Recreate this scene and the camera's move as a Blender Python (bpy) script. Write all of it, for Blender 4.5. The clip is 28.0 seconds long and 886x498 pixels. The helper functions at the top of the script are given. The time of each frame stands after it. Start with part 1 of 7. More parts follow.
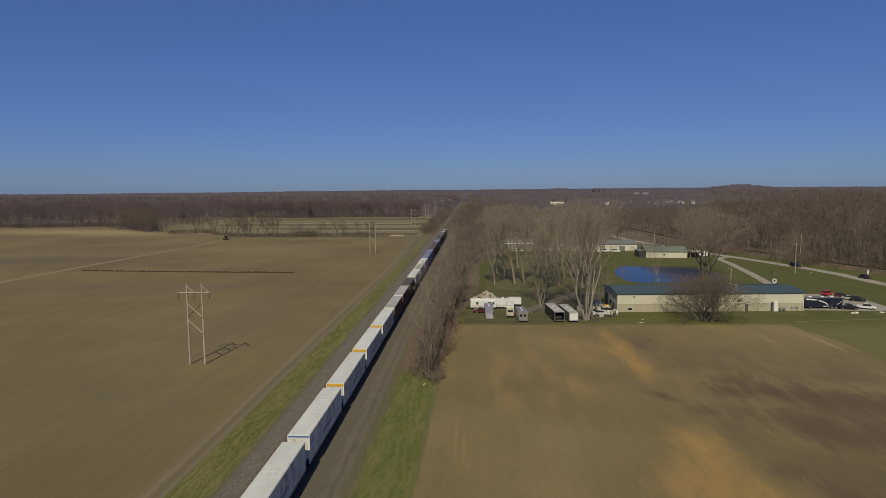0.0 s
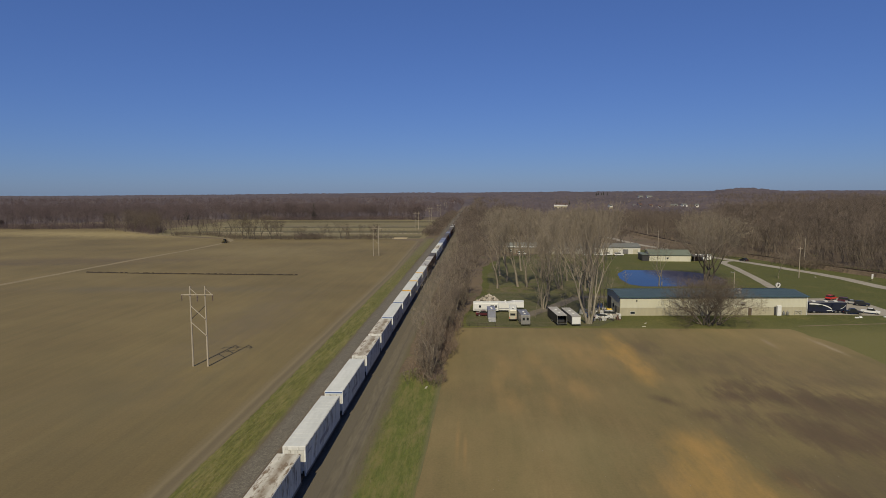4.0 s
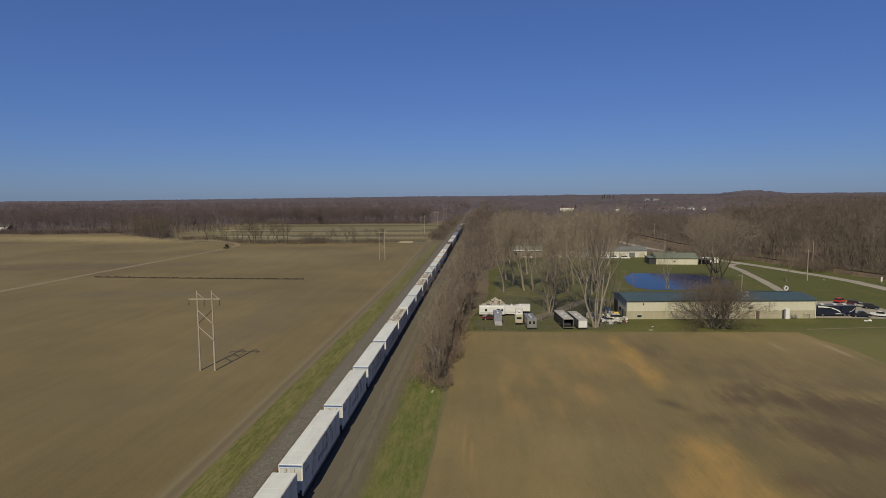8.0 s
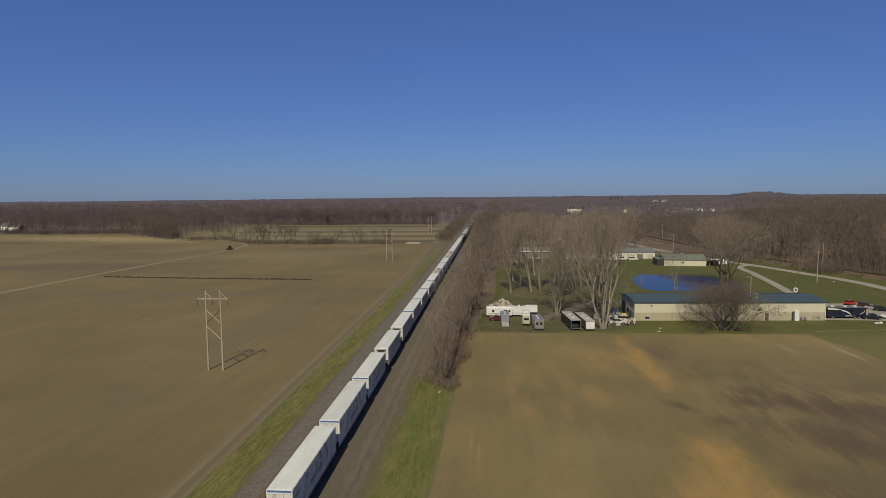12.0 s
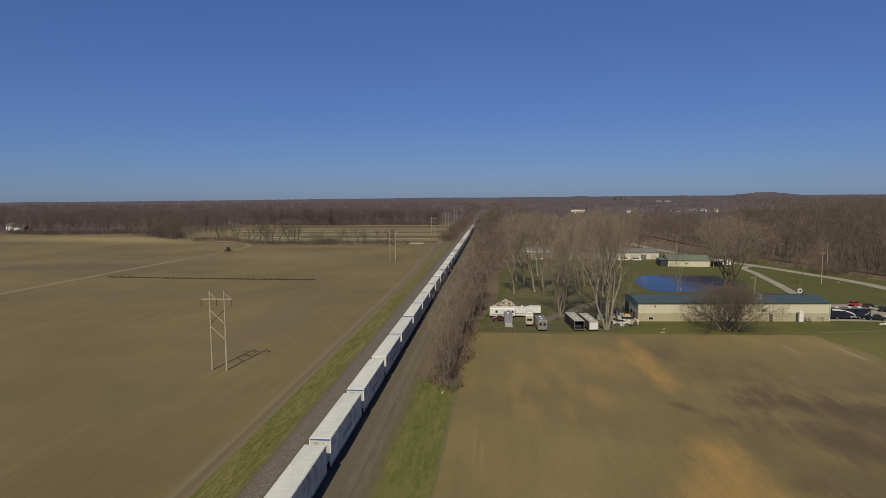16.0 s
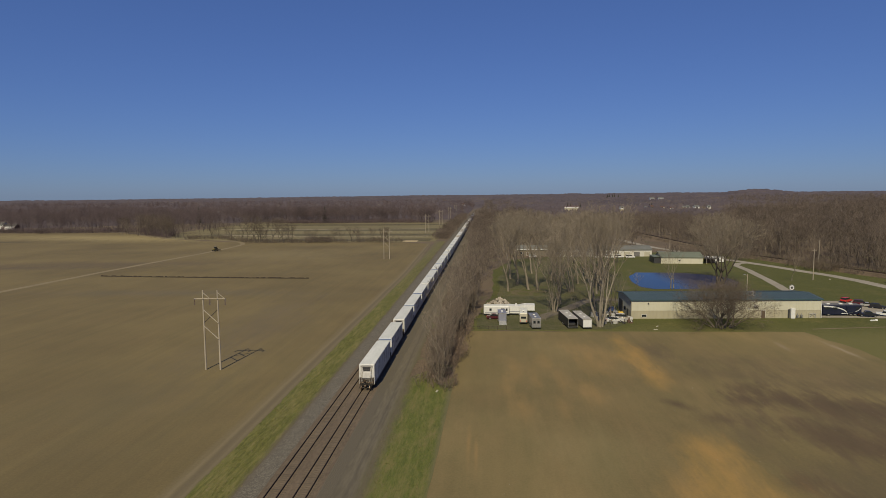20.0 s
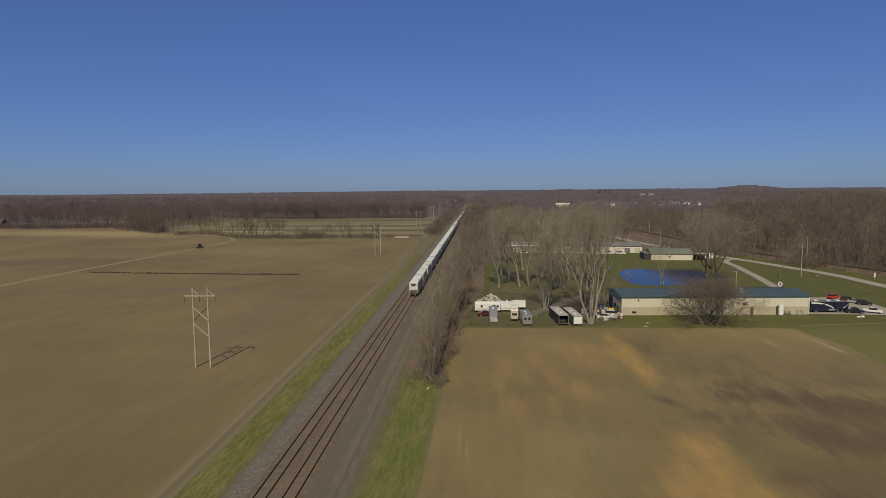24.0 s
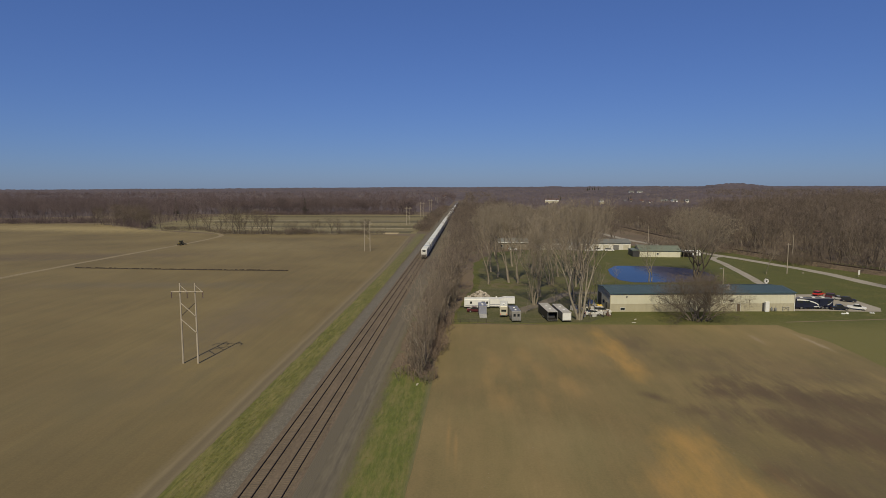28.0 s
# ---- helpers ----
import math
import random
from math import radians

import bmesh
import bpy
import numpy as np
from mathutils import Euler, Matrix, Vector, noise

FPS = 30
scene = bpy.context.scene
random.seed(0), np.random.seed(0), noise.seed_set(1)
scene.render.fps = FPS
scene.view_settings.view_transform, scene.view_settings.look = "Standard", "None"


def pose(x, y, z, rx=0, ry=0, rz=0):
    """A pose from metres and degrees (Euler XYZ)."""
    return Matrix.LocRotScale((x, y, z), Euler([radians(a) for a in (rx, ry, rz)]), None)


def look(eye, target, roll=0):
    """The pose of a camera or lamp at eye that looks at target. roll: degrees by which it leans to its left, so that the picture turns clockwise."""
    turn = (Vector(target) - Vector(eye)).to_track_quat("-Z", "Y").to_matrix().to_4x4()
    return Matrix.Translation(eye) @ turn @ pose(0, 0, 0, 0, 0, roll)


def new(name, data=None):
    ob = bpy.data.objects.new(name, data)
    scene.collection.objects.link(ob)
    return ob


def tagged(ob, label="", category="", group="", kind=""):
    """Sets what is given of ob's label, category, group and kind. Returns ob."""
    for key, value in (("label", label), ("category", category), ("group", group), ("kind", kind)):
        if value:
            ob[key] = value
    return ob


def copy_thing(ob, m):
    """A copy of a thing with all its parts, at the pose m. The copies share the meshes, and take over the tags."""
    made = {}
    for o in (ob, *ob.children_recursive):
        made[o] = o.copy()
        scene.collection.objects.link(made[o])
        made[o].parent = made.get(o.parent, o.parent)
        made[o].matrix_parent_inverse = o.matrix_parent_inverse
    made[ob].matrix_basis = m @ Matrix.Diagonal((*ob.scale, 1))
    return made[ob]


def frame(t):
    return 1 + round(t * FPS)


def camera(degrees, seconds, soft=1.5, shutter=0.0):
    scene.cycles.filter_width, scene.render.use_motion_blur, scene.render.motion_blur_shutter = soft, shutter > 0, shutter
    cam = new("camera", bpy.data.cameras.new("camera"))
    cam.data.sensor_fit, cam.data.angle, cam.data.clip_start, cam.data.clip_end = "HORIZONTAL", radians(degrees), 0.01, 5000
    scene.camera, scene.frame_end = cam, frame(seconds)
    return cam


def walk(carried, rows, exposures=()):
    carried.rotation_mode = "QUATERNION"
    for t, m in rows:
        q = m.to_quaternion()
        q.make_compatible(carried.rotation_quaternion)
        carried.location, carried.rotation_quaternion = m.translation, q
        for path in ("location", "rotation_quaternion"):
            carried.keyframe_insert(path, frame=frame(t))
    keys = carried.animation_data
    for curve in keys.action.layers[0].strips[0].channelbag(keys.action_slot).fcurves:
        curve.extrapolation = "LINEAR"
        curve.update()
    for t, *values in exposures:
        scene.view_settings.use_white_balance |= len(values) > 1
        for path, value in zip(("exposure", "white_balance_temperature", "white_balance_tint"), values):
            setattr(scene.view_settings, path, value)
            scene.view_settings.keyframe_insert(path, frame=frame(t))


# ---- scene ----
# Camera and its way: a drone that hovers beside the line and slowly turns.
cam = camera(72.975, 28.0, 0.65)
PATH = [
    (0, (-0.21, 0.38, 33.86), (-5.55, 99.71, 23.62), -0.40),
    (0.5, (-0.16, 0.33, 33.88), (-5.27, 99.68, 23.67), -0.40),
    (1, (-0.12, 0.30, 33.90), (-5.09, 99.66, 23.77), -0.34),
    (1.5, (-0.09, 0.27, 33.91), (-5.14, 99.63, 23.83), -0.30),
    (2, (-0.06, 0.24, 33.93), (-5.23, 99.60, 23.93), -0.26),
    (2.5, (-0.03, 0.22, 33.95), (-5.42, 99.58, 23.98), -0.23),
    (3, (-0.01, 0.20, 33.97), (-5.58, 99.56, 24.07), -0.22),
    (3.5, (0.00, 0.19, 33.99), (-5.77, 99.54, 24.13), -0.25),
    (5.5, (0.04, 0.16, 34.04), (-6.27, 99.51, 24.52), -0.30),
    (6, (0.04, 0.16, 34.04), (-6.39, 99.50, 24.60), -0.36),
    (6.5, (0.05, 0.15, 34.04), (-6.45, 99.50, 24.67), -0.33),
    (7, (0.05, 0.15, 34.05), (-6.58, 99.49, 24.72), -0.40),
    (7.5, (0.04, 0.14, 34.04), (-6.71, 99.48, 24.78), -0.43),
    (8, (0.04, 0.14, 34.04), (-6.90, 99.47, 24.86), -0.48),
    (8.5, (0.04, 0.13, 34.04), (-7.06, 99.46, 24.87), -0.44),
    (9, (0.03, 0.12, 34.03), (-7.20, 99.45, 24.93), -0.45),
    (9.5, (0.03, 0.12, 34.02), (-7.33, 99.43, 24.98), -0.43),
    (10, (0.02, 0.11, 34.01), (-7.45, 99.42, 24.97), -0.45),
    (10.5, (0.02, 0.10, 34.01), (-7.67, 99.40, 24.98), -0.47),
    (11, (0.01, 0.09, 34.00), (-7.85, 99.37, 24.98), -0.44),
    (11.5, (0.01, 0.08, 33.99), (-8.02, 99.35, 24.96), -0.44),
    (12, (0.01, 0.07, 33.98), (-8.12, 99.33, 24.97), -0.41),
    (12.5, (0.00, 0.06, 33.98), (-8.32, 99.31, 24.99), -0.38),
    (14.5, (-0.00, 0.03, 33.97), (-8.67, 99.24, 25.00), -0.35),
    (15, (-0.00, 0.02, 33.98), (-8.67, 99.24, 25.03), -0.39),
    (15.5, (-0.00, 0.01, 33.99), (-8.67, 99.23, 25.03), -0.39),
    (16, (0.00, 0.00, 34.00), (-8.67, 99.22, 25.07), -0.40),
    (16.5, (0.00, -0.01, 34.02), (-8.65, 99.21, 25.03), -0.37),
    (17, (0.01, -0.01, 34.04), (-8.54, 99.21, 25.04), -0.36),
    (17.5, (0.01, -0.02, 34.06), (-8.43, 99.22, 25.04), -0.34),
    (18, (0.02, -0.02, 34.09), (-8.29, 99.22, 25.00), -0.39),
    (18.5, (0.02, -0.02, 34.12), (-8.18, 99.22, 24.99), -0.39),
    (19, (0.03, -0.02, 34.15), (-8.02, 99.23, 24.93), -0.41),
    (19.5, (0.03, -0.02, 34.19), (-7.85, 99.24, 24.89), -0.48),
    (20, (0.04, -0.01, 34.23), (-7.64, 99.25, 24.86), -0.53),
    (20.5, (0.05, -0.01, 34.27), (-7.49, 99.26, 24.82), -0.55),
    (21, (0.05, -0.00, 34.32), (-7.39, 99.27, 24.83), -0.52),
    (21.5, (0.06, 0.01, 34.36), (-7.24, 99.27, 24.74), -0.42),
    (23.5, (0.09, 0.05, 34.53), (-6.39, 99.34, 24.50), -0.39),
    (24, (0.09, 0.07, 34.57), (-6.16, 99.36, 24.44), -0.40),
    (24.5, (0.09, 0.08, 34.60), (-5.96, 99.37, 24.34), -0.31),
    (25, (0.10, 0.10, 34.62), (-5.73, 99.39, 24.24), -0.23),
    (25.5, (0.10, 0.11, 34.63), (-5.46, 99.41, 24.17), -0.18),
    (26, (0.10, 0.12, 34.63), (-5.27, 99.42, 24.10), -0.18),
    (26.5, (0.09, 0.13, 34.61), (-5.06, 99.44, 24.06), -0.19),
    (27, (0.09, 0.14, 34.58), (-4.81, 99.46, 24.00), -0.16),
    (27.5, (0.08, 0.15, 34.53), (-4.59, 99.47, 23.91), -0.14),
    (28, (0.07, 0.15, 34.46), (-4.43, 99.47, 23.76), -0.11),
]
walk(cam, [(t, look(e, g, r)) for t, e, g, r in PATH], ((0, -0.19, 6450, 10), (0.8, -0.02, 6450, 10), (4, -0.06, 6450, 10), (10, -0.11, 6480, 10), (20, -0.11, 6650, 10), (28, -0.08, 6560, 10)))

# Light: a clear spring noon, the sun high behind and a little to the left.
SUN_EL, SHADOW_AZ = radians(43.9), radians(6.6)
sun_way = Vector((-math.sin(SHADOW_AZ) * math.cos(SUN_EL), -math.cos(SHADOW_AZ) * math.cos(SUN_EL), math.sin(SUN_EL)))
sun_data = bpy.data.lights.new("sun", "SUN")
sun_data.energy, sun_data.angle, sun_data.color = 5.0, radians(0.53), (1.0, 0.885, 0.61)
sun = new("sun", sun_data)
sun.matrix_world = look(sun_way * 400, (0, 0, 0))
world = bpy.data.worlds.new("sky")
scene.world = world
world.use_nodes = True
wn = world.node_tree.nodes
sky = wn.new("ShaderNodeTexSky")
sky.sky_type, sky.sun_disc = "NISHITA", False
sky.sun_elevation, sky.sun_rotation = SUN_EL, math.pi + SHADOW_AZ
sky.altitude, sky.air_density, sky.dust_density, sky.ozone_density = 200, 0.8, 0.35, 4.0
wn["Background"].inputs["Strength"].default_value = 0.102
deep = wn.new("ShaderNodeGamma")
deep.inputs["Gamma"].default_value = 0.85
tint = wn.new("ShaderNodeMix")
tint.data_type, tint.blend_type = "RGBA", "MULTIPLY"
tint.inputs["Factor"].default_value, tint.inputs["B"].default_value = 1.0, (0.62, 0.80, 1.275, 1)
world.node_tree.links.new(sky.outputs["Color"], deep.inputs["Color"])
grey = wn.new("ShaderNodeRGBToBW")
soften = wn.new("ShaderNodeMath")
soften.operation, soften.inputs[1].default_value = "POWER", -0.25
even = wn.new("ShaderNodeVectorMath")
even.operation = "SCALE"
world.node_tree.links.new(deep.outputs["Color"], grey.inputs["Color"])
world.node_tree.links.new(grey.outputs["Val"], soften.inputs[0])
world.node_tree.links.new(deep.outputs["Color"], even.inputs[0])
world.node_tree.links.new(soften.outputs[0], even.inputs["Scale"])
world.node_tree.links.new(even.outputs["Vector"], tint.inputs["A"])
world.node_tree.links.new(tint.outputs["Result"], wn["Background"].inputs["Color"])
scene.view_settings.exposure = 0.0


# ---- materials ----
def nodes_of(name):
    m = bpy.data.materials.new(name)
    m.use_nodes = True
    t = m.node_tree
    return m, t, t.nodes["Principled BSDF"]


def noise_node(t, vec, scale, detail=4.0, rough=0.6):
    n = t.nodes.new("ShaderNodeTexNoise")
    n.inputs["Scale"].default_value, n.inputs["Detail"].default_value, n.inputs["Roughness"].default_value = scale, detail, rough
    t.links.new(vec, n.inputs["Vector"])
    return n.outputs["Fac"]


def ramp(t, fac, stops):
    r = t.nodes.new("ShaderNodeValToRGB")
    while len(r.color_ramp.elements) < len(stops):
        r.color_ramp.elements.new(0.5)
    for e, (p, c) in zip(r.color_ramp.elements, stops):
        e.position, e.color = p, (*c, 1)
    t.links.new(fac, r.inputs["Fac"])
    return r.outputs["Color"]


def mix(t, fac, a, b, kind="MIX"):
    n = t.nodes.new("ShaderNodeMix")
    n.data_type, n.blend_type = "RGBA", kind
    for sock, v in ((n.inputs["Factor"], fac), (n.inputs["A"], a), (n.inputs["B"], b)):
        if isinstance(v, (int, float)):
            sock.default_value = v
        elif isinstance(v, tuple):
            sock.default_value = (*v, 1)
        else:
            t.links.new(v, sock)
    return n.outputs["Result"]


def calc(t, op, a, b=None, c=None):
    n = t.nodes.new("ShaderNodeMath")
    n.operation = op
    for i, v in enumerate((a, b, c)):
        if v is None:
            continue
        if isinstance(v, (int, float)):
            n.inputs[i].default_value = v
        else:
            t.links.new(v, n.inputs[i])
    return n.outputs[0]


def place(t, scale=(1, 1, 1)):
    c = t.nodes.new("ShaderNodeTexCoord")
    m = t.nodes.new("ShaderNodeMapping")
    m.inputs["Scale"].default_value = scale
    t.links.new(c.outputs["Object"], m.inputs["Vector"])
    return m.outputs["Vector"]


def bumped(t, p, height, strength, dist):
    b = t.nodes.new("ShaderNodeBump")
    b.inputs["Strength"].default_value, b.inputs["Distance"].default_value = strength, dist
    t.links.new(height, b.inputs["Height"])
    t.links.new(b.outputs["Normal"], p.inputs["Normal"])


def blend_along(t, col, other, axis, lo, hi, rough=1.2, amount=1.0, bend=0.0):
    """One ground cover giving way to another between lo and hi along an axis, with a ragged edge."""
    c = t.nodes.new("ShaderNodeTexCoord")
    sep = t.nodes.new("ShaderNodeSeparateXYZ")
    t.links.new(c.outputs["Object"], sep.inputs["Vector"])
    where = sep.outputs[axis]
    if bend:
        where = calc(t, "ADD", where, calc(t, "MULTIPLY", calc(t, "MAXIMUM", calc(t, "SUBTRACT", sep.outputs["Y"], 250.0), 0.0), bend))
    ragged = calc(t, "ADD", calc(t, "MULTIPLY", noise_node(t, place(t, (1, 0.35, 1)), 0.55, 6, 0.7), 0.65), calc(t, "MULTIPLY", noise_node(t, place(t), 3.0, 4, 0.7), 0.35))
    where = calc(t, "ADD", where, calc(t, "MULTIPLY_ADD", ragged, rough * 2, -rough))
    r = t.nodes.new("ShaderNodeMapRange")
    r.interpolation_type = "SMOOTHSTEP"
    r.inputs["From Min"].default_value, r.inputs["From Max"].default_value, r.inputs["To Max"].default_value = lo, hi, amount
    t.links.new(where, r.inputs["Value"])
    return mix(t, r.outputs["Result"], col, other)


def band_along(t, col, other, at, half, rough=0.3, amount=0.5, bend=0.0):
    """A worn wheel track that runs north, half as wide as given to each side, broken here and there."""
    c = t.nodes.new("ShaderNodeTexCoord")
    sep = t.nodes.new("ShaderNodeSeparateXYZ")
    t.links.new(c.outputs["Object"], sep.inputs["Vector"])
    where = calc(t, "ADD", sep.outputs["X"], calc(t, "MULTIPLY", calc(t, "MAXIMUM", calc(t, "SUBTRACT", sep.outputs["Y"], 250.0), 0.0), bend))
    sway = noise_node(t, place(t, (0.2, 0.05, 1)), 1.0, 4, 0.6)
    fine = noise_node(t, place(t, (1, 0.15, 1)), 2.2, 5, 0.7)
    where = calc(t, "ADD", where, calc(t, "MULTIPLY_ADD", sway, rough * 4, -rough * 2))
    off = calc(t, "ABSOLUTE", calc(t, "SUBTRACT", where, at))
    off = calc(t, "ADD", off, calc(t, "MULTIPLY_ADD", fine, half * 2, -half))
    r = t.nodes.new("ShaderNodeMapRange")
    r.interpolation_type = "SMOOTHSTEP"
    r.inputs["From Min"].default_value, r.inputs["From Max"].default_value, r.inputs["To Max"].default_value = half * 1.5, 0.0, amount
    t.links.new(off, r.inputs["Value"])
    return mix(t, r.outputs["Result"], col, other)


def surface(name, dark, light, scale=2.0, big=0.15, rough=0.7, metal=0.0, bump=0.2, dist=0.02, stretch=(1, 1, 1), vary=0.0, stain=None, stain_at=0.62, fringes=(), ruts=()):
    """A worn surface: grain and a broad variation, and stains if given."""
    m, t, p = nodes_of(name)
    v = place(t, stretch)
    fine, broad = noise_node(t, v, scale, 6), noise_node(t, v, big, 3)
    both = calc(t, "ADD", calc(t, "MULTIPLY", fine, 0.55), calc(t, "MULTIPLY", broad, 0.45))
    col = ramp(t, both, ((0.34, dark), (0.66, light)))
    if stain:
        s = ramp(t, noise_node(t, v, big * 2.7, 5, 0.7), ((stain_at - 0.04, (0, 0, 0)), (stain_at + 0.06, (1, 1, 1))))
        col = mix(t, s, col, stain)
    for fringe in fringes:
        col = blend_along(t, col, *fringe)
    for rut in ruts:
        col = band_along(t, col, *rut)
    if vary:
        o = t.nodes.new("ShaderNodeObjectInfo")
        k = calc(t, "MULTIPLY_ADD", o.outputs["Random"], vary, 1 - vary / 2)
        h = t.nodes.new("ShaderNodeHueSaturation")
        t.links.new(col, h.inputs["Color"])
        t.links.new(k, h.inputs["Value"])
        col = h.outputs["Color"]
    t.links.new(col, p.inputs["Base Color"])
    p.inputs["Roughness"].default_value, p.inputs["Metallic"].default_value = rough, metal
    if bump:
        bumped(t, p, fine, bump, dist)
    return m


def bark_mix(name, dark, light, vary=0.35, rough=0.9, clump=0.06, spread=0.2):
    """Wood of many stems, that differs from stem to stem and from one clump of crowns to the next."""
    m, t, p = nodes_of(name)
    g = t.nodes.new("ShaderNodeNewGeometry")
    n = noise_node(t, place(t), clump, 3)
    k = calc(t, "ADD", calc(t, "MULTIPLY", g.outputs["Random Per Island"], vary), calc(t, "MULTIPLY", n, 1 - vary))
    t.links.new(ramp(t, k, ((0.5 - spread, dark), (0.5 + spread, light))), p.inputs["Base Color"])
    p.inputs["Roughness"].default_value = rough
    return m


def patch_mask(t, vec, warp, cx, cy, a, b, turn):
    """A soft patch of soil of its own shape, a by b metres, round a place."""
    m = t.nodes.new("ShaderNodeMapping")
    m.vector_type = "TEXTURE"
    m.inputs["Location"].default_value, m.inputs["Rotation"].default_value, m.inputs["Scale"].default_value = (cx, cy, 0), (0, 0, radians(turn)), (a, b, 1000)
    t.links.new(vec, m.inputs["Vector"])
    l = t.nodes.new("ShaderNodeVectorMath")
    l.operation = "LENGTH"
    t.links.new(m.outputs["Vector"], l.inputs[0])
    k = calc(t, "ADD", calc(t, "SUBTRACT", 1.15, l.outputs["Value"]), calc(t, "MULTIPLY_ADD", warp, 3.0, -1.5))
    r = t.nodes.new("ShaderNodeMapRange")
    r.interpolation_type = "SMOOTHSTEP"
    r.inputs["From Min"].default_value, r.inputs["From Max"].default_value = 0.0, 1.3
    t.links.new(k, r.inputs["Value"])
    return r.outputs["Result"]


def soil(name, dark, light, patches, rows=0.5, fringes=(), mottle=((1.0, 1.0, 1.0), (1.0, 1.0, 1.0)), ruts=()):
    """Tilled soil: clods, streaks along the way it was worked, and patches of other soil."""
    m, t, p = nodes_of(name)
    v, along = place(t), place(t, (1.0, 0.03, 1.0))
    clod, streak, broad = noise_node(t, v, 3.0, 6, 0.75), noise_node(t, along, 0.55, 5, 0.7), noise_node(t, v, 0.022, 5, 0.55)
    k = calc(t, "ADD", calc(t, "MULTIPLY", clod, 0.16), calc(t, "ADD", calc(t, "MULTIPLY", streak, rows * 0.8), calc(t, "MULTIPLY", broad, 0.84 - rows * 0.8)))
    col = ramp(t, k, ((0.36, dark), (0.63, light)))
    warp = calc(t, "ADD", calc(t, "MULTIPLY", noise_node(t, place(t, (1, 0.22, 1)), 0.36, 9, 0.74), 0.72), calc(t, "MULTIPLY", noise_node(t, v, 0.07, 4, 0.6), 0.28))
    for cx, cy, a, b, turn, colour, amount in patches:
        col = mix(t, calc(t, "MULTIPLY", patch_mask(t, v, warp, cx, cy, a, b, turn), amount), col, colour)
    mottled = noise_node(t, place(t, (1, 0.3, 1)), 0.16, 6, 0.72)
    col = mix(t, 1.0, col, ramp(t, mottled, ((0.36, mottle[0]), (0.64, mottle[1]))), "MULTIPLY")
    for fringe in fringes:
        col = blend_along(t, col, *fringe)
    for rut in ruts:
        col = band_along(t, col, *rut)
    grain = ramp(t, clod, ((0.3, (0.92, 0.92, 0.92)), (0.7, (1.06, 1.06, 1.06))))
    col = mix(t, 1.0, col, grain, "MULTIPLY")
    t.links.new(col, p.inputs["Base Color"])
    p.inputs["Roughness"].default_value = 0.95
    bumped(t, p, streak, 0.2, 0.04)
    return m


def grass(name, dark, light, dry, much=0.5, lay=(1, 1, 1), fringes=()):
    m, t, p = nodes_of(name)
    v, mown = place(t, lay), place(t, (1, 0.4 if lay[1] == 1 else 0.15, 1))
    fine, mid, broad = noise_node(t, mown, 6.0, 6, 0.9), noise_node(t, mown, 1.6, 6, 0.8), noise_node(t, v, 0.12 if lay[1] == 1 else 0.5, 6, 0.72)
    col = ramp(t, calc(t, "ADD", calc(t, "MULTIPLY", fine, 0.55), calc(t, "MULTIPLY", mid, 0.45)), ((0.38, dark), (0.62, light)))
    col = mix(t, ramp(t, calc(t, "ADD", calc(t, "MULTIPLY", mid, 0.5), calc(t, "MULTIPLY", broad, 0.5)), ((0.62 - much * 0.3, (0, 0, 0)), (0.80 - much * 0.3, (1, 1, 1)))), col, dry)
    for fringe in fringes:
        col = blend_along(t, col, *fringe)
    t.links.new(col, p.inputs["Base Color"])
    p.inputs["Roughness"].default_value = 0.9
    bumped(t, p, fine, 0.7, 0.1)
    return m


SOIL_W = soil("soil west", (0.0998, 0.0731, 0.031), (0.1617, 0.1213, 0.0516), (
    (-190, 285, 100, 16, 4, (0.098, 0.070, 0.039), 0.9), (-110, 200, 70, 9, 2, (0.1118, 0.0903, 0.0585), 0.6),
    (-300, 462, 190, 42, -10, (0.258, 0.2021, 0.0946), 0.95), (-120, 330, 60, 40, 0, (0.172, 0.1333, 0.0645), 0.7), (-60, 150, 14, 60, 4, (0.1118, 0.086, 0.0559), 0.55),
    (-368, 424, 34, 6.5, -4, (0.050, 0.039, 0.022), 1.0), (-235, 268, 90, 11, 4, (0.0900, 0.0650, 0.0370), 0.95), (-60, 92, 26, 34, 12, (0.110, 0.086, 0.044), 0.45)), 0.32,
              (((0.142, 0.114, 0.064), "X", -38.4, -37.2, 0.7, 0.55, 0.026), ((0.112, 0.091, 0.055), "X", -36.6, -35.9, 0.4, 0.6, 0.026)), ((0.915, 0.955, 0.93), (1.025, 1.035, 1.0)),
              (((0.172, 0.140, 0.084), -36.7, 0.38, 0.25, 0.5, 0.026), ((0.160, 0.132, 0.078), -34.9, 0.30, 0.25, 0.4, 0.026), ((0.090, 0.070, 0.042), -35.8, 0.4, 0.25, 0.35, 0.026)))
ORANGE, AMBER, DARK_LOAM, BROWN_LOAM = (0.2666, 0.1677, 0.0499), (0.2193, 0.1445, 0.055), (0.0775, 0.0525, 0.0275), (0.0920, 0.0680, 0.0360)
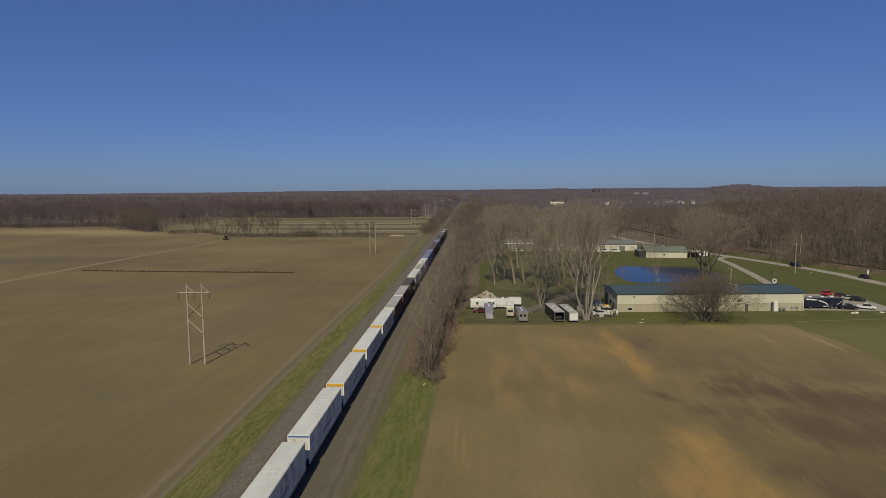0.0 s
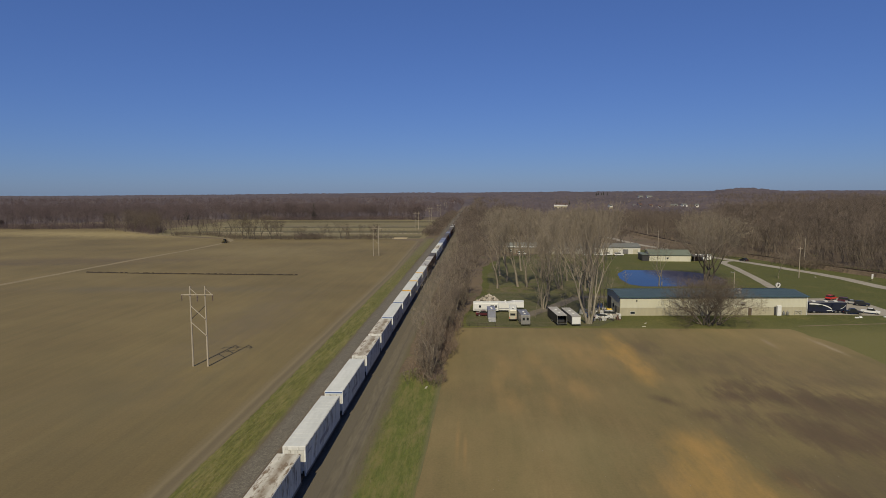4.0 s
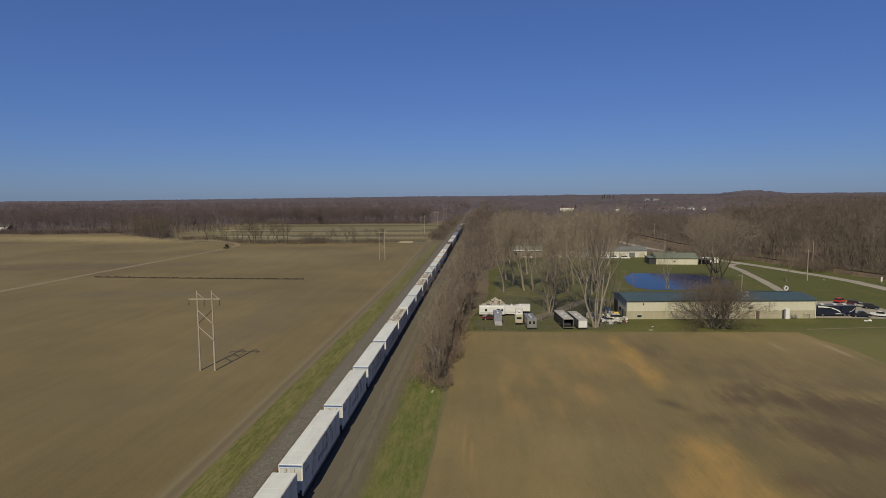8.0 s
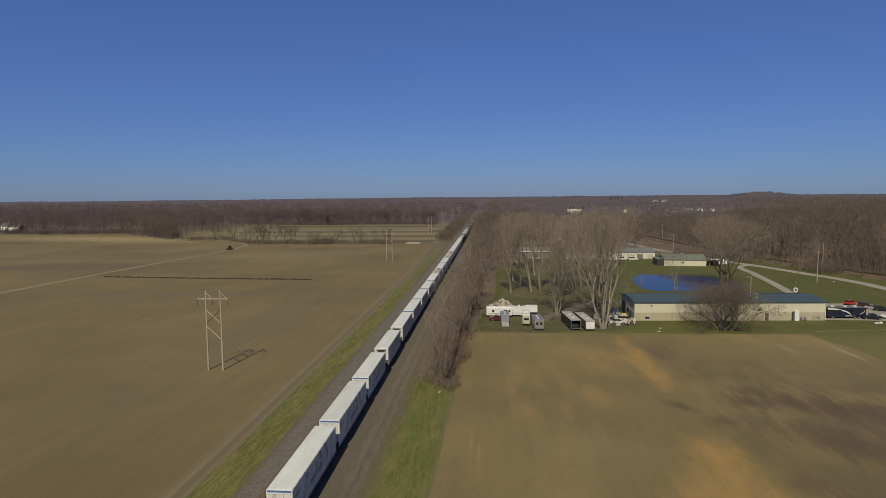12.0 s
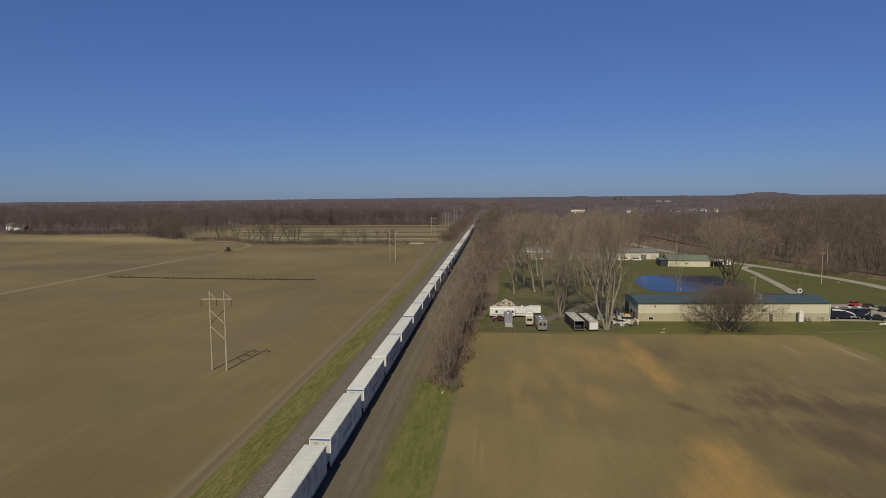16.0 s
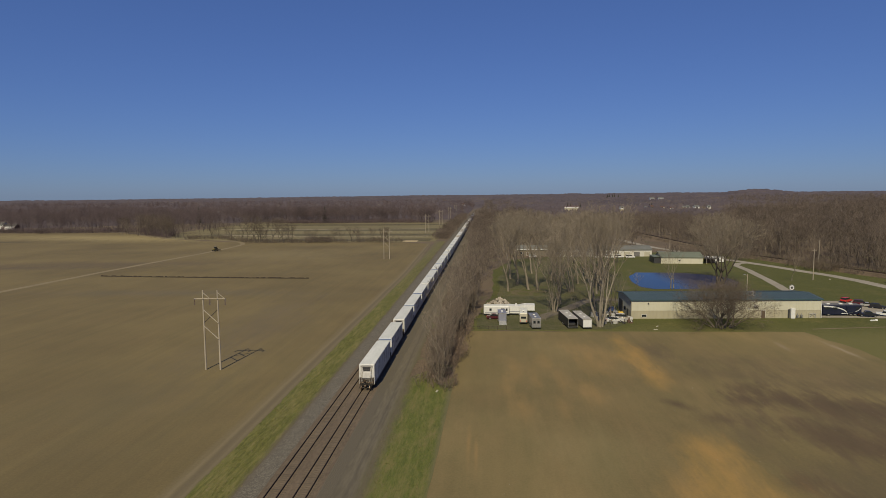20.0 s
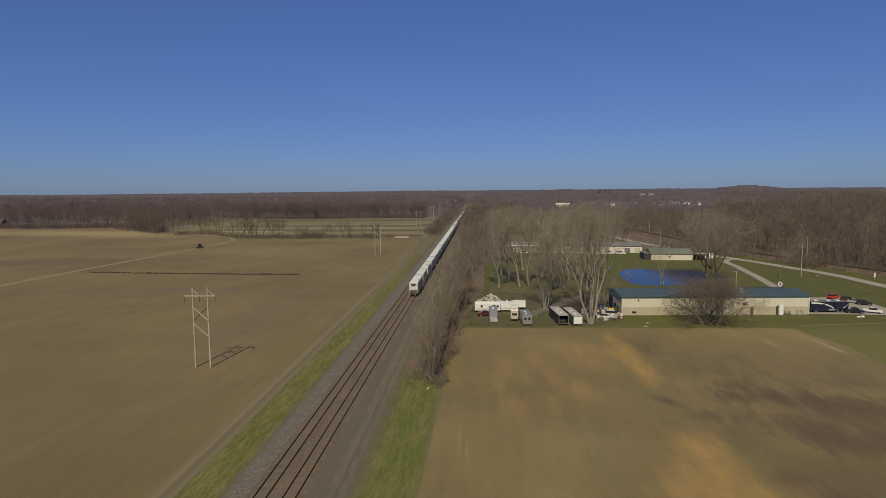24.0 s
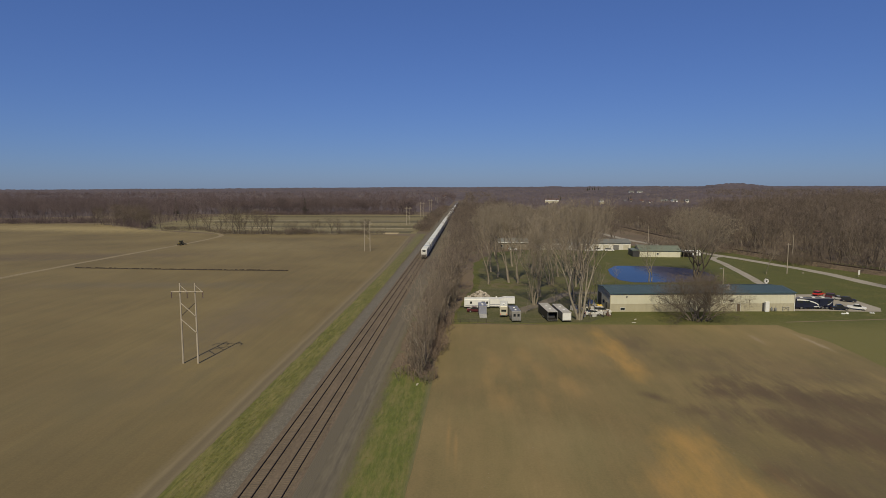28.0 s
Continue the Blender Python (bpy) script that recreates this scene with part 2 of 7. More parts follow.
# each row: centre x, y, half widths, turn, strength
ORANGE_ROWS = ((29.6, 136, 3.0, 9, 0, 0.75), (30.0, 124, 4.4, 12, 0, 0.9), (30.6, 111, 3.6, 10, -4, 0.8), (28.5, 79, 5.0, 7, -10, 0.75), (29, 72, 6.5, 8, -8, 0.78), (29.8, 64, 8.0, 9, -8, 0.74), (23.5, 67, 5.0, 8, -4, 0.6))
AMBER_ROWS = ((19, 131, 4.5, 10, 3, 0.5), (20.5, 117, 4.0, 12, 2, 0.5), (17.2, 101, 3.2, 10, 2, 0.65), (13, 108, 2.2, 10, 2, 0.5), (5.0, 94, 2.4, 8, 2, 0.65), (8.5, 108, 1.6, 9, 2, 0.5), (10.8, 121, 2.6, 10, 2, 0.55), (5, 115, 1.8, 10, 2, 0.45),
              (24, 127, 4.0, 12, 2, 0.5), (3.3, 103, 2.0, 10, 1, 0.5), (-2.8, 79, 0.45, 9, 1, 0.75), (-1.7, 76, 0.4, 8, 1, 0.65), (12, 93, 1.6, 8, 2, 0.4), (22, 116, 6.0, 15, 2, 0.32))
LOAM_ROWS = ((35, 128, 5.0, 9, -6, 0.8), (48, 122, 16, 8, -8, 0.5), (44, 113, 12, 7, -20, 0.5), (64, 106, 18, 6, -8, 0.55), (58, 88, 26, 18, -20, 0.75), (37, 84, 4.0, 12, -16, 0.6), (43, 70, 10, 11, -25, 0.65), (53, 66, 15, 12, -22, 0.8), (62, 112, 24, 15, -8, 0.5))
DARK_ROWS = ((44.5, 104.5, 5.0, 5.5, -30, 0.85), (48, 99.5, 8, 5.5, -26, 0.95), (55, 95.5, 15, 7.5, -16, 1.0), (66, 92, 20, 9, -10, 1.0), (42.0, 98.5, 5.0, 4.5, -30, 0.9), (46.5, 84, 10, 7, -36, 0.9), (55, 80, 15, 9, -28, 0.95), (65, 76, 16, 10, -20, 0.85), (30.2, 96, 4.0, 2.3, -50, 0.9), (34, 90, 3.6, 3.6, -40, 0.65), (36.3, 70, 4.0, 4.0, -40, 0.8), (40, 65, 5.4, 4.2, -30, 0.85), (60, 67, 14, 9, -24, 0.6))
SOIL_E = soil("soil east", (0.1125, 0.086, 0.0355), (0.1740, 0.134, 0.0570), [(*row[:5], colour, row[5]) for rows, colour in ((LOAM_ROWS, BROWN_LOAM), (DARK_ROWS, DARK_LOAM), (ORANGE_ROWS, ORANGE), (AMBER_ROWS, AMBER)) for row in rows]
              + [(13, 78, 10, 13, 0, (0.182, 0.144, 0.066), 0.6), (75.2, 131, 1.0, 9, 2, (0.235, 0.190, 0.125), 0.9), (64, 133.5, 0.9, 6, -4, (0.20, 0.158, 0.098), 0.7)], 0.2, (), ((0.90, 0.93, 0.90), (1.08, 1.05, 1.06)))
GRASS = grass("lawn grass", (0.0353, 0.0404, 0.0034), (0.0817, 0.086, 0.0086), (0.1161, 0.0972, 0.0241), 0.40, (1, 1, 1), (((0.118, 0.108, 0.030), "Y", 160, 138, 9.0, 0.8),))
EDGE_DIRT = (0.095, 0.077, 0.050)
GRASS_STRIP = grass("rough grass", (0.054, 0.059, 0.0090), (0.130, 0.131, 0.021), (0.168, 0.146, 0.050), 0.52, (1, 0.1, 1),
                    ((EDGE_DIRT, "X", -30.0, -28.8, 1.4), ((0.112, 0.092, 0.052), "X", -34.1, -34.9, 0.6, 0.7), ((0.108, 0.092, 0.045), "Y", 120, 360, 40.0, 0.5)))
GRASS_BRIGHT = grass("spring grass", (0.055, 0.070, 0.0090), (0.112, 0.126, 0.019), (0.145, 0.124, 0.042), 0.54, (1, 0.2, 1),
                     ((EDGE_DIRT, "X", -12.9, -15.0, 2.0, 0.9), ((0.115, 0.098, 0.05), "X", -7.8, -6.6, 0.9, 0.7)))
LITTER = surface("leaf litter", (0.0645, 0.0473, 0.0301), (0.1462, 0.1075, 0.0688), 1.2, 0.03, 0.95, bump=0.6, dist=0.15, stain=(0.086, 0.0903, 0.0344))
STRIP_DRY = surface("dry strip field", (0.105, 0.090, 0.042), (0.200, 0.168, 0.082), 0.8, 0.03, 0.95, stretch=(0.1, 1, 1), bump=0.4, dist=0.1)
VERGE_DIRT = surface("trodden field edge", (0.1161, 0.092, 0.0516), (0.172, 0.1376, 0.0808), 1.5, 0.08, 0.95, bump=0.4, dist=0.05)
DIRT_TRACK = surface("dirt track", (0.150, 0.119, 0.066), (0.225, 0.181, 0.107), 1.5, 0.08, 0.95, bump=0.4, dist=0.05)


def stone_bed(name, stops, scale=8.0, tint=0.4, fringes=()):
    """Loose crushed stone: each stone has its own grey."""
    m, t, p = nodes_of(name)
    v = place(t)
    cells = t.nodes.new("ShaderNodeTexVoronoi")
    cells.inputs["Scale"].default_value = scale
    t.links.new(v, cells.inputs["Vector"])
    sep = t.nodes.new("ShaderNodeSeparateColor")
    t.links.new(cells.outputs["Color"], sep.inputs["Color"])
    k = calc(t, "ADD", calc(t, "MULTIPLY", sep.outputs["Red"], 1 - tint), calc(t, "MULTIPLY", noise_node(t, v, 0.5, 5), tint))
    col = ramp(t, k, stops)
    for fringe in fringes:
        col = blend_along(t, col, *fringe)
    t.links.new(col, p.inputs["Base Color"])
    p.inputs["Roughness"].default_value = 0.9
    bumped(t, p, cells.outputs["Distance"], 0.6, 0.06)
    return m


BALLAST = stone_bed("grey ballast stone", ((0.2, (0.070, 0.062, 0.047)), (0.60, (0.115, 0.102, 0.079)), (0.88, (0.190, 0.172, 0.136))), 8.0, 0.4,
                    ((EDGE_DIRT, "X", -27.9, -29.6, 1.1, 0.9), ((0.096, 0.082, 0.058), "X", -20.5, -19.3, 0.6)))
BED_BROWN = surface("rusty track bed", (0.070, 0.051, 0.033), (0.146, 0.110, 0.075), 4.0, 0.4, 0.9, bump=0.8, dist=0.06, stretch=(1, 0.3, 1))
CINDER = surface("dark cinder road", (0.066, 0.056, 0.039), (0.126, 0.109, 0.077), 2.5, 0.12, 0.95, bump=0.5, dist=0.05, stretch=(1, 0.12, 1), stain=(0.060, 0.053, 0.044), stain_at=0.64,
                 fringes=(((0.088, 0.080, 0.034), "X", -15.9, -14.5, 1.0, 0.8), ((0.112, 0.090, 0.063), "Y", 95, 170, 30.0, 0.7)),
                 ruts=(((0.128, 0.110, 0.078), -16.9, 0.20, 0.2, 0.24), ((0.132, 0.112, 0.075), -15.5, 0.20, 0.2, 0.26), ((0.060, 0.052, 0.040), -16.3, 0.22, 0.2, 0.45), ((0.052, 0.046, 0.036), -18.1, 0.40, 0.3, 0.35)))
CONCRETE = surface("pale road concrete", (0.1978, 0.178, 0.1462), (0.2924, 0.2666, 0.2253), 1.5, 0.08, 0.9, bump=0.2, stain=(0.172, 0.1462, 0.1075))
RAIL_STEEL = surface("rusted rail steel", (0.018, 0.0105, 0.0065), (0.042, 0.024, 0.014), 5.0, 0.5, 0.8, 0.05, bump=0.2)
TIE_WOOD = surface("creosote tie wood", (0.0619, 0.0473, 0.0318), (0.1359, 0.1075, 0.0757), 5.0, 0.5, 0.9, bump=0.5, vary=0.3)
POLE_WOOD = surface("grey weathered pole wood", (0.2064, 0.1763, 0.1419), (0.3612, 0.3182, 0.258), 4.0, 0.4, 0.85, stretch=(3, 3, 0.2), bump=0.3)
BRACE_DARK = surface("dark brace wood", (0.0344, 0.0258, 0.0189), (0.0688, 0.055, 0.043), 4.0, 0.4, 0.85, bump=0.3)
INSULATOR = surface("brown porcelain", (0.086, 0.043, 0.0258), (0.1462, 0.0774, 0.0516), 8.0, 1.0, 0.25, bump=0)
WHITE_ROOF = surface("weathered white trailer roof", (0.455, 0.465, 0.435), (0.595, 0.605, 0.57), 1.3, 0.25, 0.5, stretch=(1, 0.25, 1), bump=0.05, vary=0.14, stain=(0.40, 0.38, 0.345), stain_at=0.66)
RUST_ROOF = surface("peeling rusty roof", (0.33, 0.31, 0.255), (0.56, 0.54, 0.48), 2.2, 0.6, 0.7, stretch=(1, 0.35, 1), bump=0.1, stain=(0.15, 0.105, 0.062), stain_at=0.545, ruts=(((0.19, 0.150, 0.100), 0.1, 0.5, 0.2, 0.7),))
GREY_ROOF = surface("dull grey roof", (0.258, 0.2494, 0.2408), (0.387, 0.3784, 0.3612), 1.0, 0.3, 0.6, bump=0.08, stain=(0.172, 0.1462, 0.1204))
DARK_ROOF = surface("sooty dark roof", (0.043, 0.0396, 0.037), (0.0946, 0.086, 0.08), 1.0, 0.3, 0.7, bump=0.08)
WHITE_SIDE = surface("scuffed white trailer side", (0.40, 0.40, 0.39), (0.60, 0.60, 0.585), 1.4, 0.4, 0.5, stretch=(1, 0.8, 0.3), bump=0.04, vary=0.22, stain=(0.19, 0.18, 0.165), stain_at=0.60)
GREY_SIDE = surface("dark grey side", (0.0774, 0.0757, 0.0774), (0.1462, 0.1419, 0.1419), 1.2, 0.3, 0.6, bump=0.05)
BROWN_SIDE = surface("brown boxcar paint", (0.0645, 0.0361, 0.0258), (0.129, 0.0731, 0.0516), 1.2, 0.3, 0.65, bump=0.08)
BLUE_PAINT = surface("faded blue paint", (0.050, 0.080, 0.19), (0.085, 0.128, 0.28), 2.0, 0.3, 0.45, bump=0.03)
PALE_BLUE = surface("pale blue white paint", (0.42, 0.47, 0.53), (0.54, 0.58, 0.62), 2.0, 0.4, 0.45, bump=0.03)
SLATE_BLUE = surface("faded slate blue roof", (0.11, 0.13, 0.20), (0.19, 0.21, 0.29), 2.0, 0.3, 0.6, bump=0.03)
YELLOW_PAINT = surface("safety yellow paint", (0.43, 0.2322, 0.0172), (0.5676, 0.3268, 0.0344), 2.0, 0.3, 0.5, bump=0.03)
BLACK_METAL = surface("black greasy steel", (0.0103, 0.0095, 0.0086), (0.0344, 0.031, 0.0275), 6.0, 0.8, 0.55, 0.2, bump=0.15)
# This near-black also paints the shade inside open doors and bays.
GRILLE_AND_SHADE = surface("dark grille", (0.0172, 0.0172, 0.0189), (0.043, 0.043, 0.0464), 8.0, 1.0, 0.5, bump=0.2)
WHEEL_STEEL = surface("worn wheel steel", (0.086, 0.0602, 0.043), (0.172, 0.129, 0.0946), 6.0, 0.6, 0.45, 0.7, bump=0.1)
# Far wood colours carry the distance haze as a purple-blue tint.
WOOD_FAR = bark_mix("bare woods far with haze tint", (0.052, 0.0385, 0.0415), (0.137, 0.1015, 0.104), 0.25, 0.9, 0.07, 0.15)
CANOPY = surface("haze-tinted tops of distant woods", (0.042, 0.033, 0.040), (0.096, 0.074, 0.079), 0.05, 0.006, 0.95, bump=0, stain=(0.102, 0.080, 0.070), stain_at=0.58)
# Stems darker than their crowns: the shade low in the woods, put into colour.
STEM_FAR = bark_mix("shade-darkened stems far", (0.038, 0.029, 0.032), (0.088, 0.067, 0.068), 0.6)
STEM_MID = bark_mix("grey brown stems", (0.036, 0.029, 0.023), (0.180, 0.150, 0.122), 0.75, 0.9, 0.06, 0.3)
WOOD_MID = bark_mix("bare woods", (0.044, 0.034, 0.029), (0.158, 0.123, 0.100), 0.25, 0.9, 0.085, 0.14)
RED_BRUSH = bark_mix("reddish brush", (0.0946, 0.0671, 0.0507), (0.1935, 0.1419, 0.1101), 0.5)
WOOD_TAN = bark_mix("tan brush", (0.068, 0.053, 0.044), (0.180, 0.144, 0.118), 0.5)
BARK = surface("pale cottonwood bark", (0.092, 0.078, 0.060), (0.258, 0.224, 0.174), 3.0, 0.25, 0.9, stretch=(2, 2, 0.4), bump=0.5, dist=0.05, vary=0.3)
BARK_PALE = surface("whitish flaking bark", (0.105, 0.091, 0.070), (0.300, 0.268, 0.218), 2.2, 0.2, 0.9, stretch=(2, 2, 0.5), bump=0.5, dist=0.05)
TWIG = bark_mix("bare twigs", (0.130, 0.109, 0.085), (0.276, 0.233, 0.183))
TWIG_DARK = bark_mix("dark twigs", (0.068, 0.053, 0.040), (0.142, 0.113, 0.085))
TWIG_TAN = bark_mix("tan twigs", (0.088, 0.068, 0.054), (0.216, 0.172, 0.137), 0.5)
BARK_DARK = surface("dark grey bark", (0.0645, 0.0516, 0.0413), (0.1376, 0.1161, 0.0903), 3.0, 0.25, 0.9, stretch=(2, 2, 0.4), bump=0.5, dist=0.05, vary=0.25)
CREAM_WALL = surface("cream ribbed steel cladding", (0.400, 0.388, 0.312), (0.475, 0.462, 0.378), 0.8, 0.12, 0.5, stretch=(1, 1, 0.3), bump=0.03)
TAN_WALL = surface("tan wainscot cladding", (0.2795, 0.258, 0.1892), (0.3526, 0.3268, 0.2451), 0.8, 0.12, 0.5, stretch=(1, 1, 0.3), bump=0.03)
TEAL_ROOF = surface("teal steel roof", (0.0387, 0.0619, 0.0688), (0.0619, 0.0903, 0.0989), 0.8, 0.1, 0.5, 0.0, bump=0.03)
TEAL_TRIM = surface("teal trim", (0.0258, 0.0602, 0.0731), (0.043, 0.086, 0.0989), 2.0, 0.2, 0.45, bump=0)
GREEN_ROOF = surface("sage steel roof", (0.0946, 0.1161, 0.086), (0.1462, 0.1634, 0.1247), 0.8, 0.1, 0.55, bump=0.03)
SLATE_ROOF = surface("grey green roof", (0.1032, 0.1075, 0.0989), (0.1634, 0.1677, 0.1548), 0.8, 0.1, 0.6, bump=0.03)
WEATHERED = surface("weathered brown boards", (0.10, 0.085, 0.066), (0.17, 0.145, 0.112), 1.5, 0.2, 0.8, stretch=(1, 1, 0.3), bump=0.1)
PALE_CLAD = surface("pale white cladding", (0.40, 0.39, 0.36), (0.52, 0.51, 0.48), 0.8, 0.12, 0.6, stretch=(1, 1, 0.3), bump=0.04)
WHITE_PAINT = surface("white paint", (0.48, 0.485, 0.485), (0.60, 0.605, 0.605), 2.0, 0.3, 0.45, bump=0.03)
GRIMY_WHITE = surface("grimy white paint", (0.36, 0.355, 0.345), (0.56, 0.56, 0.55), 1.6, 0.5, 0.55, stretch=(1, 1, 0.35), bump=0.06, vary=0.2, stain=(0.17, 0.145, 0.115), stain_at=0.56)
SOOTY = surface("soot and road dirt over paint", (0.030, 0.027, 0.025), (0.175, 0.165, 0.155), 3.5, 0.9, 0.7, bump=0.2, stain=(0.060, 0.042, 0.030), stain_at=0.56)
CREAM_PAINT = surface("ivory fibreglass", (0.3268, 0.3096, 0.2494), (0.4128, 0.3913, 0.3225), 2.0, 0.3, 0.35, bump=0)
SILVER = surface("brushed aluminium skin", (0.258, 0.258, 0.258), (0.3956, 0.3956, 0.387), 3.0, 0.4, 0.35, 0.6, bump=0.05)
GREY_BLUE = surface("blue grey skin", (0.172, 0.1806, 0.2322), (0.2494, 0.258, 0.3182), 2.0, 0.4, 0.4, 0.2, bump=0.03)
DOOR_BROWN = surface("brown door", (0.0688, 0.0473, 0.0301), (0.1118, 0.0774, 0.0516), 2.0, 0.3, 0.5, bump=0.05)
RUBBER = surface("tyre rubber", (0.0103, 0.0103, 0.0103), (0.0258, 0.0258, 0.0258), 6.0, 1.0, 0.85, bump=0.2)
RUBBLE = surface("broken stone", (0.172, 0.1462, 0.1204), (0.3784, 0.344, 0.301), 3.0, 0.5, 0.9, bump=0.4, vary=0.6)
CAR_RED = surface("red car paint", (0.387, 0.0215, 0.0155), (0.4472, 0.0301, 0.0189), 3.0, 0.4, 0.3, bump=0)
CAR_MAROON = surface("maroon car paint", (0.0516, 0.0103, 0.0155), (0.0774, 0.0172, 0.0241), 3.0, 0.4, 0.3, bump=0)
CAR_BLACK = surface("black car paint", (0.0103, 0.0112, 0.0146), (0.0189, 0.0198, 0.0241), 3.0, 0.4, 0.25, bump=0)
CAR_NAVY = surface("navy coach paint", (0.0086, 0.0112, 0.0258), (0.0155, 0.0189, 0.0387), 3.0, 0.4, 0.25, bump=0)
CAR_SILVER = surface("silver car paint", (0.3612, 0.3612, 0.3698), (0.43, 0.43, 0.4386), 3.0, 0.4, 0.3, 0.4, bump=0)
GLASS_DARK = surface("tinted glass", (0.012, 0.015, 0.018), (0.02, 0.024, 0.028), 3.0, 0.4, 0.08, bump=0)
PUSH_GREEN = surface("olive yellow tractor paint", (0.085, 0.066, 0.012), (0.13, 0.10, 0.02), 3.0, 0.4, 0.4, bump=0.03)
ORANGE_TARP = surface("yellow plastic", (0.4472, 0.2924, 0.0344), (0.5332, 0.3612, 0.0516), 3.0, 0.4, 0.5, bump=0.1)
BLUE_TARP = surface("blue tarpaulin", (0.0258, 0.043, 0.1204), (0.043, 0.0688, 0.172), 3.0, 0.4, 0.5, bump=0.2)


def water_material():
    """Wind-rippled pond water; its east part is painted dull brown for the reflected woods."""
    m, t, p = nodes_of("pond water")
    n = noise_node(t, place(t), 1.4, 4)
    col = ramp(t, n, ((0.3, (0.008, 0.013, 0.02)), (0.7, (0.016, 0.022, 0.03))))
    # The mirrored woods are painted in here: browner, rougher and less specular eastwards.
    t.links.new(blend_along(t, col, (0.068, 0.056, 0.062), "X", 64, 78, 7.0, 0.9), p.inputs["Base Color"])
    dull = blend_along(t, mix(t, 0.0, (0.07, 0.07, 0.07), (0.07, 0.07, 0.07)), (0.45, 0.45, 0.45), "X", 64, 78, 7.0)
    t.links.new(dull, p.inputs["Roughness"])
    p.inputs["IOR"].default_value = 1.33
    t.links.new(blend_along(t, mix(t, 0.0, (0.34, 0.34, 0.34), (0.34, 0.34, 0.34)), (0.12, 0.12, 0.12), "X", 64, 78, 7.0), p.inputs["Specular IOR Level"])
    bumped(t, p, n, 0.4, 0.04)
    return m


WATER = water_material()


# ---- builders ----
class Shape:
    """Collects plain pieces of one mesh."""

    def __init__(self):
        self.v, self.f = [], []

    def add(self, pts, faces):
        o = len(self.v)
        self.v += [tuple(p) for p in pts]
        self.f += [tuple(o + i for i in f) for f in faces]
        return self

    def box(self, x0, x1, y0, y1, z0, z1):
        return self.add([(x, y, z) for z in (z0, z1) for y in (y0, y1) for x in (x0, x1)],
                        [(0, 2, 3, 1), (4, 5, 7, 6), (0, 1, 5, 4), (2, 6, 7, 3), (0, 4, 6, 2), (1, 3, 7, 5)])

    def cbox(self, x0, x1, y0, y1, z0, z1, c):
        """A box whose edges are chamfered by c."""
        bm = bmesh.new()
        bmesh.ops.create_cube(bm, size=1, matrix=Matrix.Translation(((x0 + x1) / 2, (y0 + y1) / 2, (z0 + z1) / 2)) @ Matrix.Diagonal((x1 - x0, y1 - y0, z1 - z0, 1)))
        bmesh.ops.bevel(bm, geom=bm.edges[:], offset=c, segments=2, affect="EDGES", profile=0.5)
        bm.verts.index_update()
        self.add([v.co[:] for v in bm.verts], [[v.index for v in f.verts] for f in bm.faces])
        bm.free()
        return self

    def tube(self, a, b, ra, rb=None, n=8, caps=True):
        a, b = Vector(a), Vector(b)
        rb = ra if rb is None else rb
        q = (b - a).to_track_quat("Z", "Y")
        ring = [Vector((math.cos(k * math.tau / n), math.sin(k * math.tau / n), 0)) for k in range(n)]
        pts = [a + q @ (r * ra) for r in ring] + [b + q @ (r * rb) for r in ring]
        faces = [(k, (k + 1) % n, n + (k + 1) % n, n + k) for k in range(n)]
        if caps:
            faces += [tuple(range(n))[::-1], tuple(range(n, 2 * n))]
        return self.add(pts, faces)

    def bar(self, a, b, w, d):
        """A squared timber from a to b."""
        a, b = Vector(a), Vector(b)
        q = (b - a).to_track_quat("Z", "Y")
        pts = [p + q @ Vector((sx * w / 2, sy * d / 2, 0)) for p in (a, b) for sx, sy in ((-1, -1), (1, -1), (1, 1), (-1, 1))]
        return self.add(pts, [(3, 2, 1, 0), (4, 5, 6, 7), (0, 1, 5, 4), (1, 2, 6, 5), (2, 3, 7, 6), (3, 0, 4, 7)])

    def prism(self, outline, axis, lo, hi):
        """An outline pushed along an axis (0, 1 or 2); the outline holds the other two coordinates in order."""
        def put(p, h):
            q = list(p)
            q.insert(axis, h)
            return q
        n = len(outline)
        return self.add([put(p, lo) for p in outline] + [put(p, hi) for p in outline],
                        [tuple(range(n))[::-1], tuple(range(n, 2 * n))] + [(k, (k + 1) % n, n + (k + 1) % n, n + k) for k in range(n)])

    def mesh(self, name, material, smooth=False):
        me = bpy.data.meshes.new(name)
        me.from_pydata(self.v, [], self.f)
        me.materials.append(material)
        if smooth:
            me.shade_smooth()
        bm = bmesh.new()
        bm.from_mesh(me)
        bmesh.ops.recalc_face_normals(bm, faces=bm.faces[:])
        bm.to_mesh(me)
        bm.free()
        return me


def part(name, shape, material, parent, label=""):
    ob = new(name, shape if isinstance(shape, bpy.types.Mesh) else shape.mesh(name, material))
    ob.parent = parent
    if label:
        ob["label"] = label
    return ob


def thing(name, label, category, m=None, group="", kind=""):
    ob = new(name)
    ob.empty_display_size = 0.5
    if m is not None:
        ob.matrix_world = m
    return tagged(ob, label, category, group, kind)


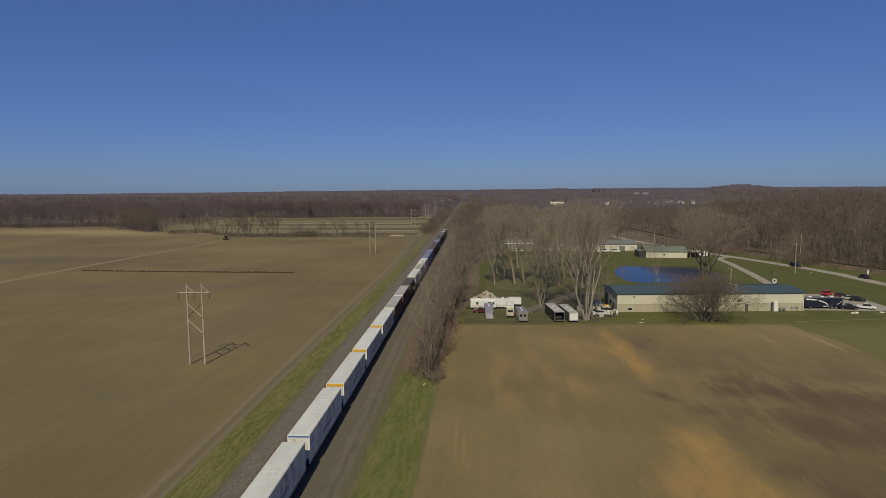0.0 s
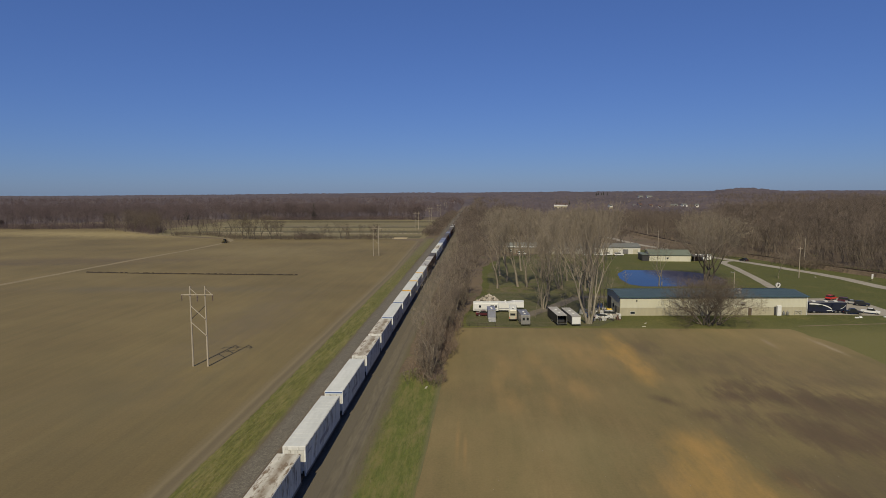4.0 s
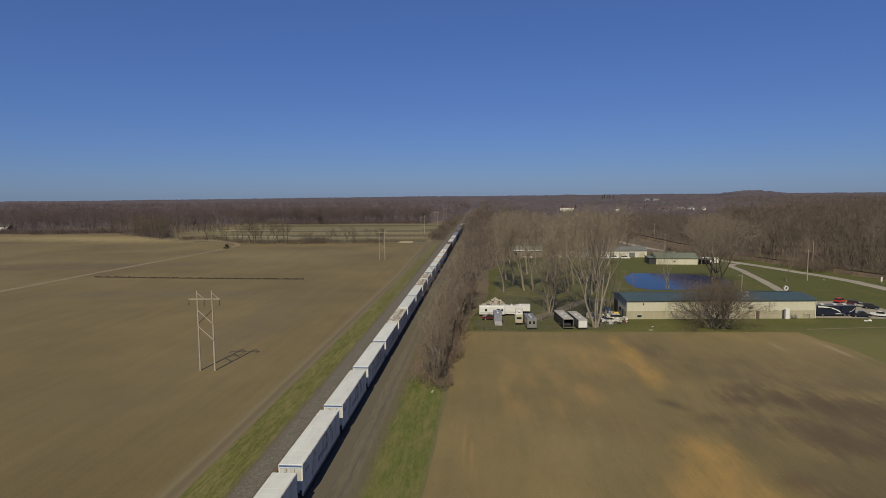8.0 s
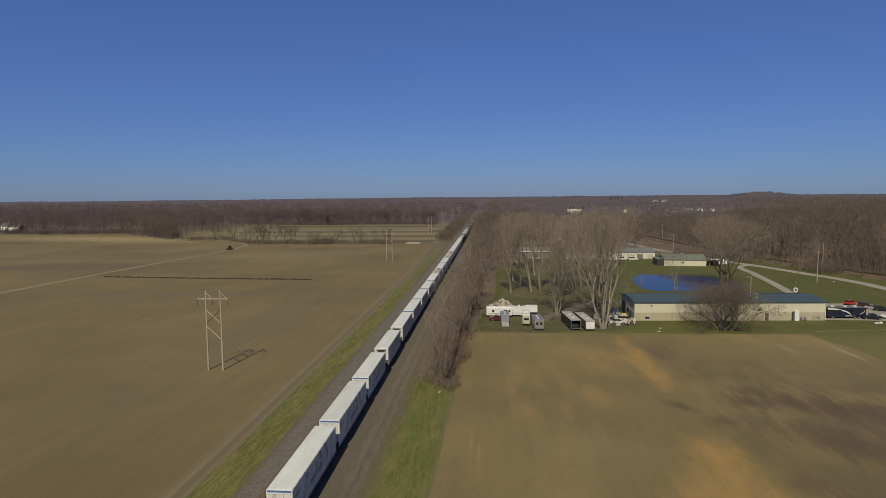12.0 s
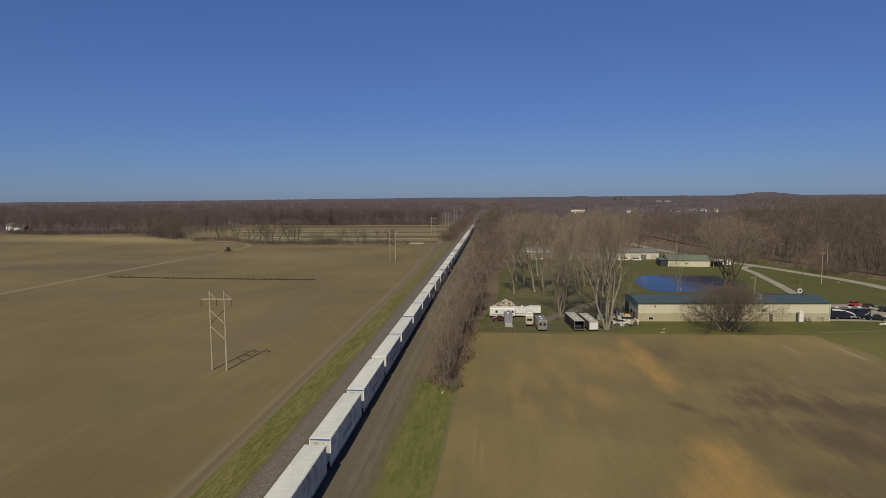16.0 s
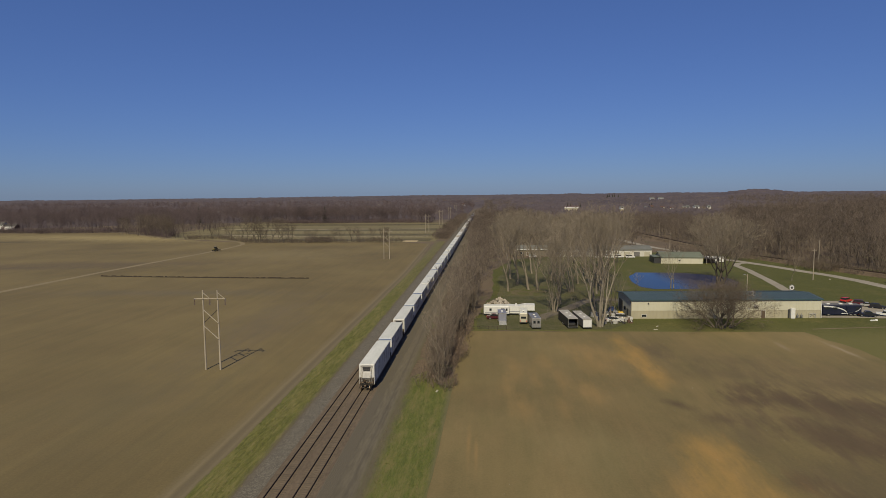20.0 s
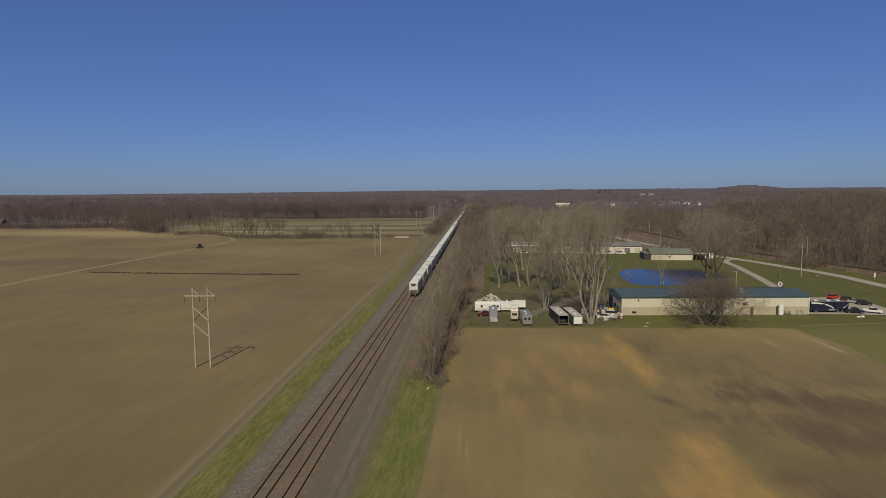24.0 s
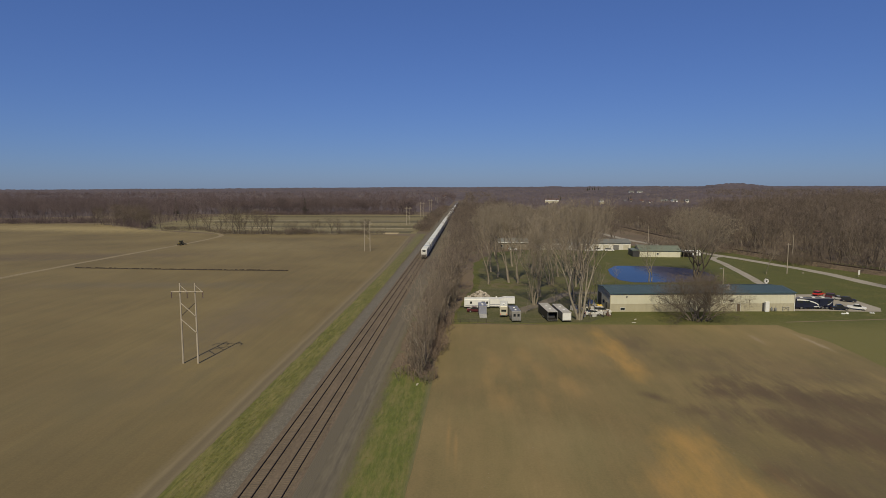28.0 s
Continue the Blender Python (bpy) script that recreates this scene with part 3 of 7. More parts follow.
def big_mesh(name, verts, faces, material, second=None, which=None):
    """A mesh of triangles from arrays; faces marked in which take the second material."""
    me = bpy.data.meshes.new(name)
    nv, nf = len(verts), len(faces)
    me.vertices.add(nv)
    me.vertices.foreach_set("co", np.ascontiguousarray(verts, dtype=np.float32).ravel())
    me.loops.add(nf * 3)
    me.loops.foreach_set("vertex_index", np.ascontiguousarray(faces, dtype=np.int32).ravel())
    me.polygons.add(nf)
    me.polygons.foreach_set("loop_start", np.arange(0, nf * 3, 3, dtype=np.int32))
    me.materials.append(material)
    if second is not None:
        me.materials.append(second)
        me.polygons.foreach_set("material_index", np.ascontiguousarray(which, dtype=np.int32))
    me.update(calc_edges=True)
    return me


def sheet(name, outline, z, material, label, category="ground", wobble=0.5, step=4.0, kind="structure", thick=0.0):
    """A piece of ground with an uneven edge."""
    pts, n = [], len(outline)
    for i in range(n):
        a, b = Vector((*outline[i], 0)), Vector((*outline[(i + 1) % n], 0))
        m = max(1, int((b - a).length / step))
        m = min(m, 400 if step > 1 else 1700)
        for k in range(m):
            p = a.lerp(b, k / m)
            w = noise.noise_vector(p * 0.11 + Vector((z * 90, 3, 0))) * wobble + noise.noise_vector(p * 0.45) * wobble * 0.5
            if step < 1:
                w = w + noise.noise_vector(p * 1.9) * wobble * 0.8
            pts.append((p.x + w.x, p.y + w.y))
    s = Shape()
    if thick:
        s.prism(pts, 2, z - thick, z)
    else:
        s.add([(x, y, z) for x, y in pts], [tuple(range(len(pts)))])
    ob = new(name, s.mesh(name, material))
    return tagged(ob, label, category, "", kind)


# ---- the ground, the fields, the line ----
s = Shape()
s.add([(4850 * math.cos(k * math.tau / 96), 4850 * math.sin(k * math.tau / 96), 0) for k in range(96)], [tuple(range(96))])
tagged(new("ground", s.mesh("ground", LITTER)), "flat brown countryside with leaf litter and dead grass", "ground", "", "structure")

sheet("field_west", [(-33.5, -300), (-33.2, 250), (-39, 400), (-60, 412), (-180, 414), (-255, 452), (-330, 522), (-440, 524), (-900, 545), (-900, -300)], 0.03, SOIL_W,
      "bare brown tilled field with faint cultivation streaks", "field", 1.2)
sheet("field_east", [(-6.6, -200), (-6.9, 60), (-7.1, 100), (-5.6, 145.8), (22, 146.4), (50, 147.2), (66, 147.8), (75.6, 147.9), (76.4, 144), (76.4, 140), (78.2, 135.5), (78.9, 131), (78.9, 122.5), (78.4, 117), (78, 60), (100, -200)], 0.03, SOIL_E,
      "bare tilled field with orange and dark soil patches", "field", 0.3, 1.5)
sheet("grass_verge_west", [(-34.6, -300), (-34.3, 250), (-37.5, 420), (-30.6, 420), (-29.0, 160), (-28.9, -300)], 0.06, GRASS_STRIP, "rough green and straw-coloured grass verge beside the ballast", "grass", 0.35, 0.8)
sheet("grass_verge_east", [(-14.8, -300), (-15.0, 108), (-12, 112), (-6.4, 108), (-7.0, 60), (-6.7, -300)], 0.05, GRASS_BRIGHT, "green grass strip between line and field", "grass", 0.15, 1.0)
sheet("access_road", [(-20.2, -400), (-20.2, 1500), (-14.6, 1500), (-14.4, 160), (-14.8, 108), (-14.6, -400)], 0.045, CINDER, "dark cinder access road beside the tracks", "road", 0.5)
s = Shape()
s.prism([(-30.3, -0.06), (-26.4, 0.30), (-19.3, 0.30), (-17.4, -0.06)], 1, -450, 2600)
ballast = tagged(new("track_bed", s.mesh("ballast", BALLAST)), "grey crushed-stone ballast bed of the double line", "track bed", "", "structure")
TRACKS = (-24.5, -21.2)
s = Shape()
s.prism([(-26.1, 0.30), (-19.42, 0.30), (-19.5, 0.315), (-26.0, 0.315)], 1, -450, 2600)
part("bed_strip", s, BED_BROWN, ballast, "rust-stained stone between the rails")


def railway(cx):
    track = thing("railway_track", "rusty steel rails on dark wooden ties", "track", pose(cx, 0, 0.3), "tracks of the double line", "structure")
    for sx in (-0.7175, 0.7175):
        s = Shape()
        s.prism([(sx - 0.075, 0.025), (sx + 0.075, 0.025), (sx + 0.02, 0.08), (sx + 0.02, 0.15), (sx + 0.037, 0.16), (sx + 0.037, 0.20), (sx - 0.037, 0.20), (sx - 0.037, 0.16), (sx - 0.02, 0.15), (sx - 0.02, 0.08)], 1, -450, 2600)
        part("rail", s, RAIL_STEEL, track)
    return track


tracks = [railway(cx) for cx in TRACKS]


# ---- the train ----
def bogie(parent, y):
    b = part("bogie", Shape().box(-1.0, -0.86, y - 1.3, y + 1.3, 0.42, 0.72).box(0.86, 1.0, y - 1.3, y + 1.3, 0.42, 0.72).box(-0.95, 0.95, y - 0.25, y + 0.25, 0.5, 0.85)
             .tube((-0.93, y - 0.87, 0.45), (0.93, y - 0.87, 0.45), 0.07).tube((-0.93, y + 0.87, 0.45), (0.93, y + 0.87, 0.45), 0.07), BLACK_METAL, parent)
    for sx in (-0.72, 0.72):
        for dy in (-0.87, 0.87):
            part("wheel", Shape().tube((sx - 0.06, y + dy, 0.45), (sx + 0.06, y + dy, 0.45), 0.45, n=16), WHEEL_STEEL, b)


def trailer_car(length, style):
    """A highway trailer that runs on rail bogies; its origin is on the rail at its rear."""
    looks = {
        "blue": (WHITE_ROOF, WHITE_SIDE, BLUE_PAINT, "white highway trailer on rail bogies with a blue header"),
        "reefer": (WHITE_ROOF, WHITE_SIDE, GRILLE_AND_SHADE, "white refrigerated trailer on rail bogies with a dark cooling unit"),
        "yellow": (WHITE_ROOF, WHITE_SIDE, YELLOW_PAINT, "white trailer on rail bogies with a yellow header"),
        "plain": (WHITE_ROOF, WHITE_SIDE, WHITE_SIDE, "plain white highway trailer on rail bogies"),
        "rust": (RUST_ROOF, WHITE_SIDE, WHITE_SIDE, "white trailer on rail bogies with a peeling rusty roof"),
        "grey": (GREY_ROOF, BROWN_SIDE, WHITE_PAINT, "grey-roofed trailer on rail bogies with a white header"),
        "brown": (DARK_ROOF, BROWN_SIDE, BROWN_SIDE, "dark brown box car with a sooty roof"),
        "navy": (SLATE_BLUE, BLUE_PAINT, BLUE_PAINT, "dull blue box car"),
    }
    roof_m, side_m, head_m, label = looks[style]
    car = thing("trailer_car", label, "train car", group="cars of the train")
    w, z0, z1 = 1.32, 0.66, 4.14
    trim = GRIMY_WHITE if side_m is WHITE_SIDE else side_m
    part("body", Shape().cbox(-w, w, 0, length, z0, z1, 0.05), side_m, car)
    part("roof", Shape().cbox(-w + 0.03, w - 0.03, 0.06, length - 0.06, z1 - 0.04, z1 + 0.05, 0.03), roof_m, car)
    ribs = Shape()
    for k in range(1, int(length / 1.2)):
        ribs.box(-w + 0.1, w - 0.1, k * 1.2, k * 1.2 + 0.07, z1 + 0.045, z1 + 0.056)
    part("roof_bow", ribs, roof_m, car)["kind"] = "stuff"
    posts = Shape()
    for k in range(1, int(length / 0.61)):
        for sx in (-1, 1):
            posts.box(sx * (w + 0.012) - 0.014, sx * (w + 0.012) + 0.014, k * 0.61, k * 0.61 + 0.06, z0 + 0.25, z1 - 0.2)
    part("side_post", posts, side_m, car)["kind"] = "stuff"
    for sx in (-1, 1):
        part("bottom_rail", Shape().box(sx * (w + 0.02) - 0.03, sx * (w + 0.02) + 0.03, 0.02, length - 0.02, z0, z0 + 0.22), GREY_SIDE if style != "brown" else BROWN_SIDE, car)
        part("top_rail", Shape().box(sx * (w + 0.01) - 0.03, sx * (w + 0.01) + 0.03, 0.02, length - 0.02, z1 - 0.16, z1), trim, car)
        part("corner_post", Shape().box(sx * (w - 0.06) - 0.08, sx * (w - 0.06) + 0.08, -0.04, 0.06, z0, z1), WHITE_PAINT if side_m is WHITE_SIDE else side_m, car)
    if style == "reefer":
        part("cooling_unit", Shape().prism([(-0.86, 3.98), (0.86, 3.98), (0.66, 2.98), (-0.66, 2.98)], 1, -0.06, 0.02), GRILLE_AND_SHADE, car, "dark grille of a cooling unit")
        part("unit_cowl", Shape().box(-0.86, 0.86, -0.30, 0.0, 3.86, 3.98).bar((-0.92, -0.15, 3.95), (-0.70, -0.15, 2.95), 0.08, 0.3).bar((0.92, -0.15, 3.95), (0.70, -0.15, 2.95), 0.08, 0.3), GREY_ROOF, car)
        for x in (-1.10, 1.10):
            part("side_panel", Shape().box(x - 0.14, x + 0.14, -0.10, 0.0, 1.5, 3.95), GRIMY_WHITE, car)
        part("fuel_hose", Shape().tube((-0.75, -0.3, 1.9), (-0.5, -0.34, 1.2), 0.05, n=6).tube((0.6, -0.3, 1.8), (0.75, -0.34, 1.1), 0.05, n=6).tube((-0.9, -0.25, 1.4), (0.9, -0.25, 1.45), 0.04, n=6), BLACK_METAL, car)
        part("unit_housing", Shape().cbox(-0.8, 0.8, -0.35, 0.02, 1.75, 2.96, 0.12), GRIMY_WHITE, car)
        part("header", Shape().cbox(-w + 0.05, w - 0.05, -0.04, 0.02, 4.0, z1, 0.02), WHITE_PAINT, car)
        part("under_unit", Shape().box(-1.27, 1.27, -0.16, 0.05, 0.80, 1.86).box(-1.05, -0.55, -0.36, -0.1, 1.15, 1.62).box(0.35, 1.0, -0.32, -0.1, 1.2, 1.66), SOOTY, car, "sooty machinery box")
        part("brake_gear", Shape().tube((-1.2, -0.3, 1.08), (1.2, -0.3, 1.12), 0.05, n=6).tube((-0.4, -0.42, 1.7), (-0.2, -0.42, 0.7), 0.04, n=6).tube((0.25, -0.4, 1.74), (0.15, -0.45, 0.66), 0.035, n=6)
             .box(-0.48, -0.14, -0.52, -0.3, 1.25, 1.5).tube((0.62, -0.4, 0.98), (0.98, -0.4, 0.7), 0.05, n=6).box(-1.22, -1.08, -0.4, -0.1, 0.7, 1.9).box(1.08, 1.22, -0.4, -0.1, 0.7, 1.9), WHEEL_STEEL, car, "rusty pipes and brackets")
        part("grille_bar", Shape().box(-0.8, 0.8, -0.085, -0.05, 3.62, 3.66).box(-0.74, 0.74, -0.085, -0.05, 3.3, 3.34), GREY_SIDE, car)
    else:
        blue = style == "blue"
        part("header", Shape().cbox(-w + 0.04, w - 0.04, -0.05, 0.05, z1 - 0.40, z1 + 0.03, 0.02), PALE_BLUE if blue else head_m, car, "pale header panel" if blue else "")
        if blue:
            part("header_stripe", Shape().box(-w + 0.06, w - 0.06, -0.062, -0.04, z1 - 0.22, z1 - 0.03), BLUE_PAINT, car, "thin blue stripe")
        for sx in (-1, 1):
            door = part("rear_door", Shape().cbox(min(0.02 * sx, 1.14 * sx), max(0.02 * sx, 1.14 * sx), -0.03, 0.05, z0 + 0.35, z1 - 0.43, 0.015), GRIMY_WHITE if side_m is WHITE_SIDE else side_m, car)
            part("lock_rod", Shape().tube((sx * 0.45, -0.05, z0 + 0.15), (sx * 0.45, -0.05, z1 - 0.42), 0.025, n=6), SILVER, door)
    if style in ("blue", "plain", "yellow"):
        for sx in (-1, 1):
            mark = Shape()
            for k in range(9):
                y0 = length * 0.36 + k * 0.52
                mark.box(sx * (w + 0.03) - 0.006, sx * (w + 0.03) + 0.006, y0, y0 + 0.34, 1.75 + 0.05 * (k % 3), 2.35)
            for k in range(5):
                y0 = 0.9 + k * 0.31
                mark.box(sx * (w + 0.03) - 0.006, sx * (w + 0.03) + 0.006, y0, y0 + 0.2, 2.95, 3.2)
            part("logo_mark", mark, GREY_BLUE, car, "faded dark blue marks on the side")["kind"] = "stuff"
    part("coupler", Shape().box(-0.25, 0.25, -0.75, 0.2, 0.72, 0.98).box(-0.14, 0.14, -1.05, -0.7, 0.74, 0.96), BLACK_METAL, car)
    part("bumper", Shape().box(-1.1, 1.1, -0.12, 0.05, 0.62, 0.95).box(-1.15, -0.95, -0.1, 0.05, 0.5, 1.3).box(0.95, 1.15, -0.1, 0.05, 0.5, 1.3), BLACK_METAL, car)
    part("underframe", Shape().box(-0.45, 0.45, 0.3, length + 0.9, 0.72, 0.95), BLACK_METAL, car)
    for sx in (-0.88, 0.88):
        part("landing_gear", Shape().box(sx - 0.08, sx + 0.08, length - 3.4, length - 3.2, 0.35, 0.95), BLACK_METAL, car)
    bogie(car, -0.35)
    part("coupler_head", Shape().cbox(-0.2, 0.2, -1.75, -1.4, 0.66, 0.98, 0.06).box(-0.09, 0.09, -1.5, -0.9, 0.72, 0.92), WHEEL_STEEL, car)
    return car


def locomotive():
    car = thing("locomotive", "black diesel locomotive with a pale cab roof", "locomotive", group="locomotives of the train")
    part("frame", Shape().cbox(-1.5, 1.5, 0.3, 21.5, 1.1, 1.5, 0.08), BLACK_METAL, car)
    part("long_hood", Shape().cbox(-0.95, 0.95, 1.2, 15.4, 1.5, 4.2, 0.18), BLACK_METAL, car)
    part("radiator", Shape().cbox(-1.45, 1.45, 1.0, 4.6, 3.4, 4.5, 0.15), GREY_SIDE, car)
    part("cab", Shape().cbox(-1.5, 1.5, 15.5, 18.2, 1.5, 4.35, 0.2), BLACK_METAL, car)
    part("cab_roof", Shape().cbox(-1.4, 1.4, 15.55, 18.1, 4.33, 4.45, 0.05), WHITE_PAINT, car)
    part("nose", Shape().cbox(-1.1, 1.1, 18.2, 20.2, 1.5, 3.1, 0.25), BLACK_METAL, car)
    part("fuel_tank", Shape().cbox(-1.35, 1.35, 7.5, 14, 0.45, 1.1, 0.15), BLACK_METAL, car)
    for y in (7.0, 11.0):
        part("roof_fan", Shape().tube((0, y, 4.18), (0, y, 4.34), 0.62, n=20), GREY_SIDE, car)
    for sx in (-1, 1):
        part("handrail", Shape().tube((sx * 1.45, 0.6, 2.5), (sx * 1.45, 15.2, 2.5), 0.025, n=6), GREY_SIDE, car)
    for y in (4.0, 17.5):
        bogie(car, y)
    return car


PITCH, LENGTH, SPEED = 18.6, 16.75, 21.8
ORDER = ["reefer", "blue", "reefer", "blue", "blue", "plain", "blue", "blue", "blue", "blue", "reefer", "reefer", "blue", "blue", "blue", "blue"]
CARS, at_y = [], 0.0
for style, ahead in zip(ORDER, ORDER[1:] + ["rust"]):
    CARS.append((at_y, LENGTH - (1.3 if ahead == "reefer" else 0.0), style))
    at_y += PITCH
for step, style in ((16.4, "rust"), (19.0, "plain"), (19.0, "blue"), (16.2, "rust"), (16.6, "rust"), (18.8, "blue"), (18.8, "blue"), (19.1, "yellow"), (19.0, "yellow"), (19.0, "yellow"),
                    (17.5, "grey"), (17.5, "grey"), (16.0, "brown"), (18.0, "plain"), (18.0, "rust"), (18.0, "plain"), (18.0, "navy"), (18.0, "navy"), (18.0, "brown"), (18.0, "brown"), (18.0, "navy"), (18.0, "brown"), (18.0, "brown")):
    CARS.append((at_y, step - 1.85, style))
    at_y += step
first, TRAIN = {}, []
for off, length, style in CARS:
    key = (round(length, 2), style)
    if key not in first:
        first[key] = trailer_car(length, style)
        TRAIN.append((off, first[key]))
    else:
        TRAIN.append((off, copy_thing(first[key], Matrix())))
engine = locomotive()
TRAIN += [(at_y, engine), (at_y + 22.6, copy_thing(engine, Matrix()))]
RAIL_TOP = 0.5


# ---- bare trees ----
def grow(seed, height, limbs, spread, lean=0.62, fork=0.28, subs=7, twigs=4, twig_len=0.09, width=0.035, stems=1, splay=None):
    """Segments of a bare tree: stem, limbs, branches (tubes) and twigs (thin blades)."""
    r = random.Random(seed)
    tubes, blades = [], []

    def bend(d, k):
        d = d + Vector((r.uniform(-k, k), r.uniform(-k, k), r.uniform(-k * 0.4, k)))
        return d.normalized()

    def run(p, d, length, rad, n, end=0.25, bow=0.12, lift=0.05):
        pts = [(p.copy(), rad)]
        for k in range(n):
            d = (bend(d, bow) + Vector((0, 0, lift))).normalized()
            p = p + d * (length / n)
            pts.append((p.copy(), rad * (1 - (1 - end) * (k + 1) / n)))
        return pts, d

    out0 = spread if splay is None else splay
    for st in range(stems):
        h = height * r.uniform(0.86, 1.0)
        d0 = Vector((0, 0, 1)) if stems == 1 else Vector((math.cos(st * math.tau / stems + r.random()) * out0, math.sin(st * math.tau / stems + r.random()) * out0, 1)).normalized()
        base = Vector((0, 0, -0.2)) if stems == 1 else Vector((d0.x * 0.6, d0.y * 0.6, -0.2))
        trunk, _ = run(base, d0, h * 0.8, h * 0.0165 / (1 if stems == 1 else 1.6), 7, 0.25, 0.11)
        tubes.append((0, trunk))
        for k in range(limbs):
            f = fork + (0.97 - fork) * (k + r.random() * 0.8) / limbs
            j = min(int(f * 7), 6)
            a, b = trunk[j], trunk[j + 1]
            p, rad = a[0].lerp(b[0], f * 7 - j), a[1]
            az = k * 2.4 + r.random()
            out = lean * (1.25 - f * 0.6)
            d = Vector((math.cos(az) * out, math.sin(az) * out, 1)).normalized()
            ll = h * spread * (1.15 - 0.75 * f) * r.uniform(0.8, 1.15)
            limb, _ = run(p, d, ll, rad * 0.55, 5, 0.18, 0.24, 0.05)
            tubes.append((1, limb))
            for m in range(subs):
                g = 0.22 + 0.78 * (m + r.random()) / subs
                i = min(int(g * 5), 4)
                q = limb[i][0].lerp(limb[i + 1][0], g * 5 - i)
                d2 = (limb[i + 1][0] - limb[i][0]).normalized()
                side = Vector((r.uniform(-1, 1), r.uniform(-1, 1), r.uniform(-0.35, 0.7)))
                d2 = (d2 + side.normalized() * 0.8).normalized()
                bl = ll * 0.42 * (1.2 - 0.6 * g) * r.uniform(0.7, 1.2)
                branch, _ = run(q, d2, bl, max(limb[i][1] * 0.5, 0.02), 3, 0.2, 0.2, 0.06)
                tubes.append((2, branch))
                for t in range(twigs):
                    u = 0.15 + 0.85 * (t + r.random()) / twigs
                    i2 = min(int(u * 3), 2)
                    s0 = branch[i2][0].lerp(branch[i2 + 1][0], u * 3 - i2)
                    for _ in range(2):
                        d3 = ((branch[i2 + 1][0] - branch[i2][0]).normalized() + Vector((r.uniform(-1, 1), r.uniform(-1, 1), r.uniform(-0.2, 1.1))) * 0.9).normalized()
                        blades.append((s0, s0 + d3 * h * twig_len * r.uniform(0.6, 1.3), width * r.uniform(0.7, 1.3), r.random()))
    return tubes, blades


def fork_out(seed, height, bole=0.25, ways=(2, 3), levels=4, splay=0.5, shrink=0.74, stems=1, stem_out=0.16, twigs=8, twig_len=0.06, width=0.022, rad=0.017, lift=0.10, droop=0.0, wiggle=0.16, sprouts=0, foot=0.035):
    """A bare tree that forks again and again into a wide, rounded crown."""
    r = random.Random(seed)
    tubes, blades = [], []
    unit = (1 - bole) / sum(shrink ** k for k in range(levels)) * 1.12

    def twig_at(p, d, n, wide):
        for _ in range(n):
            e = (d * 0.8 + Vector((r.uniform(-1, 1), r.uniform(-1, 1), r.uniform(-0.5 - droop, 0.9)))).normalized()
            blades.append((p, p + e * height * twig_len * r.uniform(0.5, 1.35), width * wide * r.uniform(0.7, 1.3), r.random()))

    def go(p, d, length, radius, level):
        n = 4 if level == 0 else 3
        pts = [(p.copy(), radius)]
        for k in range(n):
            d = (d + Vector((r.uniform(-wiggle, wiggle), r.uniform(-wiggle, wiggle), lift * (level > 0) + r.uniform(-wiggle, wiggle) * 0.4))).normalized()
            p = p + d * (length / n)
            pts.append((p.copy(), radius * (1 - 0.35 * (k + 1) / n)))
        tubes.append((min(level, 3), pts))
        if level >= levels - 2:
            for a, b in zip(pts, pts[1:]):
                twig_at(a[0].lerp(b[0], r.random()), (b[0] - a[0]).normalized(), max(1, twigs // (2 if level == levels - 1 else 4)), 1.0)
        elif sprouts:
            for a, b in zip(pts[level == 0:], pts[1 + (level == 0):]):
                twig_at(a[0].lerp(b[0], r.random()), (b[0] - a[0]).normalized(), sprouts, 1.0)
        if level == levels:
            twig_at(p, d, twigs, 1.0)
            return
        m = r.randint(*ways)
        spin = r.random() * 6.28
        side = d.orthogonal().normalized()
        for k in range(m):
            q = Matrix.Rotation(spin + k * math.tau / m + r.uniform(-0.5, 0.5), 3, d) @ side
            s_ = splay * r.uniform(0.55, 1.25) * (0.6 if level == 0 and stems > 1 else 1.0)
            go(p, (d + q * s_).normalized(), length_of(level + 1) * r.uniform(0.75, 1.15), pts[-1][1] * (0.82 if m == 2 else 0.7), level + 1)
        if 0 < level < levels - 1:
            q = Matrix.Rotation(r.random() * 6.28, 3, d) @ side
            go(pts[2][0], (d + q * splay * 1.6).normalized(), length_of(level + 1) * 0.8, pts[2][1] * 0.5, level + 2)

    def length_of(level):
        return height * unit * shrink ** (level - 1)

    for st in range(stems):
        az = st * math.tau / stems + r.uniform(-0.4, 0.4)
        out = 0.0 if stems == 1 else stem_out * r.uniform(0.6, 1.3)
        d0 = Vector((math.cos(az) * out, math.sin(az) * out, 1)).normalized()
        base = Vector((d0.x * height * foot / max(stem_out, 0.1), d0.y * height * foot / max(stem_out, 0.1), -0.2)) if stems > 1 else Vector((0, 0, -0.2))
        go(base, d0, height * bole * r.uniform(0.85, 1.2), height * rad / (1 if stems == 1 else 1.5), 0)
    return tubes, blades


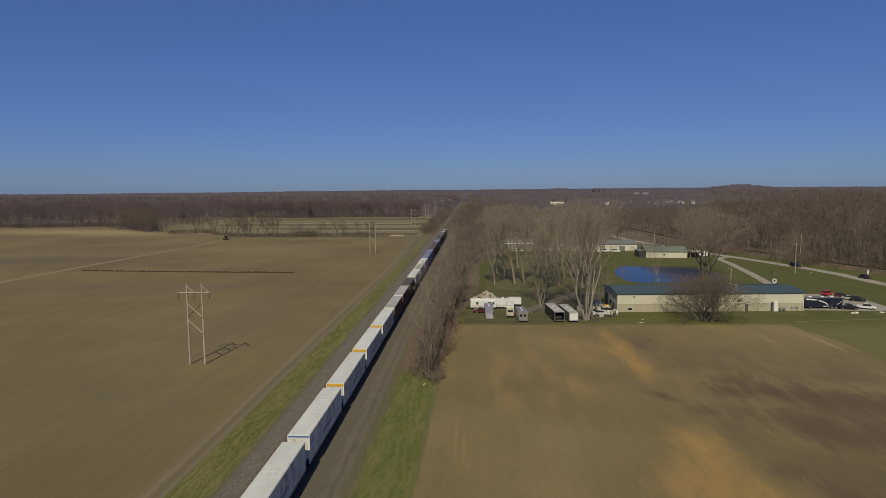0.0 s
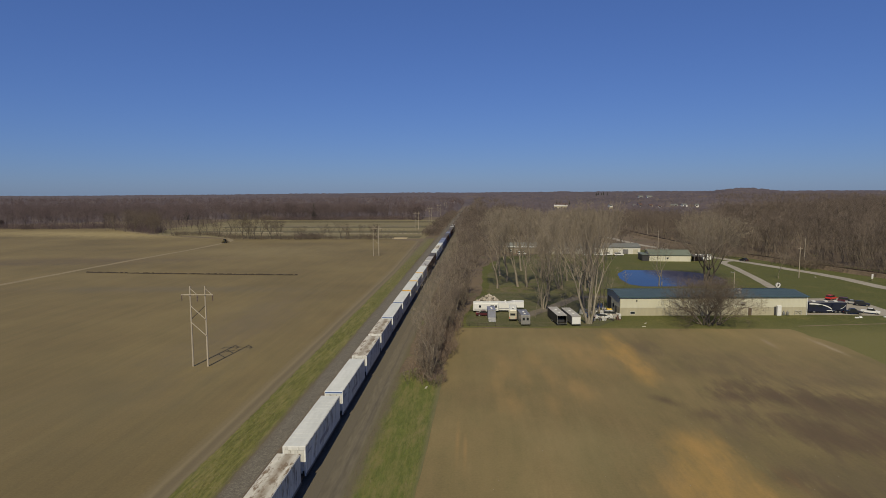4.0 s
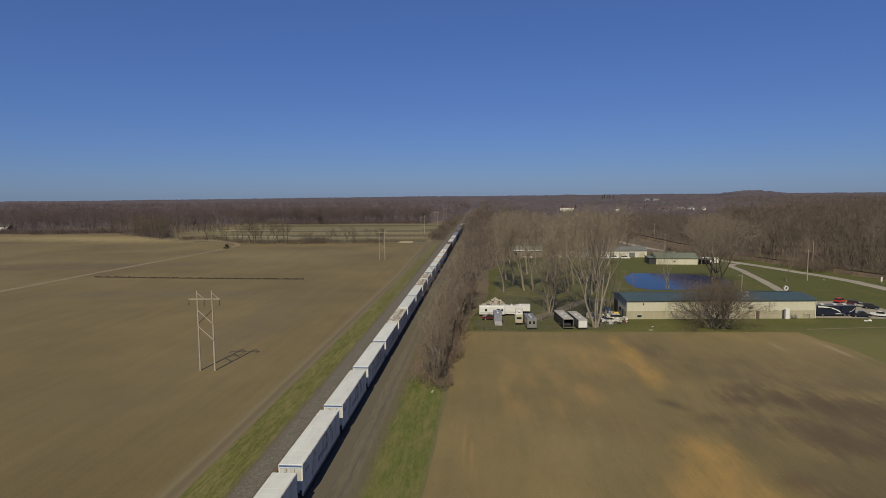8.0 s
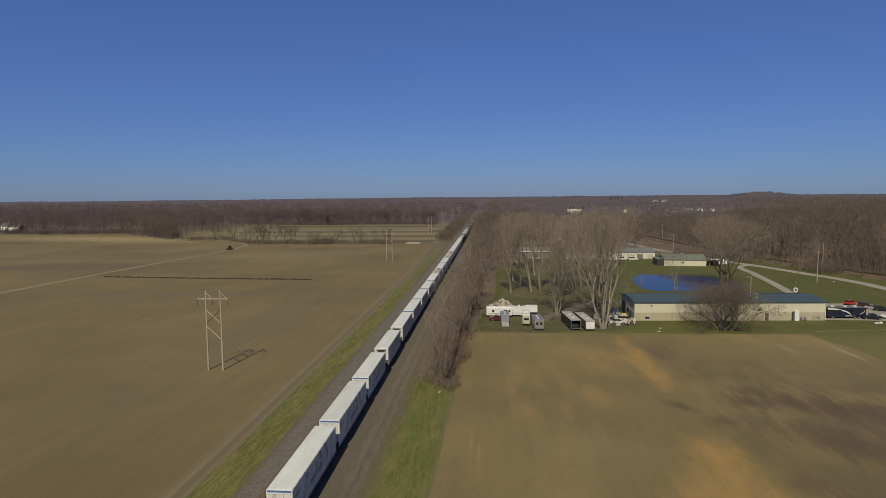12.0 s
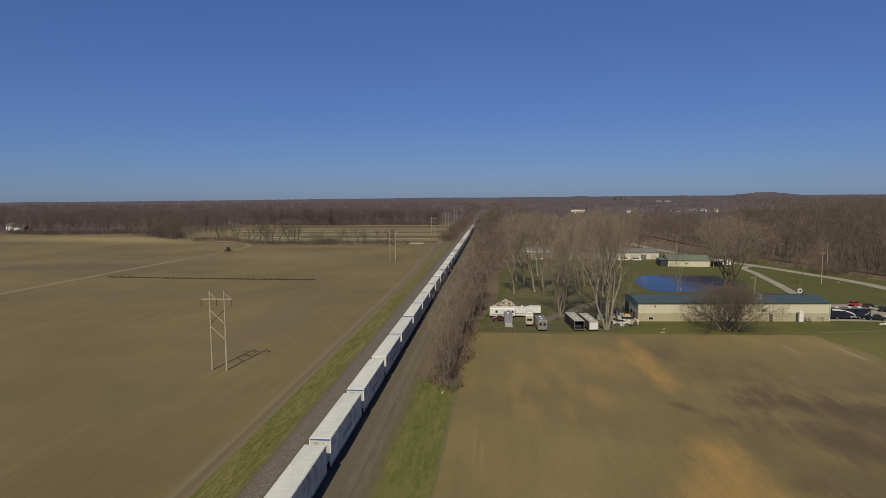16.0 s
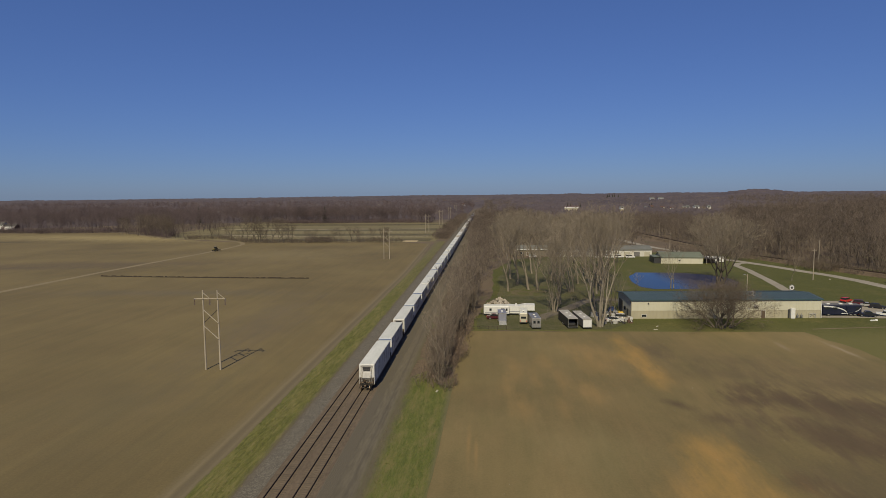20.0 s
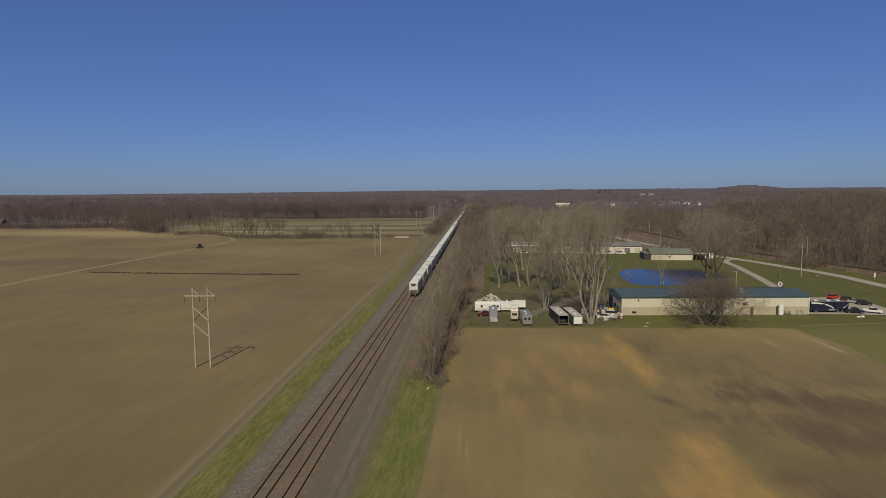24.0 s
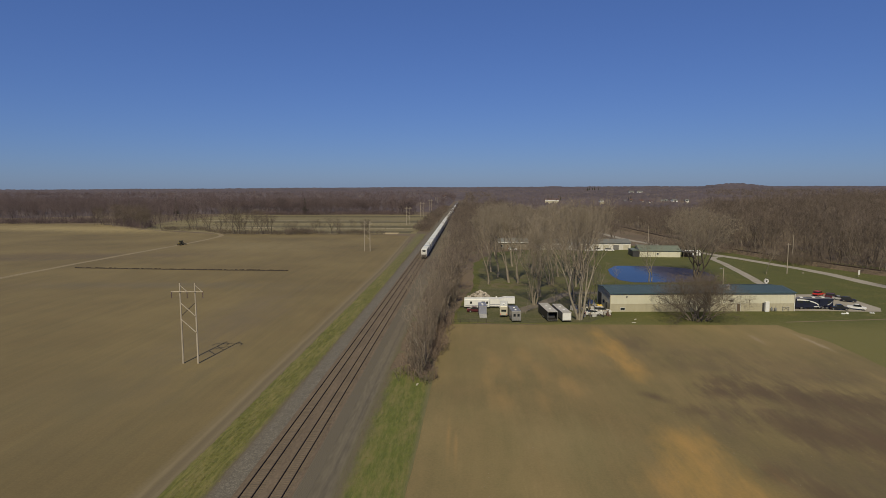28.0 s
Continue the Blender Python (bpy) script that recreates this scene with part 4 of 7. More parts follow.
def wood_mesh(tubes, levels, sides):
    v, f = [], []
    for level, pts in tubes:
        if level not in levels:
            continue
        n = sides[level]
        o = len(v)
        for k, (p, rad) in enumerate(pts):
            q = pts[min(k + 1, len(pts) - 1)][0] - pts[max(k - 1, 0)][0]
            q = q.to_track_quat("Z", "Y")
            for s_ in range(n):
                a = s_ * math.tau / n
                v.append(p + q @ Vector((math.cos(a) * rad, math.sin(a) * rad, 0)))
        for k in range(len(pts) - 1):
            for s_ in range(n):
                a, b = o + k * n + s_, o + k * n + (s_ + 1) % n
                f += [(a, b, b + n), (a, b + n, a + n)]
    return np.array([x[:] for x in v]).reshape(-1, 3), np.array(f, dtype=int).reshape(-1, 3)


def blade_mesh(blades):
    """Twigs as thin tapering blades."""
    v, f = [], []
    for a, b, w, turn in blades:
        d = (b - a)
        side = d.cross(Vector((math.cos(turn * 6.28), math.sin(turn * 6.28), 0.3))).normalized() * w
        o = len(v)
        v += [a - side * 0.8, a + side * 0.8, b]
        f += [(o, o + 1, o + 2)]
    return np.array([x[:] for x in v]).reshape(-1, 3), np.array(f, dtype=int).reshape(-1, 3)


def joined(*meshes):
    vs, fs, o = [], [], 0
    for v, f in meshes:
        vs.append(v)
        fs.append(f + o)
        o += len(v)
    return np.concatenate(vs), np.concatenate(fs)


def tree_kind(name, label, seed, bark, height, category="tree", twig=None, **how):
    tubes, blades = fork_out(seed, height, **how) if "bole" in how else grow(seed, height, **how)
    trunk = big_mesh("trunk", *wood_mesh(tubes, (0, 1), {0: 7, 1: 5}), bark)
    crown = big_mesh("crown", *joined(wood_mesh(tubes, (2, 3), {2: 3, 3: 3}), blade_mesh(blades)), twig or TWIG)
    trunk.shade_smooth()

    def plant(x, y, scale=1.0, turn=0.0, z=0.0, group=""):
        ob = thing(name, label, category, pose(x, y, z, 0, 0, turn), group)
        ob.scale = (scale,) * 3
        part("trunk", trunk, None, ob)
        part("crown", crown, None, ob)
        return ob
    return plant


def stamp(name, protos, spots, material, label, stems=None):
    """Many stems as one piece of woodland: spots are x, y, z, scale, turn."""
    vs, fs, ws, o = [], [], [], 0
    pick = np.random.default_rng(len(spots)).integers(0, len(protos), len(spots))
    for k, (pv, pf, *low) in enumerate(protos):
        sp = spots[pick == k]
        if not len(sp):
            continue
        c, s_ = np.cos(sp[:, 4]), np.sin(sp[:, 4])
        x = (pv[None, :, 0] * c[:, None] - pv[None, :, 1] * s_[:, None]) * sp[:, 3:4] + sp[:, 0:1]
        y = (pv[None, :, 0] * s_[:, None] + pv[None, :, 1] * c[:, None]) * sp[:, 3:4] + sp[:, 1:2]
        z = pv[None, :, 2] * sp[:, 3:4] + sp[:, 2:3]
        vs.append(np.stack([x, y, z], -1).reshape(-1, 3))
        fs.append((pf[None] + (np.arange(len(sp)) * len(pv))[:, None, None] + o).reshape(-1, 3))
        o += len(vs[-1])
        ws.append(np.tile(low[0] if low else np.zeros(len(pf)), len(sp)))
    ob = new(name, big_mesh(name, np.concatenate(vs), np.concatenate(fs), material, stems, np.concatenate(ws)))
    return tagged(ob, label, "woods", "", "stuff")


def light_proto(seed, height, limbs, subs, twigs, spread, width, twig_len, **how):
    tubes, blades = grow(seed, height, limbs, spread, subs=subs, twigs=twigs, width=width, twig_len=twig_len, **how)
    lines = [(a[0], b[0], max(a[1] * 0.8, width), 0.3 + 0.2 * l) for l, p in tubes if l == 1 for a, b in zip(p[::2], p[2::2])]
    stem = [(a[0], b[0], a[1] * 1.4, 0.1 + 0.5 * (k % 2)) for l, p in tubes if l == 0 for k in (0, 1) for a, b in ((p[0], p[-1]), (p[0], p[4]))]
    return joined(blade_mesh(stem + lines + [(p[0][0], p[-1][0], width * 1.2, 0.3) for l, p in tubes if l == 2] + blades))


def fork_proto(seed, width, **how):
    """A light tree for woodland: every branch and twig a thin blade, one metre tall."""
    tubes, blades = fork_out(seed, 1.0, width=width, **how)
    wood = [(p[0][0], p[-1][0] + (p[-1][0] - p[0][0]) * (0.5 if l == 0 else 0.1), max(p[0][1] * 1.2, width), 0.15 + 0.5 * k) for l, p in tubes for k in ((0, 1) if l == 0 else (0,))]
    v, f = joined(blade_mesh(wood + blades))
    return v, f, (np.arange(len(f)) < len(wood)).astype(int)


def scatter(n, inside, box, height, seed, grow_by=0.3):
    r = np.random.default_rng(seed)
    x, y = r.uniform(box[0], box[1], n), r.uniform(box[2], box[3], n)
    keep = np.array([bool(inside(a, b)) for a, b in zip(x, y)])
    x, y = x[keep], y[keep]
    z = np.array([rise(a, b) for a, b in zip(x, y)]) if len(x) else x
    tall = height * r.uniform(1 - grow_by, 1 + grow_by, len(x)) * np.where((x > 85) & (x < 330) & (y > 640) & (y < 905), 0.5, np.where((x > 40) & (x < 0.39 * y) & (y > 345), 0.7, 1.0))
    return np.stack([x, y, z, tall, r.uniform(0, 6.28, len(x))], 1)


def rise(x, y):
    """The ground's height: flat, but for the hill behind the woods to the east."""
    e = max(0.0, min(1.0, (x - 150 - (y - 300) * 0.12) / 260.0)) * max(0.0, min(1.0, (y - 230) / 120.0))
    return 7.0 * e * e * (3 - 2 * e)


# ---- woods ----
MID = [fork_proto(20 + k, 0.0030, bole=0.34, ways=(2, 3), levels=3, splay=0.42, twigs=6, twig_len=0.105, rad=0.014) for k in range(8)]
FAR = [fork_proto(40 + k, 0.0070, bole=0.34, ways=(2, 3), levels=2, splay=0.5, twigs=4, twig_len=0.17, rad=0.011) for k in range(6)]
BRUSH = [light_proto(60 + k, 1.0, 3, 3, 2, 0.5, 0.007, 0.25, stems=4, fork=0.1) for k in range(4)]
SCRUB = [light_proto(80 + k, 1.0, 3, 2, 1, 0.55, 0.016, 0.32, stems=3, fork=0.05) for k in range(4)]


def west_wood(x, y):
    return (x < -285 and y > 530 + 6 * math.sin(x * 0.05)) or (y > 686 + 8 * math.sin(x * 0.04) and x < (-66 if y < 800 else -42)) or (-300 < x < -258 and y > 466 - (x + 258) * 0.9)


def rail_wood(x, y):
    edge = -9.6 + 1.5 * math.sin(y * 0.07)
    right = -4 if y < 215 else -4 + (y - 215) * 0.14
    return edge < x < right and y > 150


BANK = [(105, 600), (118.9, 462), (123.5, 387), (131.7, 316), (142.6, 280), (149, 256.5), (156, 237), (185, 180), (225, 115)]


ROAD = [(182, -300), (170, 40), (152, 150), (143, 190), (139.5, 212), (138.6, 232), (136, 247), (132, 259), (126, 281), (119, 300), (111, 330), (104, 357), (100, 370), (97, 390), (88, 470), (74, 580), (62, 720)]


def road_x(y):
    return float(np.interp(y, [p[1] for p in ROAD], [p[0] for p in ROAD]))


def bank_x(y):
    return float(np.interp(y, [p[1] for p in BANK[::-1]], [p[0] for p in BANK[::-1]]))


def east_wood(x, y):
    return x > bank_x(y) + 5 + 2 * math.sin(y * 0.09)


def mid_wood(x, y):
    return (x < 40 or abs(x - road_x(y)) > 7) and (x < bank_x(y) - 24 or x > bank_x(y) + 5)


stamp("woods", MID, scatter(520, lambda x, y: west_wood(x, y), (-300, -42, 680, 735), 17, 31), WOOD_FAR, "bare brown woods behind the strip meadow, tinted purple for haze", STEM_FAR)
stamp("woods", MID, scatter(2300, lambda x, y: west_wood(x, y) and y < 760, (-700, -40, 455, 760), 18, 1), WOOD_FAR, "bare brown woods beyond the field, tinted purple for haze", STEM_FAR)
stamp("woods", FAR, scatter(3000, west_wood, (-1300, -42, 760, 1500), 17, 2), WOOD_FAR, "bare far woods", STEM_FAR)
stamp("woods", MID, scatter(1150, rail_wood, (-14, 45, 150, 480), 12, 3), WOOD_TAN, "bare brown scrub wood beside the line", STEM_MID)
stamp("woods", MID, scatter(1400, mid_wood, (-12, 150, 356, 620), 16, 4), WOOD_MID, "bare brown woods", STEM_MID)
stamp("woods", FAR, scatter(3000, lambda x, y: x > -12, (-12, 900, 600, 1500), 16, 5), WOOD_MID, "bare far brown woods", STEM_MID)
stamp("woods", MID, scatter(2300, east_wood, (118, 420, 222, 620), 20, 6, 0.2), WOOD_MID, "tall bare woods on the rise", STEM_MID)
stamp("woods", MID, scatter(620, lambda x, y: east_wood(x, y) and x < bank_x(y) + 34, (118, 420, 180, 480), 17, 17, 0.3), WOOD_MID, "dense front of the woods on the rise", STEM_MID)
stamp("woods", MID, scatter(420, lambda x, y: east_wood(x, y) and x < bank_x(y) + 40, (118, 250, 215, 480), 13, 7, 0.5), WOOD_MID, "lower bare trees along the wood's edge", STEM_MID)
stamp("understory", BRUSH, scatter(900, lambda x, y: bank_x(y) + 4 < x < bank_x(y) + 60, (118, 330, 200, 480), 4.2, 41, 0.5), WOOD_MID, "bare brushwood under the woods on the rise")
stamp("woods", MID, scatter(1100, lambda x, y: west_wood(x, y) and not west_wood(x, y - 28), (-720, -42, 455, 720), 15, 8, 0.4), WOOD_FAR, "bare trees along the edge of the far woods", STEM_FAR)
stamp("understory", BRUSH, scatter(4000, lambda x, y: -5.5 < x - bank_x(y) < 5, (112, 190, 230, 520), 2.6, 43, 0.5), WOOD_MID, "bare brush along the branch line bank")
stamp("understory", SCRUB, scatter(26000, lambda x, y: x > -462 and west_wood(x, y + 6) and not west_wood(x, y - 12), (-720, -42, 450, 712), 5.0, 42, 0.5), WOOD_FAR, "dark brushwood along the edge of the far woods")
stamp("woods", MID, scatter(420, lambda x, y: y > 462 - (x + 252) * 0.55 and x < -0.56 * y + 4, (-325, -244, 440, 570), 14.5, 9, 0.4), WOOD_MID, "bare trees at the field's far corner", STEM_MID)


def far_canopy():
    """Bare tree tops of the distance, out to the skyline, with the line's cutting left low."""
    cols, rings = 1000, 90
    a = np.radians(np.linspace(-62, 62, cols))
    d = 745 * (4780 / 745) ** np.linspace(0, 1, rings)
    v = np.zeros((rings, cols, 3))
    for i, dd in enumerate(d):
        x, y = dd * np.sin(a), dd * np.cos(a)
        k = np.random.default_rng(100 + i)
        hill = 17 * np.exp(-((a - 0.405) / 0.045) ** 2) * np.exp(-((dd - 2600) / 700) ** 2) + 9 * np.exp(-((a - 0.14) / 0.035) ** 2) * np.exp(-((dd - 3200) / 500) ** 2) + 2.5 * np.clip((a - 0.05) / 0.5, 0, 1) * min(1, dd / 3000) - 7 * np.clip((-a - 0.1) / 0.4, 0, 1) * min(1, dd / 3500)
        swell = 2.4 * np.sin(a * 55 + i * 0.7) * np.sin(a * 23 + i * 0.3) + 1.6 * np.sin(a * 140 + i * 1.9)
        low = np.where((x > 85) & (x < 330) & (y < 905), -4.5, 0.0)
        ramp_up = min(1.0, (dd - 745) / 130)
        near_line = np.maximum(np.clip((np.abs(x + 21) - 9) / 25, 0, 1), np.clip((dd - 1150) / 900, 0, 1))
        tops = (9.5 + min(3.0, (dd - 745) / 200) + swell + k.uniform(-2.2, 2.6, cols)) * ramp_up - 1.5 * (1 - ramp_up) + hill + low + 0.4 * np.array([rise(p, q) for p, q in zip(x, y)]) * ramp_up
        z = near_line * tops - 1.5 * (1 - near_line)
        v[i] = np.stack([x, y, z], 1)
    idx = np.arange(rings * cols).reshape(rings, cols)
    q = np.stack([idx[:-1, :-1], idx[:-1, 1:], idx[1:, 1:], idx[1:, :-1]], -1).reshape(-1, 4)
    flat = v.reshape(-1, 3)
    return flat, np.concatenate([q[:, [0, 1, 2]], q[:, [0, 2, 3]]])


tagged(new("distant_woods", big_mesh("distant_woods", *far_canopy(), CANOPY)), "distant bare woods out to the skyline", "woods", "", "stuff")

# ---- the transmission line ----
def h_frame():
    ob = thing("power_pole", "grey wooden H-frame power pole standing in the field", "power pole", group="power poles along the line")
    half, h = 1.45, 15.8
    for sx in (-half, half):
        part("pole", Shape().tube((sx, 0, -0.5), (sx, 0, h), 0.19, 0.12, n=10), POLE_WOOD, ob)
    part("crossarm", Shape().bar((-3.1, -0.22, 14.2), (3.1, -0.22, 14.2), 0.12, 0.18), POLE_WOOD, ob)
    part("arm_brace", Shape().bar((-half, -0.2, 15.5), (-0.1, -0.2, 14.3), 0.1, 0.1), POLE_WOOD, ob)
    part("arm_brace", Shape().bar((half, -0.2, 15.5), (half + 1.35, -0.2, 14.3), 0.1, 0.1), POLE_WOOD, ob)
    part("cross_brace", Shape().bar((-half, -0.22, 12.1), (half, -0.22, 9.4), 0.11, 0.15), POLE_WOOD, ob)
    part("cross_brace", Shape().bar((half, 0.22, 12.1), (-half, 0.22, 9.4), 0.14, 0.16), BRACE_DARK, ob)
    part("cross_brace", Shape().bar((-half, -0.22, 8.9), (half, -0.22, 6.2), 0.11, 0.15), POLE_WOOD, ob)
    for x in (-3.0, 0.0, 3.0):
        s = Shape()
        for k in range(7):
            s.tube((x, -0.22, 14.0 - k * 0.16), (x, -0.22, 13.93 - k * 0.16), 0.13, 0.05, n=8)
        part("insulator", s.tube((x, -0.22, 14.1), (x, -0.22, 12.85), 0.03, n=6), INSULATOR, ob)
    return ob


frame_pole = h_frame()
frame_pole.matrix_world = pose(-54.0, 111.1, 0, 0, 0, 2)
for x, y in ((-53.2, 307.5), (-53.0, 512), (-51.5, 640), (-50.5, 765), (-50, 900)):
    copy_thing(frame_pole, pose(x, y, 0, 0, 0, 2))


# ---- the fields to the west ----
def strip_along(line, width):
    """The outline of a band of that width along a line of points."""
    left, right = [], []
    for i, p in enumerate(line):
        a, b = line[max(i - 1, 0)], line[min(i + 1, len(line) - 1)]
        d = Vector((b[0] - a[0], b[1] - a[1])).normalized()
        n = Vector((-d.y, d.x)) * width / 2
        left.append((p[0] + n.x, p[1] + n.y))
        right.append((p[0] - n.x, p[1] - n.y))
    return left + right[::-1]


FARM_ROAD = [(-180, 120), (-175.3, 208), (-173.0, 261), (-167.0, 343), (-166.8, 380), (-168.5, 398), (-173, 408), (-181, 420), (-192, 431), (-208, 439), (-232, 443), (-251, 453), (-300, 492)]
sheet("farm_road", strip_along(FARM_ROAD, 3.2), 0.07, DIRT_TRACK, "pale dirt farm road across the tilled field", "dirt road", 0.35)

# A low uneven ridge, much darker than the field, along one line.
RIDGE_DARK = surface("near-black ridge", (0.0138, 0.0103, 0.0069), (0.0327, 0.0232, 0.0155), 1.5, 0.2, 0.95, bump=0.8, dist=0.2)
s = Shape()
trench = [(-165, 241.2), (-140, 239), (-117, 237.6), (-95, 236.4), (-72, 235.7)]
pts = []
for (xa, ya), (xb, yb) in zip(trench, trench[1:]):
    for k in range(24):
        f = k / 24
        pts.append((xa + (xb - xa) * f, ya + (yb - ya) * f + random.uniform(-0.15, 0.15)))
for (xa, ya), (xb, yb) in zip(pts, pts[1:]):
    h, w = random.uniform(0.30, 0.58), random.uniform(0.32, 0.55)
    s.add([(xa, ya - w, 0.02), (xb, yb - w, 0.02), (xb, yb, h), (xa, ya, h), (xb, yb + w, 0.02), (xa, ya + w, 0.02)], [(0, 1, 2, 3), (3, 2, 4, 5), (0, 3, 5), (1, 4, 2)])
tagged(new("soil_ridge", s.mesh("soil_ridge", RIDGE_DARK)), "long low near-black ridge across the field", "soil ridge", "", "stuff")

sheet("meadow_strip", [(-282, 530), (-255, 458), (-178, 420), (-60, 417), (-38, 420), (-38, 684), (-284, 684)], 0.04, STRIP_DRY, "straw-coloured strip meadow beyond the hedge", "meadow", 1.5)
GREEN_DRY = grass("dull winter grass", (0.043, 0.0387, 0.0155), (0.086, 0.074, 0.0292), (0.1376, 0.1075, 0.0516), 0.55)
for y0, y1 in ((424, 447), (478, 500), (540, 575), (628, 660)):
    sheet("green_strip", [(-240 + (y0 < 450) * 60, y0), (-42, y0), (-42, y1), (-240 + (y0 < 450) * 60, y1)], 0.07, GREEN_DRY, "dull green band of the strip meadow", "meadow", 1.2)
PALE_STRAW = surface("bleached straw", (0.240, 0.200, 0.128), (0.340, 0.290, 0.195), 1.0, 0.08, 0.95, stretch=(0.15, 1, 1), bump=0.4)
for x0, x1, y0, y1 in ((-222, -160, 478, 484), (-176, -46, 468, 472.5), (-262, -60, 562, 569)):
    sheet("straw_strip", [(x0, y0 + 3), (x1, y0), (x1, y1), (x0, y1 + 3)], 0.09, PALE_STRAW, "bleached straw strip of the meadow", "meadow", 0.9)
sheet("straw_patch", [(-61, 414), (-50.5, 414), (-51.5, 428), (-61.5, 428)], 0.10, surface("pale straw", (0.2924, 0.2322, 0.129), (0.3956, 0.3182, 0.1892), 1.5, 0.2, 0.95, bump=0.4), "pale patch of trampled straw", "straw", 0.8)

def hedge_back(x):
    """How far the hedge falls back behind the farm road's bend."""
    return max(0.0, min(34.0, (-170 - x) * 0.95))


row_spots = [(x, y) for y in (459, 502, 626) for x in range(int(-270 - (y - 450) * 0.1), -44, 4)]
low_rows = np.array([(x, y, 0.0, 2.0, k * 1.7) for k, (x, y) in enumerate(row_spots)])
stamp("shrub_rows", BRUSH, low_rows, WOOD_MID, "low bare shrub rows between the meadow strips")
stamp("hedge_brush", BRUSH, scatter(2300, lambda x, y: 410 < y - hedge_back(x) < 419 + 4 * math.sin(x * 0.21), (-235, -60, 409, 465), 3.0, 11, 0.55), TWIG_DARK, "bare hedge brush along the field edge")
stamp("hedge_brush", BRUSH, scatter(40, lambda x, y: True, (-128, -112, 407, 420), 5.0, 12, 0.4), WOOD_MID, "dense bare thicket at the field edge")
stamp("hedge_brush", BRUSH, scatter(420, lambda x, y: x < -30.5 - (y - 440) * 0.004, (-41, -30, 440, 900), 5.5, 13, 0.5), WOOD_MID, "bare brush along the west side of the line")
stamp("line_brush", MID, scatter(160, lambda x, y: True, (-60, -32, 690, 1500), 12, 14, 0.4), WOOD_FAR, "bare trees west of the far line")

TALL = [tree_kind("cottonwood_tree", "tall bare cottonwood with pale ascending limbs", 201 + k, BARK, 24, bole=0.24, levels=5, splay=0.44, twigs=15, twig_len=0.055, width=0.017, rad=0.020, wiggle=0.2, sprouts=5) for k in range(3)]
FORKED = [tree_kind("cottonwood_tree", "tall bare tree with several pale stems from one base", 231 + k, BARK, 24, bole=0.22, levels=5, splay=0.40, twigs=8, twig_len=0.055, width=0.015, stems=4, stem_out=0.075, rad=0.020, wiggle=0.17, sprouts=4) for k in range(2)]
PALE = tree_kind("cottonwood_tree", "tall bare tree with whitish upper limbs beside the trailers", 231, BARK_PALE, 24, bole=0.22, levels=5, splay=0.36, twigs=8, twig_len=0.055, width=0.015, stems=4, stem_out=0.045, rad=0.022, wiggle=0.2, sprouts=5)
WIDE = tree_kind("spreading_tree", "broad bare tree with dark forking trunks by the pond", 219, BARK_DARK, 25, bole=0.18, levels=5, splay=0.62, twigs=17, twig_len=0.055, width=0.016, stems=4, stem_out=0.2, rad=0.030, wiggle=0.22, sprouts=4)
SMALL = [tree_kind("bare_tree", "slender bare tree with a thin pale stem", 251 + k, BARK, 10, bole=0.24, levels=4, splay=0.42, twigs=7, twig_len=0.07, width=0.014, rad=0.015) for k in range(2)]
HEDGE_TREE = [tree_kind("hedge_tree", "dark bare tree in the field hedge", 271 + k, BARK_DARK, 11, twig=TWIG_DARK, bole=0.22, levels=4, splay=0.5, twigs=6, twig_len=0.09, width=0.03, rad=0.026) for k in range(3)]
SHRUB = [tree_kind("shrub", "bare tan shrub with many thin upright stems", 291 + k, BARK, 9, "shrub", twig=TWIG_TAN, limbs=6, spread=0.24, lean=0.55, fork=0.10, subs=6, twigs=5, twig_len=0.085, width=0.013, stems=7) for k in range(3)]
ROUND = tree_kind("spreading_tree", "low wide bare clump with dark crooked stems beside the shed", 317, BARK_DARK, 11.0, twig=TWIG_DARK, bole=0.17, levels=5, splay=0.60, twigs=4, twig_len=0.07, width=0.015, stems=17, stem_out=0.62, rad=0.028, lift=0.07, wiggle=0.38, shrink=0.78, foot=0.17)

r = random.Random(5)
for k in range(27):
    hx = -218 + (k // 3) * 17.5 + (k % 3) * 2.6 + r.uniform(-2.5, 2.5)
    HEDGE_TREE[k % 3](hx, 418 + hedge_back(hx) + r.uniform(-3, 4), r.uniform(0.7, 1.25), r.uniform(0, 360), group="trees of the field hedge")
for x, y, k in ((-258, 462, 1.5), (-249, 458, 1.3), (-244, 462, 1.1), (-266, 472, 1.5), (-92, 415, 0.8), (-84, 418, 0.9), (-74, 421, 0.8), (-262, 465, 1.2), (-479, 545, 0.42), (-482, 546, 0.36),
                (-166, 414, 1.75), (-163, 416, 1.5), (-157, 413, 1.45), (-154, 415, 1.6), (-145, 412, 1.5), (-139, 413, 1.2)):
    HEDGE_TREE[int(x) % 3](x, y, k, r.uniform(0, 360), group="trees of the field hedge")

# ---- the thicket beside the line ----
for k in range(28):
    f = (k + r.random()) / 28
    y = 102.5 + f * 46
    SHRUB[k % 3](r.uniform(-11.0, -8.5 + f * 2.2), y, r.uniform(0.55, 0.8) + min(f, 0.5) * 0.55 * r.uniform(0.5, 1.1), r.uniform(0, 360), group="thicket beside the line")
for k in range(34):
    f = (k + r.random()) / 34
    SHRUB[k % 3](r.uniform(-10.4, -4.0), 148 + f * 80, r.uniform(0.7, 1.15), r.uniform(0, 360), group="thicket beside the line")
